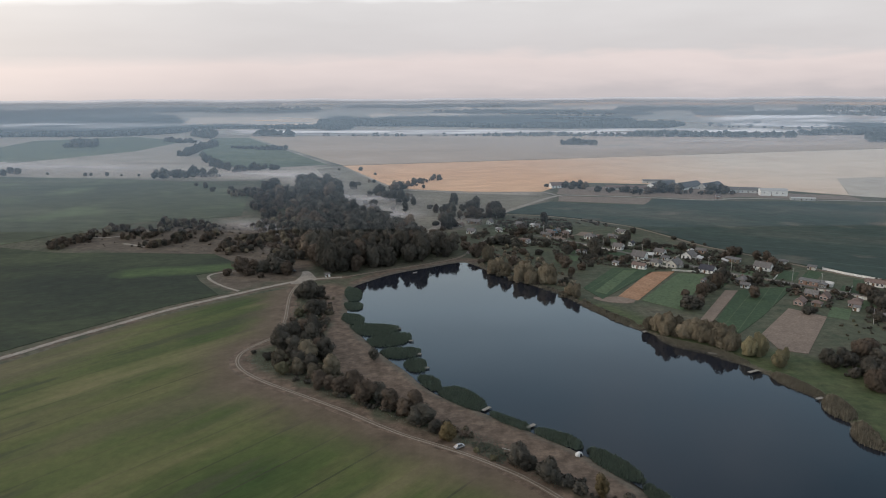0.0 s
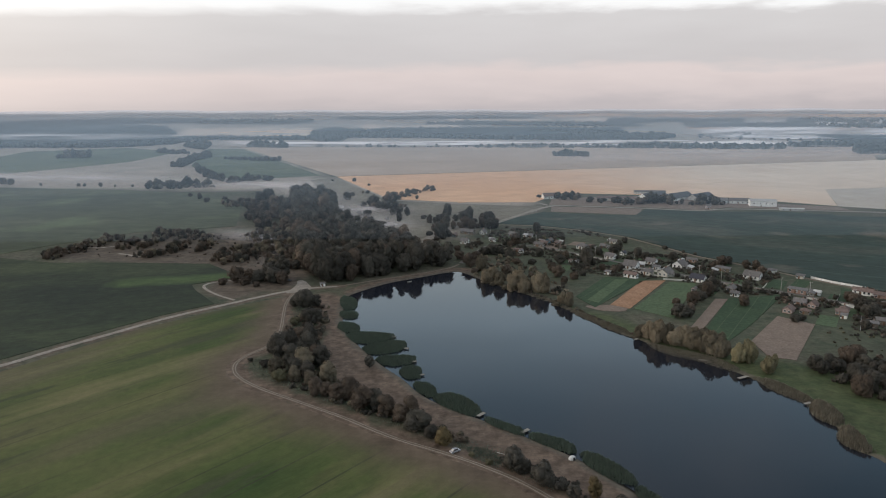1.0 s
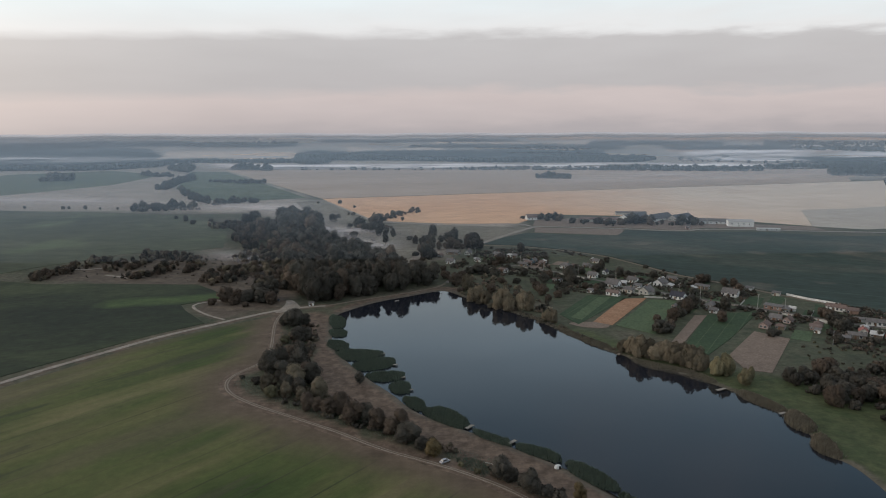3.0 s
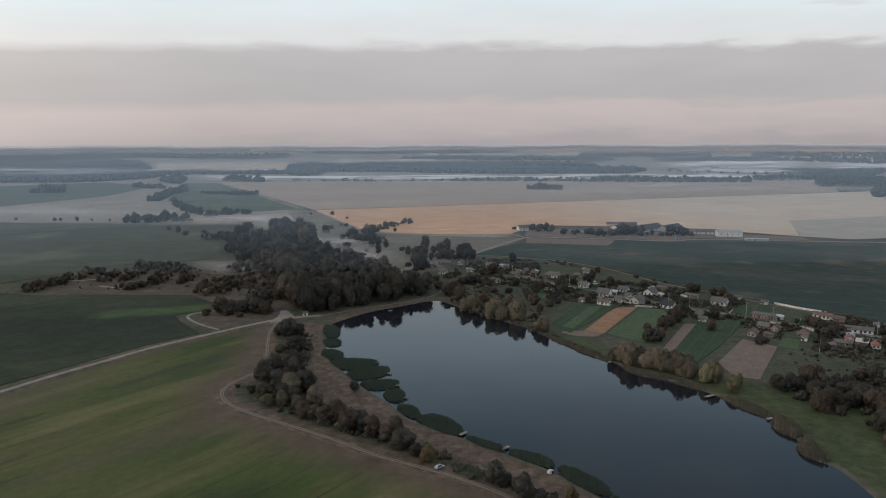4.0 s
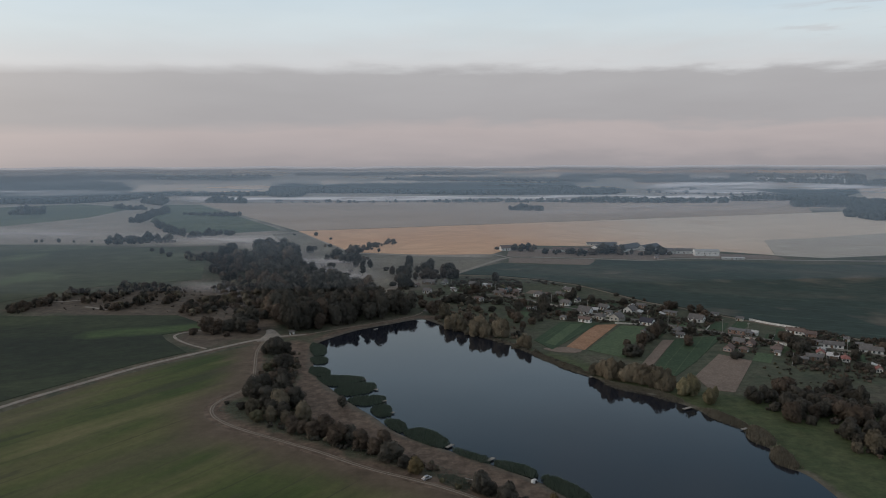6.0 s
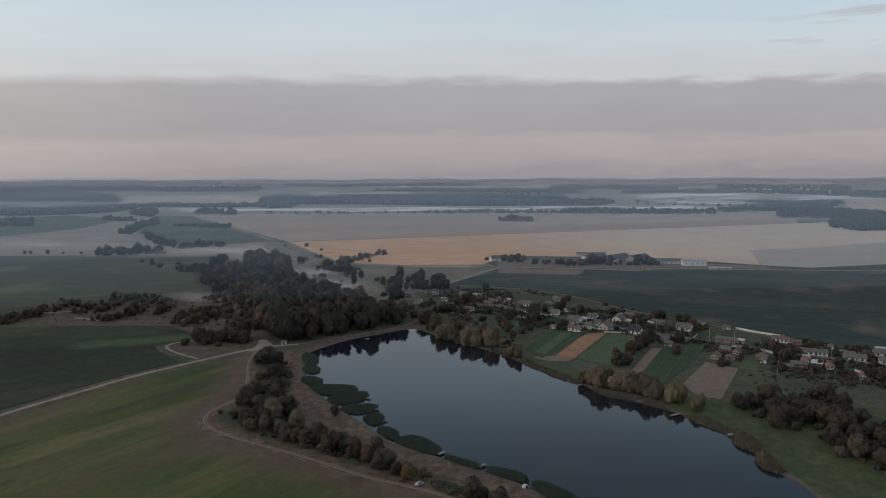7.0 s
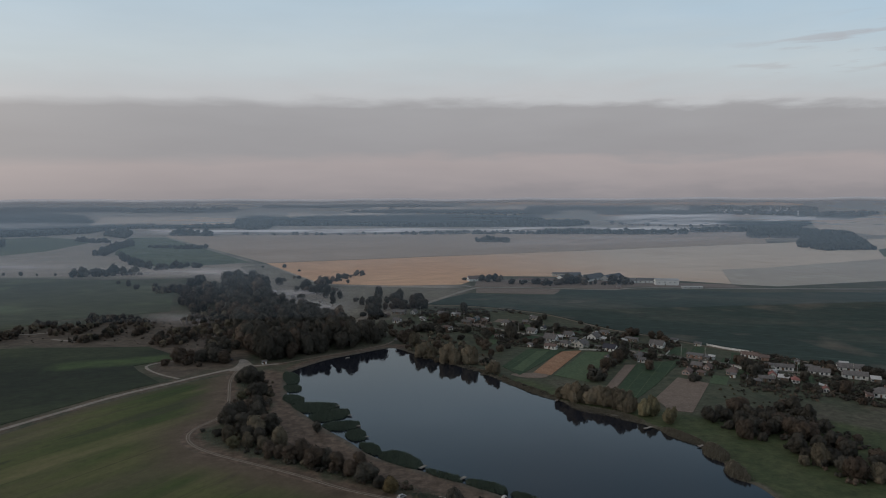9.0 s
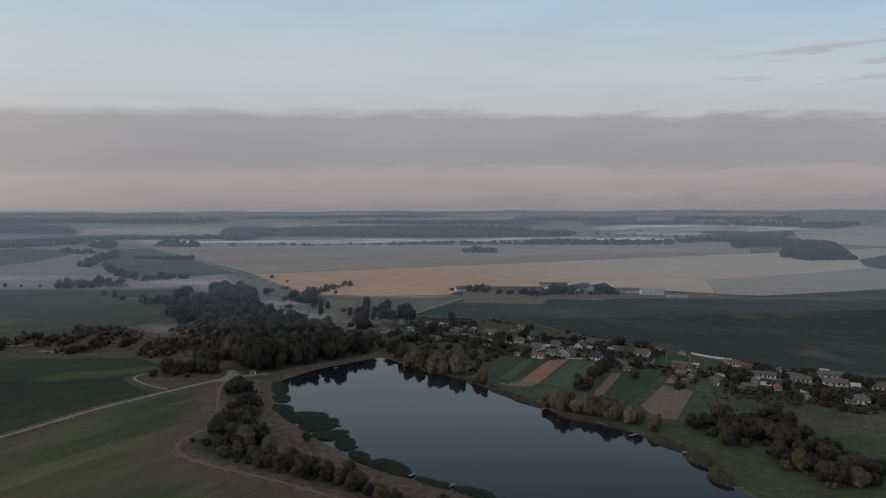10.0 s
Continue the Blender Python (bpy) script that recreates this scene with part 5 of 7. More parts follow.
def house(x, y, turn, L, W, h, top, wall, roof, style="gable", label="", windows=3, chimney=True, porch=False, name="house", category="house"):
    base = height(x, y)
    HOUSES.append((x, y, max(L, W) * 0.6))
    ob = empty(name, pose(x, y, base, 0, 0, turn), label, category, "village buildings")
    bm = bmesh.new()
    if style == "gable":
        prism(bm, [(-W / 2, -0.2), (W / 2, -0.2), (W / 2, h), (0, h + top), (-W / 2, h)], -L / 2, L / 2)
        bmesh.ops.rotate(bm, cent=(0, 0, 0), matrix=Matrix.Rotation(radians(90), 3, "Z"), verts=bm.verts)
    else:
        box(bm, 0, 0, h / 2 - 0.1, L, W, h + 0.2)
    part("wall", bm, M[wall], ob)
    bm = bmesh.new()
    o, th = 0.45, 0.18
    if style == "gable":
        k = top / (W / 2)
        for s in (1, -1):
            e = W / 2 + o
            pts = [(0, h + top + th), (s * e, h - o * k + th), (s * e, h - o * k), (0, h + top)]
            prism(bm, pts, -L / 2 - o, L / 2 + o)
        bmesh.ops.rotate(bm, cent=(0, 0, 0), matrix=Matrix.Rotation(radians(90), 3, "Z"), verts=bm.verts)
    elif style == "hip":
        a, b = L / 2 + o, W / 2 + o
        rg = max(0.3, a - b * 0.95)
        low = [bm.verts.new(p) for p in ((-a, -b, h - 0.15), (a, -b, h - 0.15), (a, b, h - 0.15), (-a, b, h - 0.15))]
        eave = [bm.verts.new((v.co.x, v.co.y, h + 0.05)) for v in low]
        r = [bm.verts.new((-rg, 0, h + top)), bm.verts.new((rg, 0, h + top))]
        bm.faces.new(low[::-1])
        for i in range(4):
            bm.faces.new((low[i], low[(i + 1) % 4], eave[(i + 1) % 4], eave[i]))
        bm.faces.new((eave[0], eave[1], r[1], r[0])); bm.faces.new((eave[2], eave[3], r[0], r[1]))
        bm.faces.new((eave[1], eave[2], r[1])); bm.faces.new((eave[3], eave[0], r[0]))
    else:
        prism(bm, [(-W / 2 - o, h - 0.1), (W / 2 + o, h + top), (W / 2 + o, h + top + th), (-W / 2 - o, h - 0.1 + th)], -L / 2 - o, L / 2 + o)
        bmesh.ops.rotate(bm, cent=(0, 0, 0), matrix=Matrix.Rotation(radians(90), 3, "Z"), verts=bm.verts)
    part("roof", bm, M[roof], ob)
    if chimney:
        bm = bmesh.new()
        box(bm, L * 0.18, W * 0.08, h + top * 0.95, 0.6, 0.6, 1.7)
        box(bm, L * 0.18, W * 0.08, h + top * 0.95 + 0.9, 0.76, 0.76, 0.14)
        part("chimney", bm, M["brick_wall"], ob, "brick chimney")
    ww, wh = min(1.1, L / (windows + 1) * 0.6), min(1.3, h * 0.5)
    for s, f in ((-1, 3), (1, 1)):
        for i in range(windows):
            window(ob, (i + 0.5) / windows * L * 0.86 - L * 0.43 if not (f == 3 and i == 0) else -L * 0.36, s * W / 2, h * 0.58, ww, wh, f)
    for s, f in ((-1, 2), (1, 0)):
        for i in (-1, 1):
            window(ob, s * L / 2, i * W * 0.22, h * 0.58, ww, wh, f)
    bm = bmesh.new()
    box(bm, -L * 0.08, -W / 2 - 0.03, min(2.0, h * 0.8) / 2, 0.95, 0.1, min(2.0, h * 0.8))
    box(bm, -L * 0.08 + 0.36, -W / 2 - 0.1, 1.0, 0.05, 0.06, 0.12)
    part("door", bm, M["door"], ob, "brown painted door")
    if porch:
        bm = bmesh.new()
        prism(bm, [(-1.6, -0.2), (1.6, -0.2), (1.6, h * 0.8), (0, h * 0.8 + 1.0), (-1.6, h * 0.8)], -W / 2 - 2.2, -W / 2 - 0.05)
        part("porch", bm, M[wall], ob)
        bm = bmesh.new()
        for s in (1, -1):
            prism(bm, [(0, h * 0.8 + 1.14), (s * 2.0, h * 0.8 - 0.25), (s * 2.0, h * 0.8 - 0.38), (0, h * 0.8 + 1.01)], -W / 2 - 2.6, -W / 2 - 0.02)
        part("porch_roof", bm, M[roof], ob)
    return ob


# the village head: x, y, turn, length, width, eaves, roof rise, wall, roof, style, label
for x, y, t, L, W, h, r, wall, roof, style, label, extra in (
    (37.7, 575.8, -30, 6.8, 4.9, 2.6, 1.8, "white_wall", "slate", "gable", "small white cottage with a grey roof at the village head", dict(windows=2)),
    (42.7, 619.4, -30, 12.6, 5, 2.6, 1.8, "wood_wall", "slate", "gable", "long grey-roofed barn at the village head", dict(windows=2, chimney=False)),
    (30.4, 606, 60, 5.5, 3.9, 2.1, 1.4, "wood_wall", "brown_roof", "gable", "low brown shed under tall trees", dict(windows=1, chimney=False)),
    (56.7, 618.7, 60, 6.5, 4.7, 2.1, 2.3, "cream_wall", "slate", "gable", "cream cottage with a steep grey gable", dict(windows=2)),
    (61.9, 581.4, -30, 4.1, 2.9, 2.1, 0.5, "white_wall", "slate", "lean", "small white shed beside the lane", dict(windows=1, chimney=False)),
    (81.6, 604.1, -45, 6.8, 4.9, 2.6, 1.8, "wood_wall", "slate", "gable", "low grey-roofed cottage under the field", dict(windows=2)),
    (92.6, 602.9, -45, 3.8, 2.7, 2.1, 0.5, "white_wall", "concrete", "lean", "small pale shed at the field edge", dict(windows=1, chimney=False)),
    (79.2, 535.3, 45, 3.4, 2.4, 2.1, 0.9, "white_wall", "slate", "gable", "small white hut in the bushes", dict(windows=1, chimney=False)),
    (97.2, 558.9, -45, 8.8, 3.5, 2.6, 1.3, "wood_wall", "slate", "gable", "dark board barn with a pale roof", dict(windows=2, chimney=False)),
    (109.2, 577.2, 45, 5.3, 3.8, 2.1, 1.4, "blue_paint", "slate", "gable", "blue-green painted cottage with a grey roof", dict(windows=2)),
    (117.4, 571.7, -45, 3.6, 2.6, 2.1, 0.5, "cream_wall", "concrete", "lean", "small flat-roofed pale shed", dict(windows=1, chimney=False)),
    (130.7, 549.3, -45, 8.2, 5.9, 2.6, 2.1, "white_wall", "slate", "hip", "white house with a pale grey hipped roof", dict(windows=3)),
    (114.5, 496.9, 45, 2.8, 2, 2.1, 0.7, "white_wall", "slate", "gable", "tiny white garden shed", dict(windows=1, chimney=False)),
    (110.4, 498.8, -45, 2.5, 1.8, 2.1, 0.5, "white_wall", "brown_roof", "lean", "tiny pale lean-to in the gardens", dict(windows=1, chimney=False)),
    (148.5, 552.3, -45, 5.2, 3.7, 2.1, 1.3, "wood_wall", "slate", "gable", "grey cottage below the upper field", dict(windows=2)),
    (161.6, 570.3, -45, 5.8, 4.1, 2.1, 1.5, "cream_wall", "slate", "gable", "pale outbuilding below the upper field", dict(windows=2, chimney=False)),
    (143, 511.7, -45, 7.4, 5.3, 2.6, 1.9, "white_wall", "slate", "gable", "low white house half hidden by trees", dict(windows=3)),
    (156.2, 524.3, 45, 4.6, 3.3, 2.1, 1.2, "white_wall", "dark_roof", "gable", "small white house with a dark roof", dict(windows=2))):
    name = "shed" if any(w in label for w in ("shed", "lean-to", "garage", "hut", "annex", "outbuilding")) else "barn" if "barn" in label else "house"
    house(x, y, t, L, W, h, r, wall, roof, style, label, name=name, category=name, **extra)
# the middle of the village: x, y, turn, length, width, eaves, roof rise, wall, roof, style, label
for x, y, t, L, W, h, r, wall, roof, style, label, extra in (
    (149, 479.7, -45, 9.4, 6.8, 2.6, 3.3, "white_wall", "slate", "gable", "white house with a steep broad grey roof", dict(windows=2)),
    (141, 453.6, -45, 8.9, 3.6, 2.6, 1.3, "white_wall", "brown_roof", "gable", "long low white barn with a dark roof", dict(windows=3, chimney=False)),
    (127.9, 463, -45, 3.7, 2.6, 2.1, 0.5, "white_wall", "slate", "lean", "small white shed above the green plot", dict(windows=1, chimney=False)),
    (167.6, 492.3, -45, 7.2, 5.2, 2.6, 1.9, "white_wall", "slate", "gable", "white cottage with a grey roof", dict(windows=3)),
    (154.3, 461.2, -45, 7.1, 5.1, 2.6, 1.8, "cream_wall", "slate", "hip", "cottage with a worn grey hipped roof", dict(windows=2)),
    (165.8, 476.4, -45, 4.9, 3.5, 2.1, 0.5, "white_wall", "slate", "lean", "low white outbuilding with a grey roof", dict(windows=2, chimney=False)),
    (165.8, 458.3, 45, 9.8, 7, 2.6, 2.5, "cream_wall", "slate", "gable", "cream house with a broad grey gable", dict(windows=2, porch=True)),
    (184.3, 481.8, 45, 9.6, 6.9, 2.6, 2.5, "white_wall", "slate", "gable", "large white house with grey gables", dict(windows=3, porch=True)),
    (198.5, 495.8, -45, 7.5, 3, 2.6, 1.1, "brick_wall", "slate", "gable", "brick barn beside the white house", dict(windows=2, chimney=False)),
    (181.2, 441.3, -45, 8.9, 6.4, 2.6, 2.3, "white_wall", "dark_roof", "gable", "white house with a black metal roof", dict(windows=3)),
    (169.2, 417.4, 45, 3.1, 2.3, 2.1, 0.8, "pink_wall", "slate", "gable", "small pinkish shed in the bushes", dict(windows=1, chimney=False)),
    (209.3, 468.3, -45, 9.6, 3.8, 2.6, 0.5, "wood_wall", "slate", "lean", "long dark shed with a flat roof", dict(windows=2, chimney=False)),
    (192, 416.2, 45, 7, 5, 2.6, 1.8, "wood_wall", "slate", "hip", "dark cottage with a grey hipped roof", dict(windows=2)),
    (189.4, 405.8, -45, 4.7, 3.4, 2.1, 1.2, "white_wall", "slate", "gable", "low white annex beside the dark cottage", dict(windows=2, chimney=False)),
    (220, 447.4, -45, 10, 7.2, 2.6, 2.6, "white_wall", "slate", "gable", "white house with a large worn grey roof", dict(windows=3)),
    (240.6, 462.3, -45, 5.1, 3.6, 2.1, 0.5, "white_wall", "slate", "lean", "flat-roofed white shed at the field edge", dict(windows=1, chimney=False))):
    name = "shed" if any(w in label for w in ("shed", "lean-to", "garage", "hut", "annex", "outbuilding")) else "barn" if "barn" in label else "house"
    house(x, y, t, L, W, h, r, wall, roof, style, label, name=name, category=name, **extra)
# the lower village: x, y, turn, length, width, eaves, roof rise, wall, roof, style, label
for x, y, t, L, W, h, r, wall, roof, style, label, extra in (
    (251.3, 446.5, -45, 4.6, 3.3, 2.1, 0.5, "cream_wall", "slate", "lean", "small flat-roofed box of a shed", dict(windows=1, chimney=False)),
    (229.9, 410.8, -45, 10.3, 4.1, 2.6, 0.5, "brick_wall", "slate", "lean", "long brick row of sheds", dict(windows=3, chimney=False)),
    (237.6, 408.7, -45, 3, 2.1, 2.1, 0.5, "white_wall", "slate", "lean", "small white garage in a yard", dict(windows=1, chimney=False)),
    (239.6, 406.3, -45, 3.6, 2.6, 2.1, 0.9, "white_wall", "concrete", "gable", "white outbuilding with a pale roof", dict(windows=1, chimney=False)),
    (203.9, 372.3, 45, 6.5, 4.7, 2.1, 1.7, "pink_wall", "brown_roof", "gable", "pinkish brick cottage with a brown gable", dict(windows=2)),
    (218.3, 386.7, -45, 6.5, 4.7, 2.1, 1.7, "brick_wall", "slate", "gable", "brick house with a grey roof", dict(windows=2)),
    (222.4, 381.1, 45, 6.1, 4.4, 2.1, 2.1, "pink_wall", "brown_roof", "gable", "pink cottage with a steep brown gable", dict(windows=2)),
    (211.1, 368.6, -45, 4.7, 3.4, 2.1, 1.2, "wood_wall", "brown_roof", "hip", "low shed with a brown hipped roof", dict(windows=1, chimney=False)),
    (234.3, 371.2, 45, 6.1, 4.4, 2.1, 1.6, "pink_wall", "brown_roof", "hip", "pink cottage with a brown hipped roof", dict(windows=2)),
    (227.1, 359.9, -45, 3, 2.1, 2.1, 0.5, "white_wall", "slate", "lean", "white lean-to beside the pink cottage", dict(windows=1, chimney=False)),
    (267.1, 405.9, -45, 10.6, 4.3, 2.6, 1.5, "white_wall", "brown_roof", "gable", "long white house with a brown roof", dict(windows=4)),
    (251.4, 357.3, 60, 5.4, 3.9, 2.1, 1.4, "cream_wall", "red_roof", "gable", "cottage with a faded red gable roof", dict(windows=2)),
    (241.6, 348.2, -30, 8.1, 3.2, 2.6, 1.2, "wood_wall", "slate", "gable", "long grey board shed in the garden", dict(windows=2, chimney=False)),
    (269.2, 371.5, -30, 10.6, 4.3, 2.6, 1.5, "white_wall", "slate", "gable", "long white house with a grey roof", dict(windows=4)),
    (287.1, 384.5, -30, 2.9, 2.1, 2.1, 0.5, "white_wall", "slate", "lean", "small white box shed at the field edge", dict(windows=1, chimney=False)),
    (257.6, 344.4, 60, 5.6, 4, 2.1, 1.5, "white_wall", "red_roof", "hip", "white cottage with a reddish hipped roof", dict(windows=2)),
    (283, 357.7, -30, 11.7, 4.7, 2.6, 1.7, "white_wall", "slate", "gable", "long white house with a dark grey roof", dict(windows=4)),
    (286.4, 372, -30, 3.6, 1.5, 2.1, 0.5, "cream_wall", "slate", "lean", "small pale shed behind the long house", dict(windows=1, chimney=False)),
    (261.6, 323.6, 60, 4.2, 3, 2.1, 1.1, "cream_wall", "red_roof", "gable", "small cottage with a bright red roof", dict(windows=2)),
    (309, 363.6, -30, 14.6, 5.9, 2.6, 2.1, "white_wall", "slate", "gable", "long white barn with a grey roof", dict(windows=4, chimney=False)),
    (298.7, 346.9, -30, 13.3, 5.3, 2.6, 1.9, "white_wall", "slate", "gable", "white farmhouse with a long grey roof", dict(windows=4)),
    (285, 310.3, -30, 8.4, 6.1, 2.6, 2.9, "white_wall", "slate", "hip", "white cottage with a steep grey roof", dict(windows=2)),
    (317.5, 333.4, -30, 8.4, 6.1, 2.6, 2.2, "white_wall", "brown_roof", "gable", "white house at the village end", dict(windows=3))):
    name = "shed" if any(w in label for w in ("shed", "lean-to", "garage", "hut", "annex", "outbuilding")) else "barn" if "barn" in label else "house"
    house(x, y, t, L, W, h, r, wall, roof, style, label, name=name, category=name, **extra)
house(-61, 439.5, 20, 3.0, 2.2, 1.9, 0.3, "white_wall", "slate", "lean", "small white hut on the dam road", windows=1, chimney=False, name="hut", category="hut")
# the farm on the far road
for x, y, t, L, W, h, r, wall, roof, label in (
        (160, 862, 10, 16, 10, 3.5, 3.5, "white_wall", "brown_roof", "white farm cottage beside the wheat"), (238, 838, -12, 44, 10, 3.2, 2.4, "cream_wall", "brown_roof", "long low cowshed with a brown roof"),
        (288, 852, 38, 44, 17, 3, 5, "white_wall", "blue_roof", "long barn with a dark grey roof"), (318, 848, 38, 44, 17, 3, 5, "white_wall", "blue_roof", "second long barn with a dark grey roof"),
        (300, 900, -8, 40, 9, 3, 1.8, "cream_wall", "slate", "long low grey-roofed cowshed behind the barns"), (346, 846, 38, 38, 14, 3, 4.5, "concrete", "dark_roof", "dark-roofed barn among the trees"),
        (320, 760, -12, 5, 4.5, 4.2, 1, "pink_wall", "slate", "small pinkish gatehouse by the farm road"), (352, 812, -15, 22, 12, 3.6, 2.6, "white_wall", "slate", "white store with a pale roof"),
        (376, 806, -15, 24, 12, 3.6, 2.6, "white_wall", "slate", "white store in the farmyard"), (392, 783, -15, 28, 14, 6, 2, "white_wall", "concrete", "big white hall with a shallow roof"),
        (406, 745, -15, 24, 8, 2.4, 0.6, "concrete", "concrete", "low concrete silage bunker")):
    house(x, y, t, L, W, h, r, wall, roof, "gable", label, windows=4, chimney=False, name="farm_building", category="barn")
farm_rng = random.Random(4)
wood("farm_trees", [(x + farm_rng.gauss(0, 4), y + farm_rng.gauss(0, 3), r * farm_rng.uniform(0.42, 0.8)) for _ in range(3) for x, y, r in ((168, 858, 7), (178, 850, 9), (186, 846, 6), (205, 828, 6), (215, 822, 6), (224, 822, 6), (238, 812, 7), (248, 812, 7), (258, 806, 8), (266, 812, 11), (276, 815, 9), (285, 818, 9), (292, 815, 7), (288, 800, 7),
                (326, 800, 8), (334, 806, 11), (340, 795, 8), (348, 798, 6), (312, 792, 4), (152, 868, 4), (242, 798, 5), (300, 800, 5))],
     ("leaf_dark", "leaf_brown"), "dark leafy trees round the farm buildings", THIN)

# sheds and lean-tos crowded round the houses
shed_rng = random.Random(19)
for hx_, hy_, hr in list(HOUSES):
    if hy_ > 660 or hx_ < 0 or shed_rng.random() < 0.3:
        continue
    a = shed_rng.uniform(0, 6.28)
    L, W = shed_rng.uniform(3.5, 6.5), shed_rng.uniform(2.6, 3.8)
    x, y = hx_ + math.cos(a) * (hr + 3.2), hy_ + math.sin(a) * (hr + 3.2)
    if any(math.hypot(x - p, y - q) < c * 0.8 + 3.0 for p, q, c in HOUSES) or float(sd(VILLAGE_YARDS, np.array([x]), np.array([y]))[0]) < 2:
        continue
    wall, roof, words = shed_rng.choice((("wood_wall", "slate", "grey board shed with a grey roof"), ("white_wall", "slate", "small white shed with a grey roof"), ("white_wall", "concrete", "small white shed with a pale flat roof"),
                                         ("brick_wall", "brown_roof", "small brick shed with a brown roof"), ("wood_wall", "concrete", "weathered board lean-to with a pale roof")))
    house(x, y, shed_rng.choice((-35, 55)) + shed_rng.uniform(-8, 8), L, W, shed_rng.uniform(1.9, 2.4), shed_rng.uniform(0.5, 1.3), wall, roof, shed_rng.choice(("gable", "lean")), words, windows=1, chimney=False, name="shed", category="shed")

# village trees and bushes, in gaps between houses
VILLAGE = [(34, 560), (78, 650), (150, 628), (184, 548), (240, 460), (283, 412), (345, 352), (345, 290), (262, 292), (222, 330), (205, 392), (172, 424), (140, 452), (98, 474), (70, 510)]
LAWNS = [[(130, 615), (169, 590), (175, 552), (148, 521), (118, 555)], [(170, 585), (206, 588), (212, 539), (188, 523), (164, 537)], [(224, 500), (240, 495), (221, 461), (210, 461)], [(217, 427), (252, 459), (273, 420), (252, 394), (239, 401)], [(228, 378), (244, 377), (216, 338), (199, 338)], [(137, 441), (172, 455), (167, 418), (153, 393), (125, 389)]]
PLOTS_CLEAR = [[(60, 508), (82, 523), (111, 506), (103, 470), (77, 480), (63, 493)]] + LAWNS + [[(94, 408), (124, 455), (150, 448), (100, 385)], [(110, 390), (145, 444), (161, 444), (119, 382)], [(121, 382), (162, 440), (178, 436), (137, 363)], [(145, 342), (183, 400), (219, 407), (151, 327)]]
for x, y, r, key, mat in (
        (29, 731, 5.4, "round", "leaf_dark"), (19, 662, 6.5, "broad", "leaf_dark"), (25, 711, 4.1, "oval", "leaf_dark"), (35, 686, 3.4, "oval", "leaf_dark"), (43, 684, 6.1, "broad", "leaf_dark"), (49, 697, 6.3, "round", "leaf_dark"),
        (50, 670, 4.9, "bush", "leaf_dark"), (62, 685, 4.5, "round", "leaf_brown"), (68, 683, 6.7, "broad", "leaf_dark"), (69, 653, 5.3, "broad", "leaf_brown"), (17, 602, 6.4, "broad", "leaf_dark"), (23, 606, 4.4, "round", "leaf_dark"),
        (45, 617, 2.0, "bush", "leaf_dark"), (106, 624, 4.6, "round", "leaf_dark"), (79, 567, 4.6, "broad", "leaf_brown"), (74, 562, 3.7, "bush", "leaf_brown"), (82, 543, 3.1, "round", "leaf_dark"), (50, 531, 4.8, "bush", "leaf_dark"),
        (56, 533, 4.8, "broad", "leaf_dark"), (62, 530, 3.9, "bush", "leaf_dark"), (68, 516, 3.8, "bush", "leaf_dark"), (70, 497, 4.1, "bush", "leaf_brown"), (91, 520, 3.4, "broad", "leaf_dark"), (70, 566, 2.8, "bush", "leaf_dark"),
        (97, 617, 2.0, "bush", "leaf_dark"), (102, 581, 2.9, "bush", "leaf_dark"), (106, 588, 2.9, "bush", "leaf_olive"), (82, 495, 3.3, "bush", "leaf_dark"), (102, 496, 3.7, "broad", "leaf_dark"), (109, 510, 3.4, "round", "leaf_brown"),
        (121, 496, 5.8, "broad", "leaf_dark"), (123, 491, 4.1, "bush", "leaf_dark"), (137, 524, 3.5, "broad", "leaf_dark"), (139, 547, 2.3, "bush", "leaf_dark"),
        (151, 530, 4.0, "round", "leaf_dark"), (157, 538, 3.6, "oval", "leaf_dark"), (146, 522, 3.1, "bush", "leaf_dark"), (165, 517, 4.4, "round", "leaf_dark"), (171, 571, 2.9, "bush", "leaf_dark"), (157, 509, 2.6, "bush", "leaf_dark"),
        (169, 509, 3.1, "broad", "leaf_dark"), (140, 475, 3.2, "bush", "leaf_dark"), (133, 467, 3.2, "bush", "leaf_brown"), (127, 475, 3.2, "bush", "leaf_brown"), (92, 475, 3.5, "broad", "leaf_brown"), (93, 457, 3.8, "broad", "leaf_brown"),
        (94, 440, 3.3, "bush", "leaf_brown"), (103, 451, 3.4, "bush", "leaf_brown"), (110, 460, 2.7, "bush", "leaf_dark"), (94, 497, 2.9, "bush", "leaf_dark"), (195, 544, 2.4, "bush", "leaf_dark"), (188, 506, 3.5, "broad", "leaf_dark")):
    tree(x, y, r, key, mat, "in a village garden", "village trees", 1.1)
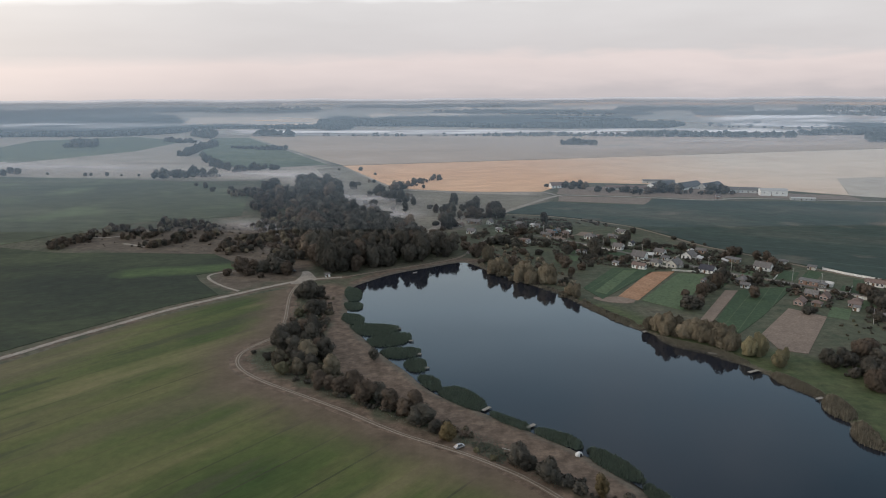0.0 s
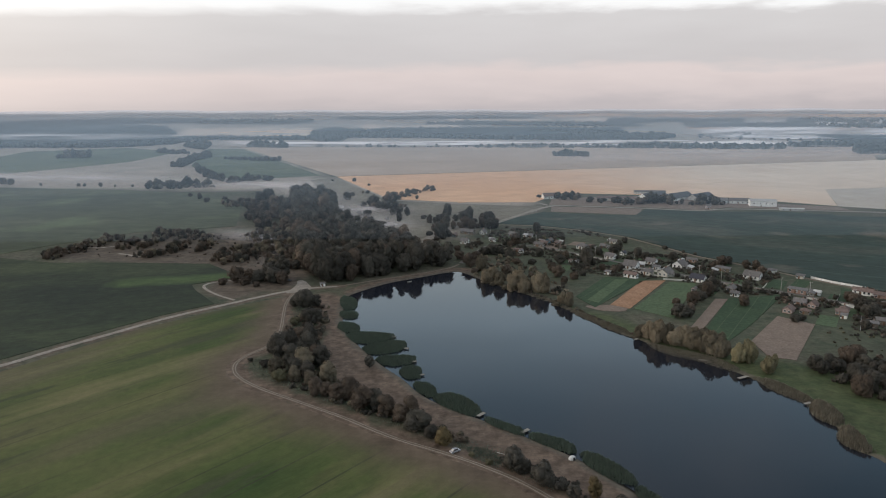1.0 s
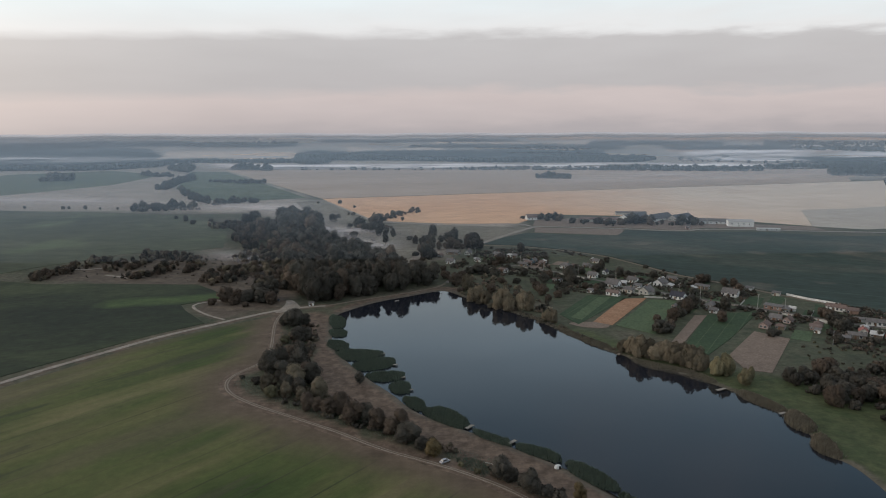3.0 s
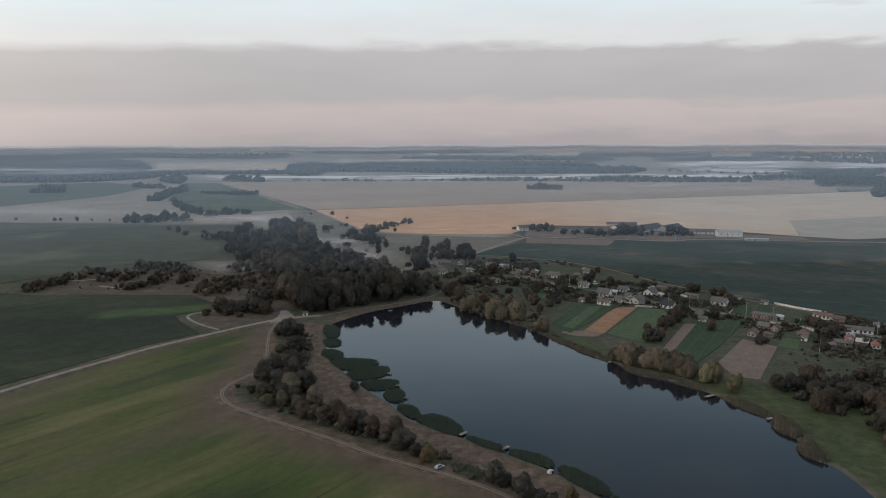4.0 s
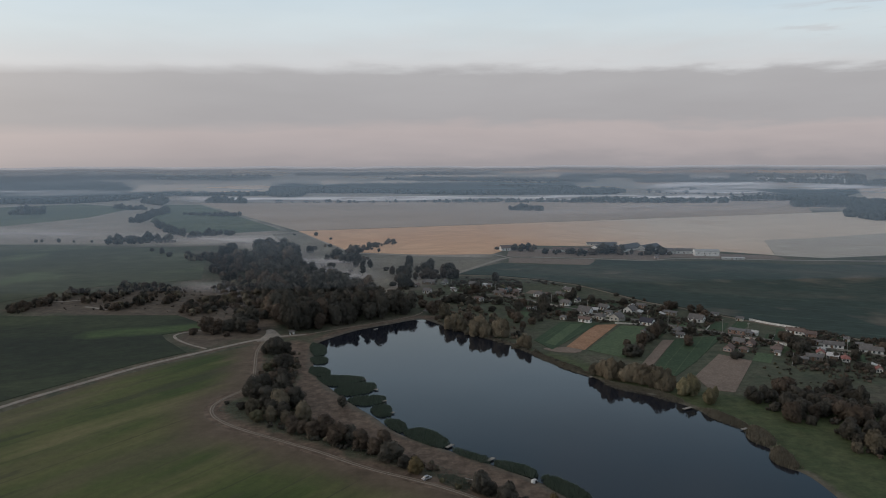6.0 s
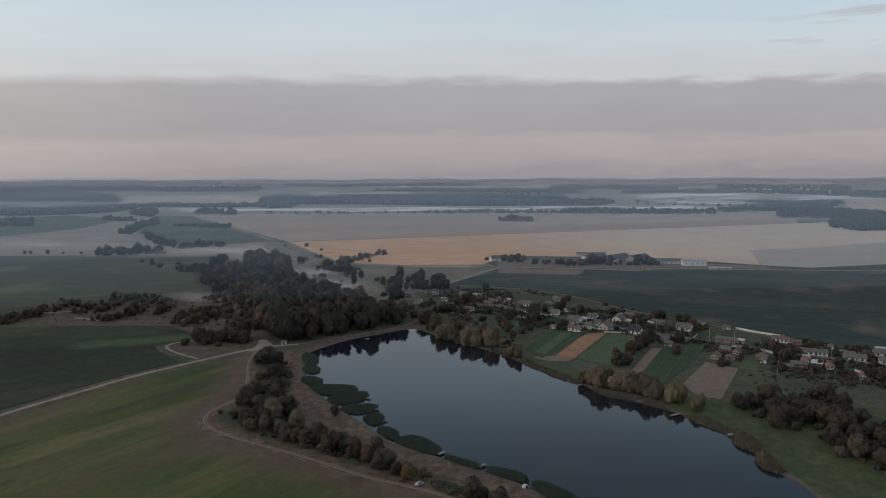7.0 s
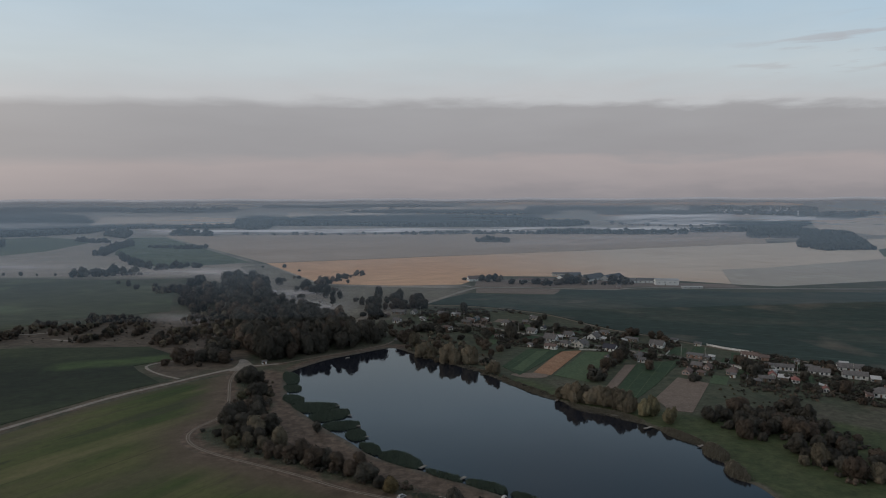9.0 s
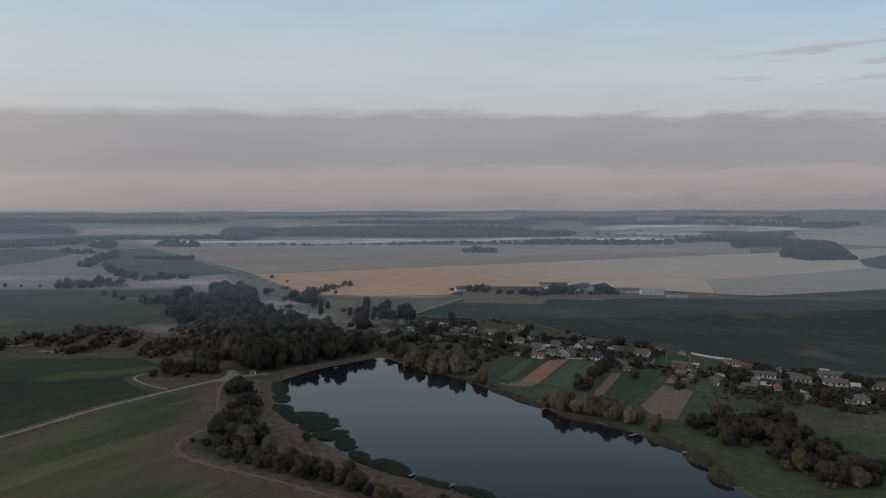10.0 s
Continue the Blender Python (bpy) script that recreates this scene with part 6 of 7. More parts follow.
for x, y, r, key, mat in (
        (205, 530, 1.9, "bush", "leaf_dark"), (211, 522, 1.8, "bush", "leaf_dark"), (198, 473, 1.7, "bush", "leaf_dark"), (208, 477, 3.4, "bush", "leaf_brown"), (216, 485, 3.9, "broad", "leaf_brown"), (223, 490, 3.5, "round", "leaf_dark"),
        (196, 452, 3.2, "bush", "leaf_dark"), (190, 449, 2.4, "bush", "leaf_dark"), (229, 476, 3.4, "broad", "leaf_brown"), (235, 474, 3.4, "round", "leaf_brown"), (233, 461, 3.4, "broad", "leaf_brown"), (228, 447, 2.5, "bush", "leaf_dark"),
        (148, 389, 3.0, "bush", "leaf_brown"), (141, 365, 4.8, "broad", "leaf_dark"), (147, 366, 3.2, "bush", "leaf_dark"), (140, 370, 2.9, "bush", "leaf_dark"), (157, 388, 3.7, "broad", "leaf_brown"), (164, 396, 3.8, "broad", "leaf_dark"),
        (172, 405, 4.3, "round", "leaf_brown"), (181, 418, 4.4, "broad", "leaf_dark"), (175, 418, 3.3, "bush", "leaf_dark"), (151, 376, 3.3, "bush", "leaf_brown"), (172, 453, 2.4, "bush", "leaf_dark"), (196, 416, 3.0, "bush", "leaf_dark"),
        (200, 413, 3.7, "broad", "leaf_dark"), (185, 385, 3.8, "broad", "leaf_brown"), (221, 455, 2.1, "bush", "leaf_dark"), (210, 411, 1.9, "bush", "leaf_dark"), (216, 401, 2.6, "bush", "leaf_dark"), (210, 396, 1.8, "bush", "leaf_dark"),
        (198, 355, 2.7, "bush", "leaf_dark"), (203, 357, 2.3, "bush", "leaf_dark"), (234, 391, 2.2, "bush", "leaf_brown"), (236, 386, 1.8, "bush", "leaf_dark"), (250, 392, 3.4, "broad", "leaf_brown"), (250, 387, 3.4, "broad", "leaf_brown"),
        (243, 372, 3.6, "broad", "leaf_dark"), (242, 363, 3.2, "broad", "leaf_dark"), (245, 397, 1.9, "bush", "leaf_dark"), (231, 356, 2.4, "bush", "leaf_dark"), (228, 343, 3.0, "bush", "leaf_dark"),
        (250, 377, 3.2, "broad", "leaf_dark"), (247, 365, 3.6, "broad", "leaf_dark"), (260, 378, 2.5, "bush", "leaf_brown"), (243, 337, 3.0, "bush", "leaf_dark"), (255, 349, 2.7, "bush", "leaf_dark"), (265, 346, 3.1, "broad", "leaf_dark"),
        (255, 329, 3.0, "bush", "leaf_dark"), (280, 369, 2.5, "bush", "leaf_dark"), (292, 358, 3.3, "broad", "leaf_brown"), (284, 344, 2.8, "bush", "leaf_dark"), (271, 326, 3.1, "bush", "leaf_dark"), (270, 319, 3.4, "broad", "leaf_brown"),
        (313, 354, 3.4, "broad", "leaf_dark"), (314, 348, 3.3, "broad", "leaf_dark"), (280, 313, 3.0, "bush", "leaf_dark"), (294, 311, 2.7, "bush", "leaf_dark"), (313, 336, 3.7, "broad", "leaf_dark"), (258, 326, 2.6, "bush", "leaf_dark"),
        (306, 378, 2.6, "bush", "leaf_dark"), (297, 379, 2.6, "bush", "leaf_brown"), (272, 385, 2.1, "bush", "leaf_dark"), (265, 299, 2.9, "bush", "leaf_brown"), (292, 304, 3.4, "bush", "leaf_dark")):
    tree(x, y, r, key, mat, "in a village garden", "village trees", 1.1)

STREET = [(30, 500), (44, 540), (60, 572), (90, 565), (118, 537), (148, 495), (173, 463), (197, 437), (221, 414), (240, 395), (262, 372), (300, 345), (360, 310)]
shrubs = []
for x, y, r in fill(VILLAGE, 3.0, 31, (0.6, 2.1), 0.2):
    clear = min([math.hypot(x - a, y - b) - c * 0.72 for a, b, c in HOUSES])
    inside = max(float(sd(p, np.array([x]), np.array([y]))[0]) for p in PLOTS_CLEAR)
    if clear > r * 0.5 and inside < -1 and float(line_distance(STREET, np.array([x]), np.array([y]))[0]) > 3.2 + r and noise.noise(Vector((x * 0.06, y * 0.06, 5))) > -0.3:
        shrubs.append((x, y, r))
wood("meadow_shrubs", fill([(186, 304), (196, 322), (212, 348), (232, 330), (240, 300), (204, 296)], 5.2, 44, (0.4, 1.3), 0.5), ("leaf_dark", "leaf_grey", "leaf_olive"), "scattered low shrubs in the rough garden meadow", SHRUBS)
wood("garden_shrubs", shrubs, ("leaf_dark", "leaf_brown", "leaf_dark", "leaf_dark"), "dark garden shrubs and hedges among the houses", SHRUBS)


# ---------------------------------------------------------------- poles, fence, small things
def utility_pole(x, y, turn):
    ob = empty("utility_pole", pose(x, y, height(x, y), 0, 0, turn), "tall pale utility pole with a cross arm and lamp", "utility pole", "street poles")
    part("pole", rod(bmesh.new(), (0, 0, -0.3), (0, 0, 8.5), 0.16, 0.11, 8), M["pole"], ob)
    part("cross_arm", box(bmesh.new(), 0, 0, 8.0, 1.8, 0.12, 0.12), M["planks"], ob)
    for s in (-0.8, 0, 0.8):
        part("insulator", rod(bmesh.new(), (s, 0, 8.06), (s, 0, 8.3), 0.06, 0.04, 6), M["lamp_glass"], ob, "pale glass insulator")
    part("lamp_arm", rod(bmesh.new(), (0, 0, 7.2), (0, -1.2, 7.5), 0.04, 0.03, 6), M["pole"], ob)
    lamp = part("lamp_head", box(bmesh.new(), 0, -1.4, 7.5, 0.25, 0.55, 0.14, 0.7), M["concrete"], ob)
    part("lamp_glass", box(bmesh.new(), 0, -1.4, 7.4, 0.2, 0.45, 0.05), M["lamp_glass"], lamp)


for x, y in ((206, 424), (223, 417), (234, 405), (250, 388), (96, 566), (112, 548), (31, 612), (62, 608), (92, 584), (133, 518), (154, 490), (186, 452), (197, 443), (275, 367), (300, 350)):
    utility_pole(x, y, -38)


def fence(points, label, panel="white_wall", high=1.4):
    ob = empty("fence", pose(points[0][0], points[0][1], height(*points[0])), label, "fence")
    o = Vector((*points[0], 0))
    for (ax, ay), (bx, by) in zip(points, points[1:]):
        n = max(1, round(math.hypot(bx - ax, by - ay) / 2.5))
        t = math.atan2(by - ay, bx - ax)
        for i in range(n):
            k0, k1 = i / n, (i + 1) / n
            p = Vector((ax + (bx - ax) * k0, ay + (by - ay) * k0, 0)) - o
            q = Vector((ax + (bx - ax) * k1, ay + (by - ay) * k1, 0)) - o
            part("post", box(bmesh.new(), p.x, p.y, high / 2 + 0.05, 0.18, 0.18, high + 0.5), M["concrete"], ob)
            bm = box(bmesh.new(), 0, 0, high / 2 + 0.1, (q - p).length - 0.2, 0.08, high)
            bmesh.ops.transform(bm, matrix=Matrix.Translation((p + q) / 2) @ Matrix.Rotation(t, 4, "Z"), verts=bm.verts)
            part("panel", bm, M[panel], ob)


fence([(258, 446), (265, 433), (277, 418)], "long whitewashed fence at the field's edge")
fence([(240, 380), (252, 372)], "whitewashed fence by the street")
fence_rng = random.Random(31)
for points in ([(160, 446), (176, 441)], [(140, 478), (160, 454)], [(176, 452), (196, 430)], [(206, 424), (222, 404)], [(228, 398), (246, 380)], [(120, 524), (138, 502)], [(150, 482), (168, 462)],
               [(186, 440), (198, 456)], [(210, 416), (222, 432)], [(240, 388), (252, 404)], [(96, 552), (116, 530)], [(166, 470), (180, 488)], [(254, 366), (270, 352)], [(268, 366), (292, 344)], [(222, 338), (238, 362)]):
    pale = fence_rng.random() < 0.3
    fence(points, "pale board fence between village gardens" if pale else "grey weathered board fence between village gardens", "planks" if not pale else "cream_wall", 1.1)


def car(x, y, turn, paint, label):
    ob = empty("car", pose(x, y, height(x, y) + 0.16, 0, 0, turn) @ Matrix.Diagonal((0.84, 0.9, 0.92, 1)), label, "car")
    bm = prism(bmesh.new(), [(-2.1, 0.35), (-2.15, 0.62), (-2.05, 0.85), (-1.3, 0.95), (1.2, 0.95), (2.05, 0.8), (2.15, 0.55), (2.1, 0.3)], -0.85, 0.85)
    bmesh.ops.bevel(bm, geom=list(bm.edges), offset=0.06, segments=1, affect="EDGES")
    body = part("body", bm, M[paint], ob)
    bm = bmesh.new()
    box(bm, -0.15, 0, 1.2, 2.5, 1.56, 0.52, 0.76)
    part("cabin_glass", bm, M["pane"], ob, "dark car windows")
    part("roof", box(bmesh.new(), -0.15, 0, 1.47, 1.9, 1.2, 0.06, 0.92), M[paint], ob)
    for sx in (-1.35, 1.35):
        for sy in (-0.8, 0.8):
            wheel = part("wheel", rod(bmesh.new(), (sx, sy - 0.1, 0.32), (sx, sy + 0.1, 0.32), 0.32, 0.32, 14), M["tyre"], ob, "black tyre")
            part("rim", rod(bmesh.new(), (sx, sy - 0.11, 0.32), (sx, sy + 0.11, 0.32), 0.19, 0.19, 10), M["rim"], wheel, "metal rim")
    for sy in (-0.6, 0.6):
        part("headlight", box(bmesh.new(), 2.1, sy, 0.66, 0.1, 0.34, 0.16, 0.8), M["lamp_glass"], ob)


car(13.6, 222.6, 35, "car_white", "silver-grey car parked beside the dirt track")
car(-85, 452, 20, "car_dark", "dark car parked on the dirt lot")


def tent(x, y, turn):
    ob = empty("tent", pose(x, y, height(x, y), 0, 0, turn), "pale dome tent pitched on the bare bank", "tent")
    v, f = ico(3)
    keep = v.copy() * (1.3, 1.1, 1.2)
    keep[:, 2] = np.maximum(keep[:, 2], 0.0)
    piece("canopy", mesh_of("canopy", keep, f, M["tent"]), ob)
    # the shade inside the doorway is a solid black prism
    bm = prism(bmesh.new(), [(-0.5, 0.02), (0.5, 0.02), (0.32, 0.85), (0, 1.0), (-0.32, 0.85)], -1.16, -0.8)
    part("doorway", bm, M["tyre"], ob, "dark tent doorway")
    for a in (0.8, 2.3):
        bm = bmesh.new()
        p = [Vector((1.33 * math.cos(t) * math.cos(a), 1.13 * math.cos(t) * math.sin(a), 1.23 * math.sin(t))) for t in np.linspace(0, math.pi, 9)]
        for q, r in zip(p, p[1:]):
            rod(bm, q, r, 0.03, 0.03, 5)
        part("tent_pole", bm, M["pole"], ob)


tent(51.0, 217.2, 30)


def jetty(x, y, turn, n, label="small grey plank jetty on posts at the water"):
    ob = empty("jetty", pose(x, y, WATER, 0, 0, turn), label, "jetty", "jetties")
    for i in range(n):
        part("plank", box(bmesh.new(), 0.3 + i * 0.34, 0, 0.62 + 0.01 * (i % 2), 0.3, 1.5, 0.05), M["planks"], ob)
    for i in range(0, n + 1, max(2, n // 3)):
        for s in (-0.65, 0.65):
            part("post", rod(bmesh.new(), (0.2 + i * 0.34, s, -1.2), (0.2 + i * 0.34, s, 0.85), 0.07, 0.06, 6), M["bark"], ob)
    for s in (-0.6, 0.6):
        part("beam", box(bmesh.new(), n * 0.17 + 0.2, s, 0.54, n * 0.34, 0.1, 0.1), M["planks"], ob)


for x, y, t, n in ((23, 249, 45, 12), (37, 235.5, 40, 12), (139, 283, 205, 16), (151, 256.5, 200, 10), (108, 332, 220, 8), (-12.5, 339, 10, 6), (-6, 322, 0, 6), (-2, 305, 0, 6), (1.5, 289, 20, 6)):
    jetty(x, y, t, n)


def rowboat(x, y, turn, label):
    ob = empty("rowboat", pose(x, y, WATER + 0.12, 0, 0, turn), label, "boat")
    bm = bmesh.new()
    rings = []
    for u in np.linspace(-1, 1, 9):
        w = 0.65 * (1 - abs(u) ** 2.6) + 0.05
        rings.append([bm.verts.new((u * 1.9, s * w * k, z + 0.12 * u * u)) for s, k, z in ((-1, 1, 0.35), (-1, 0.7, -0.1), (1, 0.7, -0.1), (1, 1, 0.35), (1, 0.86, 0.35), (1, 0.6, 0.0), (-1, 0.6, 0.0), (-1, 0.86, 0.35))])
    for a, b in zip(rings, rings[1:]):
        for i in range(8):
            bm.faces.new((a[i], a[(i + 1) % 8], b[(i + 1) % 8], b[i]))
    bm.faces.new(rings[0][::-1]), bm.faces.new(rings[-1])
    part("hull", bm, M["planks"], ob)
    for u in (-0.7, 0.5):
        part("bench", box(bmesh.new(), u, 0, 0.25, 0.25, 1.0, 0.04), M["planks"], ob)


rowboat(128, 302.5, 150, "grey wooden rowboat moored by the bank")
rowboat(-6, 449, 40, "pale wooden rowboat by the dam")
# old poles lying on the bank
for x, y, t, L in ((31, 240, 15, 4.2), (29, 221, -30, 4.0), (33, 238, -20, 3.0)):
    ob = empty("log", pose(x, y, height(x, y) + 0.14, 0, 0, t), "pale weathered log lying on the bank", "log")
    part("trunk", rod(bmesh.new(), (-L / 2, 0, 0), (L / 2, 0, 0), 0.16, 0.11, 8), M["pole"], ob)


# ---------------------------------------------------------------- reeds
def reed_bed(poly, seed, mat, tall, density, label, grow=0.0):
    rng = np.random.RandomState(seed)
    xs, ys = [p[0] for p in poly], [p[1] for p in poly]
    area = (max(xs) - min(xs)) * (max(ys) - min(ys))
    n = int(area * density)
    x, y = rng.uniform(min(xs) - grow, max(xs) + grow, n), rng.uniform(min(ys) - grow, max(ys) + grow, n)
    d = sd(poly, x, y) + grow + rng.normal(0, 0.35, n)
    x, y, d = x[d > 0], y[d > 0], d[d > 0]
    n = len(x)
    z = np.maximum(terrain(x, y), WATER - 0.2)
    V, F = [], []
    for k in range(3):
        a = rng.uniform(0, 6.28, n)
        h = tall * rng.uniform(0.65, 1.1, n) * np.clip(0.6 + d * 0.25, 0.6, 1)
        w = rng.uniform(0.04, 0.085, n) * tall
        lx, ly = rng.normal(0, 0.16, n), rng.normal(0, 0.16, n)
        V.append(np.stack([np.stack([x - np.cos(a) * w, y - np.sin(a) * w, z], -1), np.stack([x + np.cos(a) * w, y + np.sin(a) * w, z], -1), np.stack([x + lx, y + ly, z + h], -1)], 1).reshape(-1, 3))
        F.append(np.arange(n * 3).reshape(n, 3) + k * n * 3)
    ob = new("reed_bed", mesh_of("reed_bed", np.concatenate(V), np.concatenate(F), M[mat]))
    return tagged(ob, label, "reeds", "reed beds", "stuff")


for i, poly in enumerate((
        [(-46, 413), (-38, 411), (-35, 390), (-42, 387)], [(-43, 383), (-34, 383), (-33, 371), (-40, 371)], [(-41, 364), (-31, 360), (-30, 347), (-39, 349)],
        [(-37, 348), (-13, 344), (-11, 338), (-28, 328)], [(-26, 327), (-7, 335), (-5, 321), (-21, 314)], [(-19, 312), (-1, 313), (-1, 304), (-13, 300)],
        [(-8, 297), (1, 302), (3, 287), (-4, 285)], [(-2, 283), (7, 280), (9, 267), (3, 268)], [(6, 269), (17, 271), (26, 254), (21, 248), (10, 259)],
        [(25, 250), (32, 244), (39, 238), (37, 233), (27, 242)], [(41, 237), (54, 228), (53, 220), (46, 225), (39, 232)],
        [(55, 223), (61, 219), (67, 209), (68, 201), (61, 204), (54, 215)], [(67, 203), (72, 194), (80, 176), (86, 150), (80, 148), (72, 178), (65, 193)])):
    reed_bed(soften(poly, 1), i, "reed", 1.9, 12.0, "dense green reeds standing in the pond's edge", 0.9 if i < 6 else 0.25)
for i, poly in enumerate((
        [(153, 258), (147.5, 252), (145.5, 246), (147, 240), (150, 237), (154, 240), (156, 248), (156, 255)], [(150, 236), (145.5, 231), (143, 225), (145.5, 219.5), (149, 217), (151, 222), (153, 230), (153, 236)], [(109, 329), (120, 318), (135, 306), (141, 288), (133, 290), (126, 302), (112, 312)],
        [(146, 282), (154, 260), (150, 255), (144, 264), (140, 276)], [(88, 384), (98, 362), (108, 345), (104, 338), (94, 354), (84, 380)])):
    reed_bed(soften(poly, 2), 40 + i, "reed_dry", 2.3 if i < 2 else 1.5 if i == 3 else 0.9, 11.0, "grey-brown dry reeds on the far bank")
belt = along([(36, 466), (47, 443), (56, 429), (66, 415), (77, 402), (82, 386), (89, 374), (95, 356), (101, 341), (110, 329), (112, 320), (117, 311), (129, 304), (134, 293), (140, 282), (144, 270), (151, 257)], 9.0)
belt_rng = random.Random(23)
for (x, y, dx, dy), (x2, y2, ex, ey) in zip(belt, belt[1:]):
    if belt_rng.random() < 0.3:
        continue
    a, b = belt_rng.uniform(0.2, 1.4), belt_rng.uniform(1.2, 3.2)
    reed_bed([(x + dy * a, y - dx * a), (x2 + ey * a, y2 - ex * a), (x2 - ey * b, y2 + ex * b), (x - dy * b, y + dx * b)], 200 + int(x), "reed_dry", belt_rng.uniform(0.5, 1.0), 5.0, "ragged belt of dry reeds along the waterline")
tuft_rng = random.Random(17)
for x, y, _, _ in along([(70, 412), (79, 396), (84, 384), (92, 370), (98, 352), (104, 341), (110, 332)], 5.5):
    a, w = tuft_rng.uniform(0, 3), tuft_rng.uniform(1.0, 2.2)
    c = (x + tuft_rng.uniform(-1.5, 1.0), y + tuft_rng.uniform(-1.5, 1.0))
    reed_bed([(c[0] + w * 1.4 * math.cos(a + t) , c[1] + w * math.sin(a + t)) for t in np.linspace(0, 5.5, 8)], 70 + int(x), "reed_dry", 1.3, 12.0, "round tuft of dry reeds at the waterline")
# low growth along the track and under the trees
reed_bed([(17, 226), (24, 226), (31, 216), (26, 212), (19, 219)], 66, "reed", 0.8, 9.0, "patch of green weeds beside the track")
for i, poly in enumerate(([(-77, 300), (-66, 288), (-45, 271), (-25, 256), (0, 236), (24, 219), (40, 198), (46, 202), (30, 224), (8, 242), (-20, 262), (-44, 284), (-62, 306), (-74, 312)],
                          [(-71, 330), (-62, 330), (-56, 370), (-66, 412), (-73, 408), (-69, 370)])):
    reed_bed(poly, 60 + i, "reed", 0.7, 1.6, "rough green weeds beside the dirt track")

# ---------------------------------------------------------------- far woods
LUMPS = []
lump_rng = np.random.RandomState(3)
for i in range(9):
    v = ICO1[0] * lump_rng.uniform(0.6, 1.2, (len(ICO1[0]), 1)) * (lump_rng.uniform(0.8, 1.3), lump_rng.uniform(0.8, 1.3), lump_rng.uniform(0.7, 1.2))
    v[:, 2] = np.maximum(v[:, 2] + 0.6, -0.05)
    LUMPS.append((v, ICO1[1]))


def ring(r0, r1, a0, a1, wobble=40):
    """A patch between two distances and two bearings, with an uneven edge."""
    n = 10
    out = [((r0 + wobble * math.sin(a * 1.7)) * math.sin(radians(a)), (r0 + wobble * math.sin(a * 1.7)) * math.cos(radians(a))) for a in np.linspace(a0, a1, n)]
    return out + [((r1 + wobble * math.sin(a * 2.3)) * math.sin(radians(a)), (r1 + wobble * math.sin(a * 2.3)) * math.cos(radians(a))) for a in np.linspace(a1, a0, n)]


def far_wood(poly, spacing, r, seed, label, gap=0.0):
    spots = fill(poly, spacing, seed, r, gap)
    if spots:
        wood("far_wood", spots, ("far_wood",), label, LUMPS)


far_wood([(-2400, 2150), (-1176, 2120), (-1011, 2099), (-906, 2146), (-1039, 2677), (-1080, 3060), (-1160, 3200), (-1778, 3260), (-2700, 3300)], 19, (9, 13), 22, "dark forest beyond the misty fields")
far_wood([(-906, 2160), (-819, 2269), (-852, 2600), (-591, 2590), (-398, 2581), (-422, 2720), (-672, 2740), (-851, 2780), (-1039, 2640)], 17, (6, 11), 23, "belt of trees before a stubble field", 0.12)
far_wood(ring(3380, 3640, -36, -20, 60), 18, (8, 12), 24, "distant forest on the rise")
far_wood(ring(3780, 3960, -36, -9, 50), 17, (7, 10), 53, "distant forest on the rise")
far_wood([(-509, 3200), (-419, 2584), (-334, 2352), (-287, 2386), (-305, 2780), (-20, 2740), (275, 2528), (614, 2429), (828, 2445), (990, 2685), (1017, 2860), (504, 3000), (3, 3120), (-263, 3256), (-440, 3440)], 18, (8, 12), 21, "broad dark forest across the plain")
far_wood([(-274, 3300), (59, 3270), (539, 3160), (909, 3120), (943, 3260), (576, 3380), (62, 3420), (-200, 3400)], 22, (9, 12), 25, "forest band behind the broad wood", 0.1)
far_wood([(-26, 3644), (390, 3600), (866, 3470), (1083, 3376), (1059, 3560), (622, 3700), (190, 3746)], 24, (9, 13), 26, "distant forest on the rise")
far_wood(ring(3980, 4110, -7, 9, 25), 18, (6, 9), 28, "hazy forest near the horizon")
far_wood(ring(3780, 3940, 15, 25, 40), 17, (6, 9), 47, "distant forest on the rise")
far_wood(ring(3760, 3960, 28, 37, 40), 17, (6, 9), 52, "distant forest on the rise")
far_wood([(1254, 3290), (1912, 2958), (2043, 2711), (2169, 2646), (2400, 2775), (2009, 3111), (1570, 3353), (1303, 3420)], 22, (8, 12), 48, "forest beyond the misty valley")
far_wood([(976, 1346), (1200, 1640), (1443, 1951), (1440, 1780), (1270, 1520), (1130, 1340), (1079, 1239), (956, 1233)], 14, (6, 10), 30, "dark wood beside the stubble")
far_wood([(1056, 1657), (1197, 1626), (1389, 1890), (1465, 2067), (1856, 2487), (1500, 2600), (1420, 2300), (1333, 2099)], 15, (6, 11), 31, "dark wood beyond the stubble")
far_wood([(560, 1960), (977, 1850), (1036, 1947), (917, 2028), (595, 2073)], 15, (5, 10), 32, "tree belt at the stubble's end", 0.25)
far_wood([(1044, 1946), (1266, 1980), (1349, 2111), (1110, 2071)], 15, (6, 10), 33, "wood at the misty field's end", 0.1)
far_wood([(102, 2025), (340, 1990), (560, 1955), (595, 2060), (354, 2080), (105, 2050)], 13, (2.5, 8), 34, "tree line along the stubble", 0.45)
far_wood([(-340, 2070), (-60, 2045), (100, 2040), (100, 2070), (-60, 2075), (-340, 2100)], 13, (2, 7), 35, "thin tree line along the stubble", 0.66)
far_wood([(1200, 2250), (1450, 2400), (1350, 2900), (1100, 2800), (1080, 2500)], 55, (4, 9), 45, "scattered trees in the misty valley", 0.45)
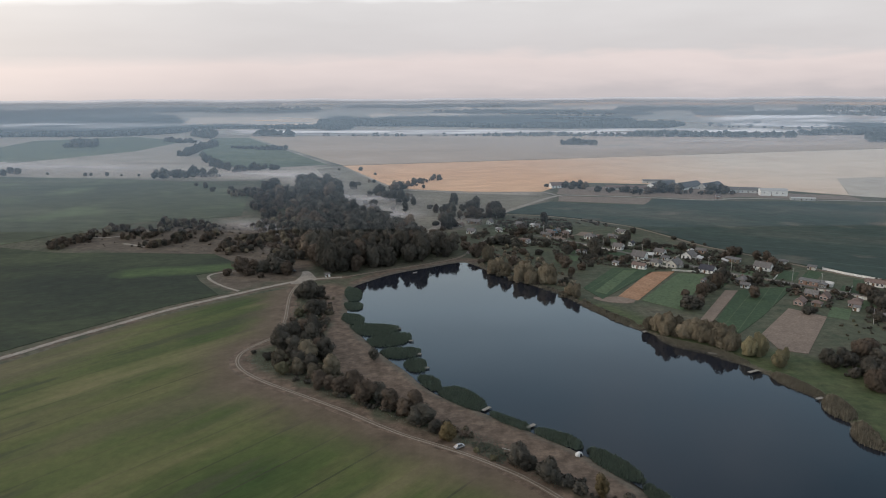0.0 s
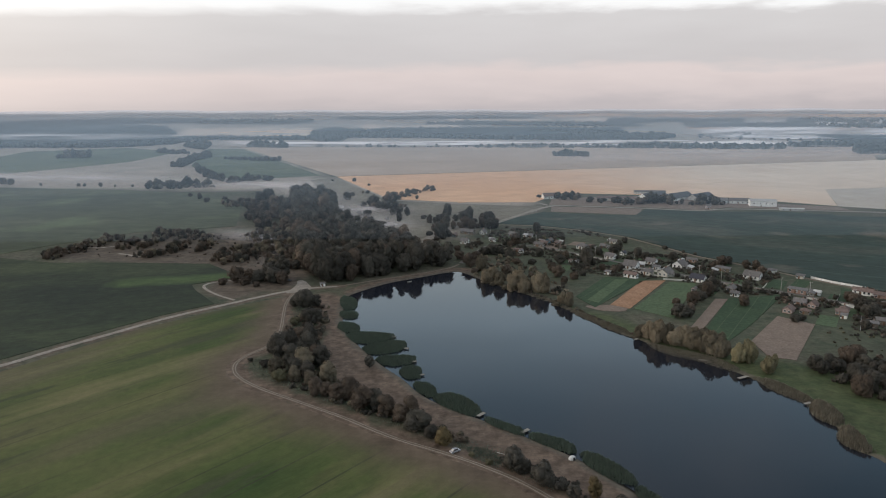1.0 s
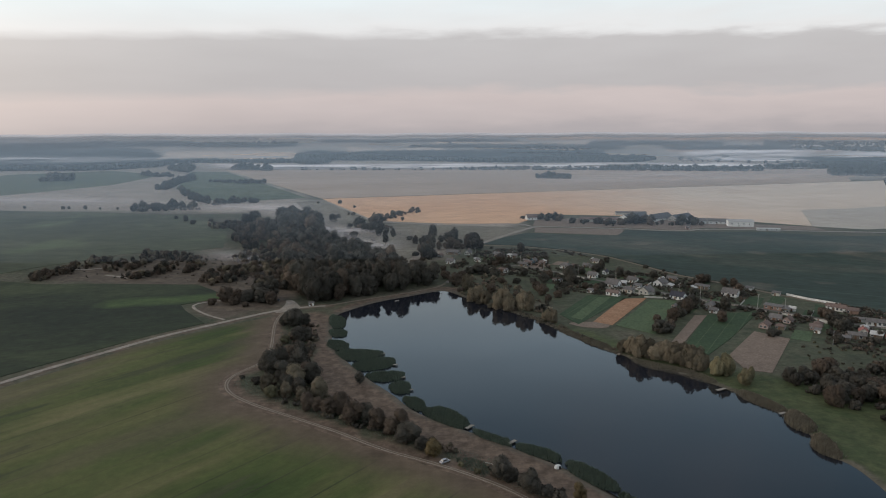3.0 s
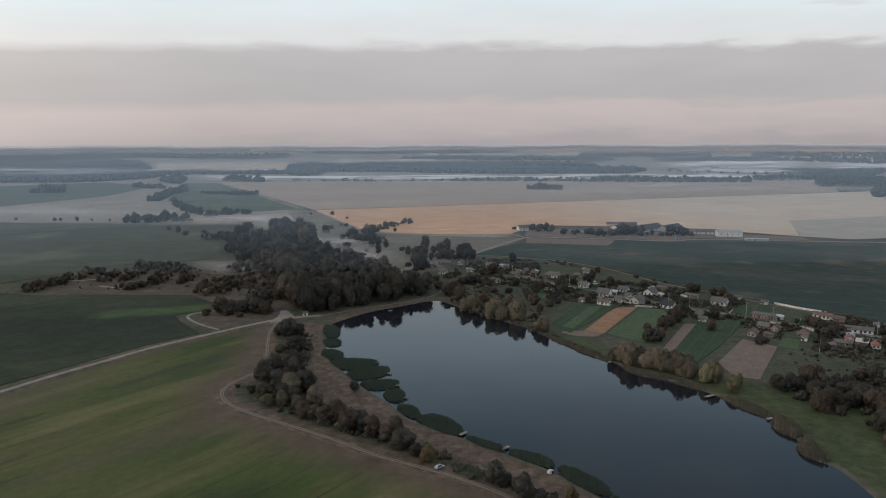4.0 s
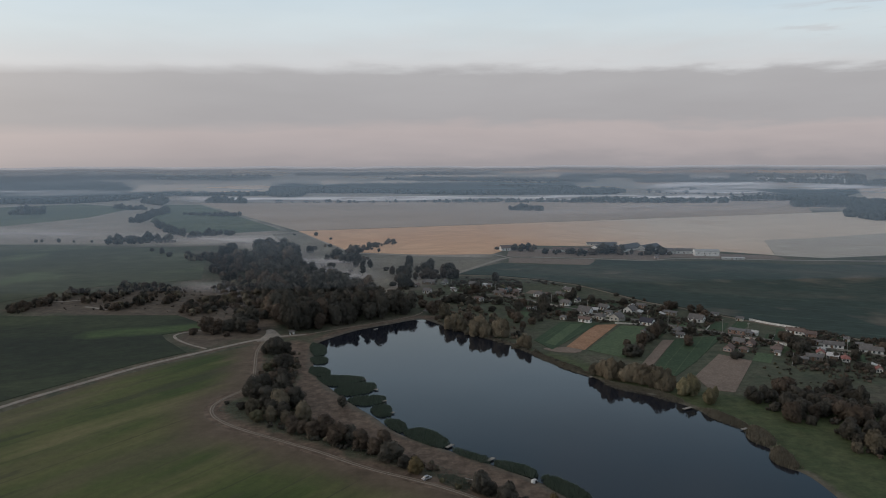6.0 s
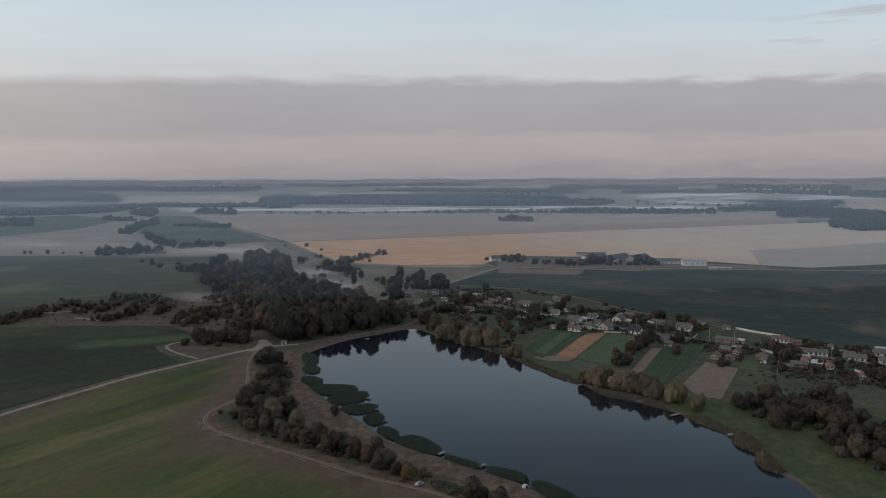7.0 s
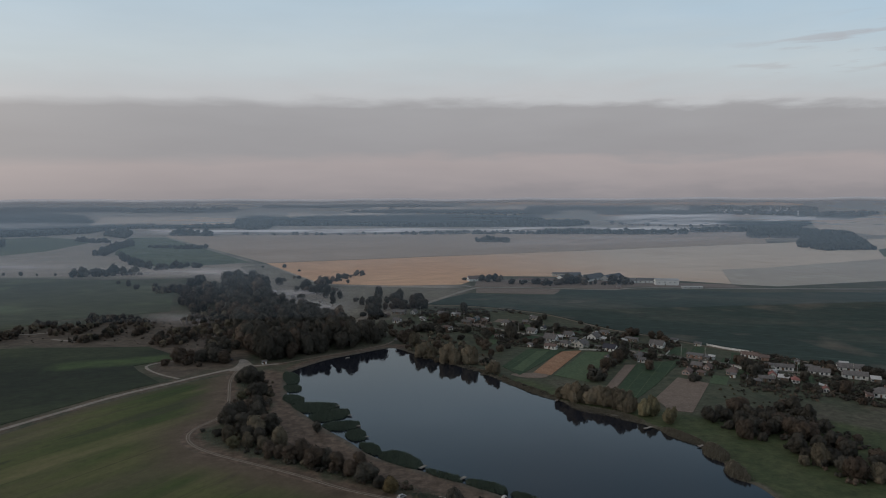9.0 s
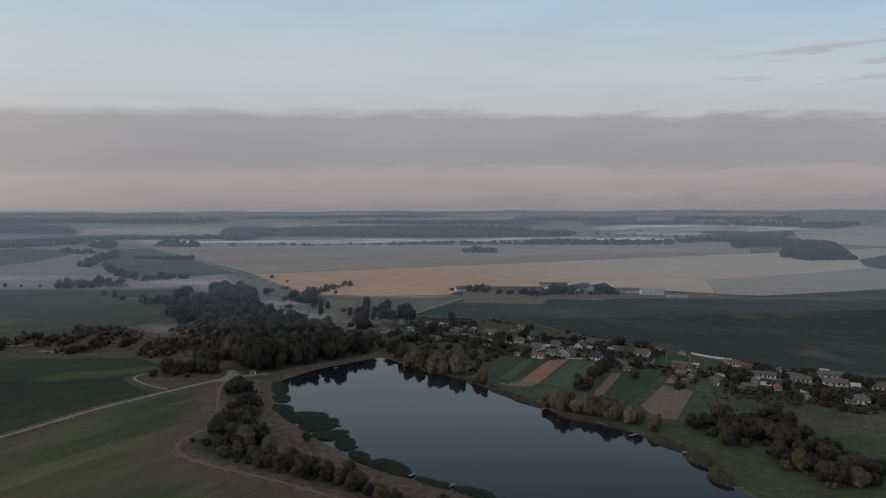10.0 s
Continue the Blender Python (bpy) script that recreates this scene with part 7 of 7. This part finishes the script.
for poly, r, seed, gap, label in (
        ([(-853, 1635), (-782, 1645), (-822, 1728), (-893, 1779)], (4, 9), 36, 0.1, "small wood in the misty pasture"), ([(-534, 2096), (-398, 2047), (-420, 2160), (-521, 2260), (-550, 2231)], (4, 9), 37, 0.2, "small wood in the mist"),
        ([(309, 1631), (385, 1601), (405, 1670), (346, 1700)], (4, 8), 38, 0.1, "small copse in the stubble field"), ([(-499, 1376), (-471, 1373), (-503, 1559), (-500, 1649), (-538, 1779), (-554, 1716), (-529, 1545)], (2.2, 6), 39, 0.18, "hedge of trees across the pasture"),
        ([(-422, 1290), (-355, 1147), (-308, 1088), (-318, 1125), (-374, 1230), (-421, 1341)], (2.2, 6), 40, 0.15, "hedge of trees along the pasture"), ([(-389, 989), (-330, 1000), (-300, 1010), (-320, 1050), (-399, 1073), (-410, 1042)], (2.2, 6), 41, 0.25, "copse at the misty field's edge"),
        ([(-730, 2122), (-616, 1960), (-653, 2144), (-693, 2287), (-738, 2294)], (4, 9), 42, 0.15, "small wood in the mist"), ([(-456, 1588), (-371, 1526), (-305, 1502), (-316, 1545), (-393, 1600), (-467, 1620)], (2.2, 6), 43, 0.3, "hedge along the pasture"),
        ([(-300, 1062), (-274, 1080), (-235, 1104), (-241, 1128), (-283, 1118), (-306, 1100)], (2.2, 6), 49, 0.2, "bushy hedge beside the mist"), ([(-699, 1845), (-623, 1767), (-589, 1763), (-613, 1834), (-694, 1900), (-729, 1910)], (3, 7), 50, 0.45, "loose trees in the far pasture")):
    hedge_rng = random.Random(seed)
    wood("hedge", [(x, y, q * hedge_rng.choice((0.4, 0.55, 0.7, 0.95, 1.15))) for x, y, q in fill(poly, 6.2 if poly[0][1] < 1500 else 8.5, seed, r, gap)], ("leaf_dark", "far_wood"), label, THIN)
far_wood([(230, 1318), (700, 1395), (990, 1470), (990, 1478), (700, 1402), (230, 1324)], 40, (3, 5), 44, "scattered bushes along the field edge", 0.6)
far_wood(ring(2700, 3200, 22, 27, 20), 50, (4, 8), 51, "scattered trees in the misty valley", 0.6)

# ---------------------------------------------------------------- mist
def veil(name, poly, cell, lift, mat, soft, strength, label, follow=True):
    """A bank of mist: a thin uneven sheet that thins out towards its rim."""
    xs, ys = [p[0] for p in poly], [p[1] for p in poly]
    ax, ay = np.arange(min(xs), max(xs) + cell, cell), np.arange(min(ys), max(ys) + cell, cell)
    px, py = np.meshgrid(ax, ay)
    shape = px.shape
    px, py = px.ravel(), py.ravel()
    d = sd(poly, px, py)
    den = np.clip(d / soft, 0, 1) ** 1.2 * strength
    z = rise(px, py) + lift + 1.2 * np.sin(px / 90) * np.cos(py / 70)
    ids = np.arange(len(px)).reshape(shape)
    q = np.stack([ids[:-1, :-1], ids[:-1, 1:], ids[1:, 1:], ids[1:, :-1]], -1).reshape(-1, 4)
    q = q[(den[q] > 0).any(1)]
    return tagged(new(name, smooth(mesh_of(name, np.stack([px, py, z], -1), q, mat, (("veil", den),)))), label, "mist", kind="stuff")


veil("mist", [(-160, 700), (-90, 640), (-30, 640), (-20, 700), (-60, 800), (-60, 960), (-160, 1060), (-300, 1080), (-340, 980), (-200, 900)], 12, 4.5, M["mist"], 80, 0.8, "thin morning mist lying in the meadow")
veil("mist", [(-1300, 1040), (-400, 1000), (-260, 1040), (-330, 1180), (-460, 1300), (-1300, 1300)], 30, 4, M["mist"], 130, 0.4, "mist over the far pale fields")
veil("mist", [(-620, 2040), (-400, 2020), (700, 1900), (1200, 1800), (1400, 2000), (1150, 2420), (-420, 2470), (-700, 2560), (-850, 2540), (-800, 2300)], 45, 5, M["mist"], 150, 1.0, "white mist before the far forest")
veil("mist", [(900, 2450), (1300, 2250), (2100, 2500), (2500, 3300), (1500, 3600), (1150, 3200), (1060, 2800)], 60, 6, M["mist"], 220, 1.1, "white mist in the far valley")
veil("mist", [(-2000, 2150), (-1000, 2080), (-780, 2300), (-700, 2560), (-1000, 2760), (-1600, 2900)], 50, 22, M["mist"], 220, 0.62, "mist before the far woods")
veil("mist", [(100, 1250), (1500, 1500), (1500, 2000), (300, 1900)], 50, 5, M["mist"], 250, 0.32, "thin mist over the stubble")
veil("mist", [(-110, 640), (-60, 610), (0, 620), (20, 690), (0, 780), (-60, 820), (-120, 760)], 10, 3.0, M["mist"], 45, 0.5, "soft mist between the wood and the village")
veil("mist", [(-86, 480), (-96, 540), (-112, 610), (-150, 640), (-200, 640), (-180, 590), (-140, 560), (-120, 500)], 10, 2.6, M["mist"], 30, 0.4, "thin mist among the bushes beside the wood")
# haze that thickens with distance, painted as two wide tinted sheets over the treetops
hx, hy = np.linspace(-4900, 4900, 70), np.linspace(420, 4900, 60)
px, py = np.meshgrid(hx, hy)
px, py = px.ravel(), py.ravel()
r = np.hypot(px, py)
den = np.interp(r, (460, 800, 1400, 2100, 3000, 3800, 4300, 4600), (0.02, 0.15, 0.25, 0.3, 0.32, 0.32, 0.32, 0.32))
# second, paler sheet: painted horizon haze, denser with distance
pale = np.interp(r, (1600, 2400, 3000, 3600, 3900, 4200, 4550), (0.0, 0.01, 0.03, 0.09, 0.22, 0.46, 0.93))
ids = np.arange(len(px)).reshape(60, 70)
hq = np.stack([ids[:-1, :-1], ids[:-1, 1:], ids[1:, 1:], ids[1:, :-1]], -1).reshape(-1, 4)
hq = hq[(r[hq] < 4650).all(1)]
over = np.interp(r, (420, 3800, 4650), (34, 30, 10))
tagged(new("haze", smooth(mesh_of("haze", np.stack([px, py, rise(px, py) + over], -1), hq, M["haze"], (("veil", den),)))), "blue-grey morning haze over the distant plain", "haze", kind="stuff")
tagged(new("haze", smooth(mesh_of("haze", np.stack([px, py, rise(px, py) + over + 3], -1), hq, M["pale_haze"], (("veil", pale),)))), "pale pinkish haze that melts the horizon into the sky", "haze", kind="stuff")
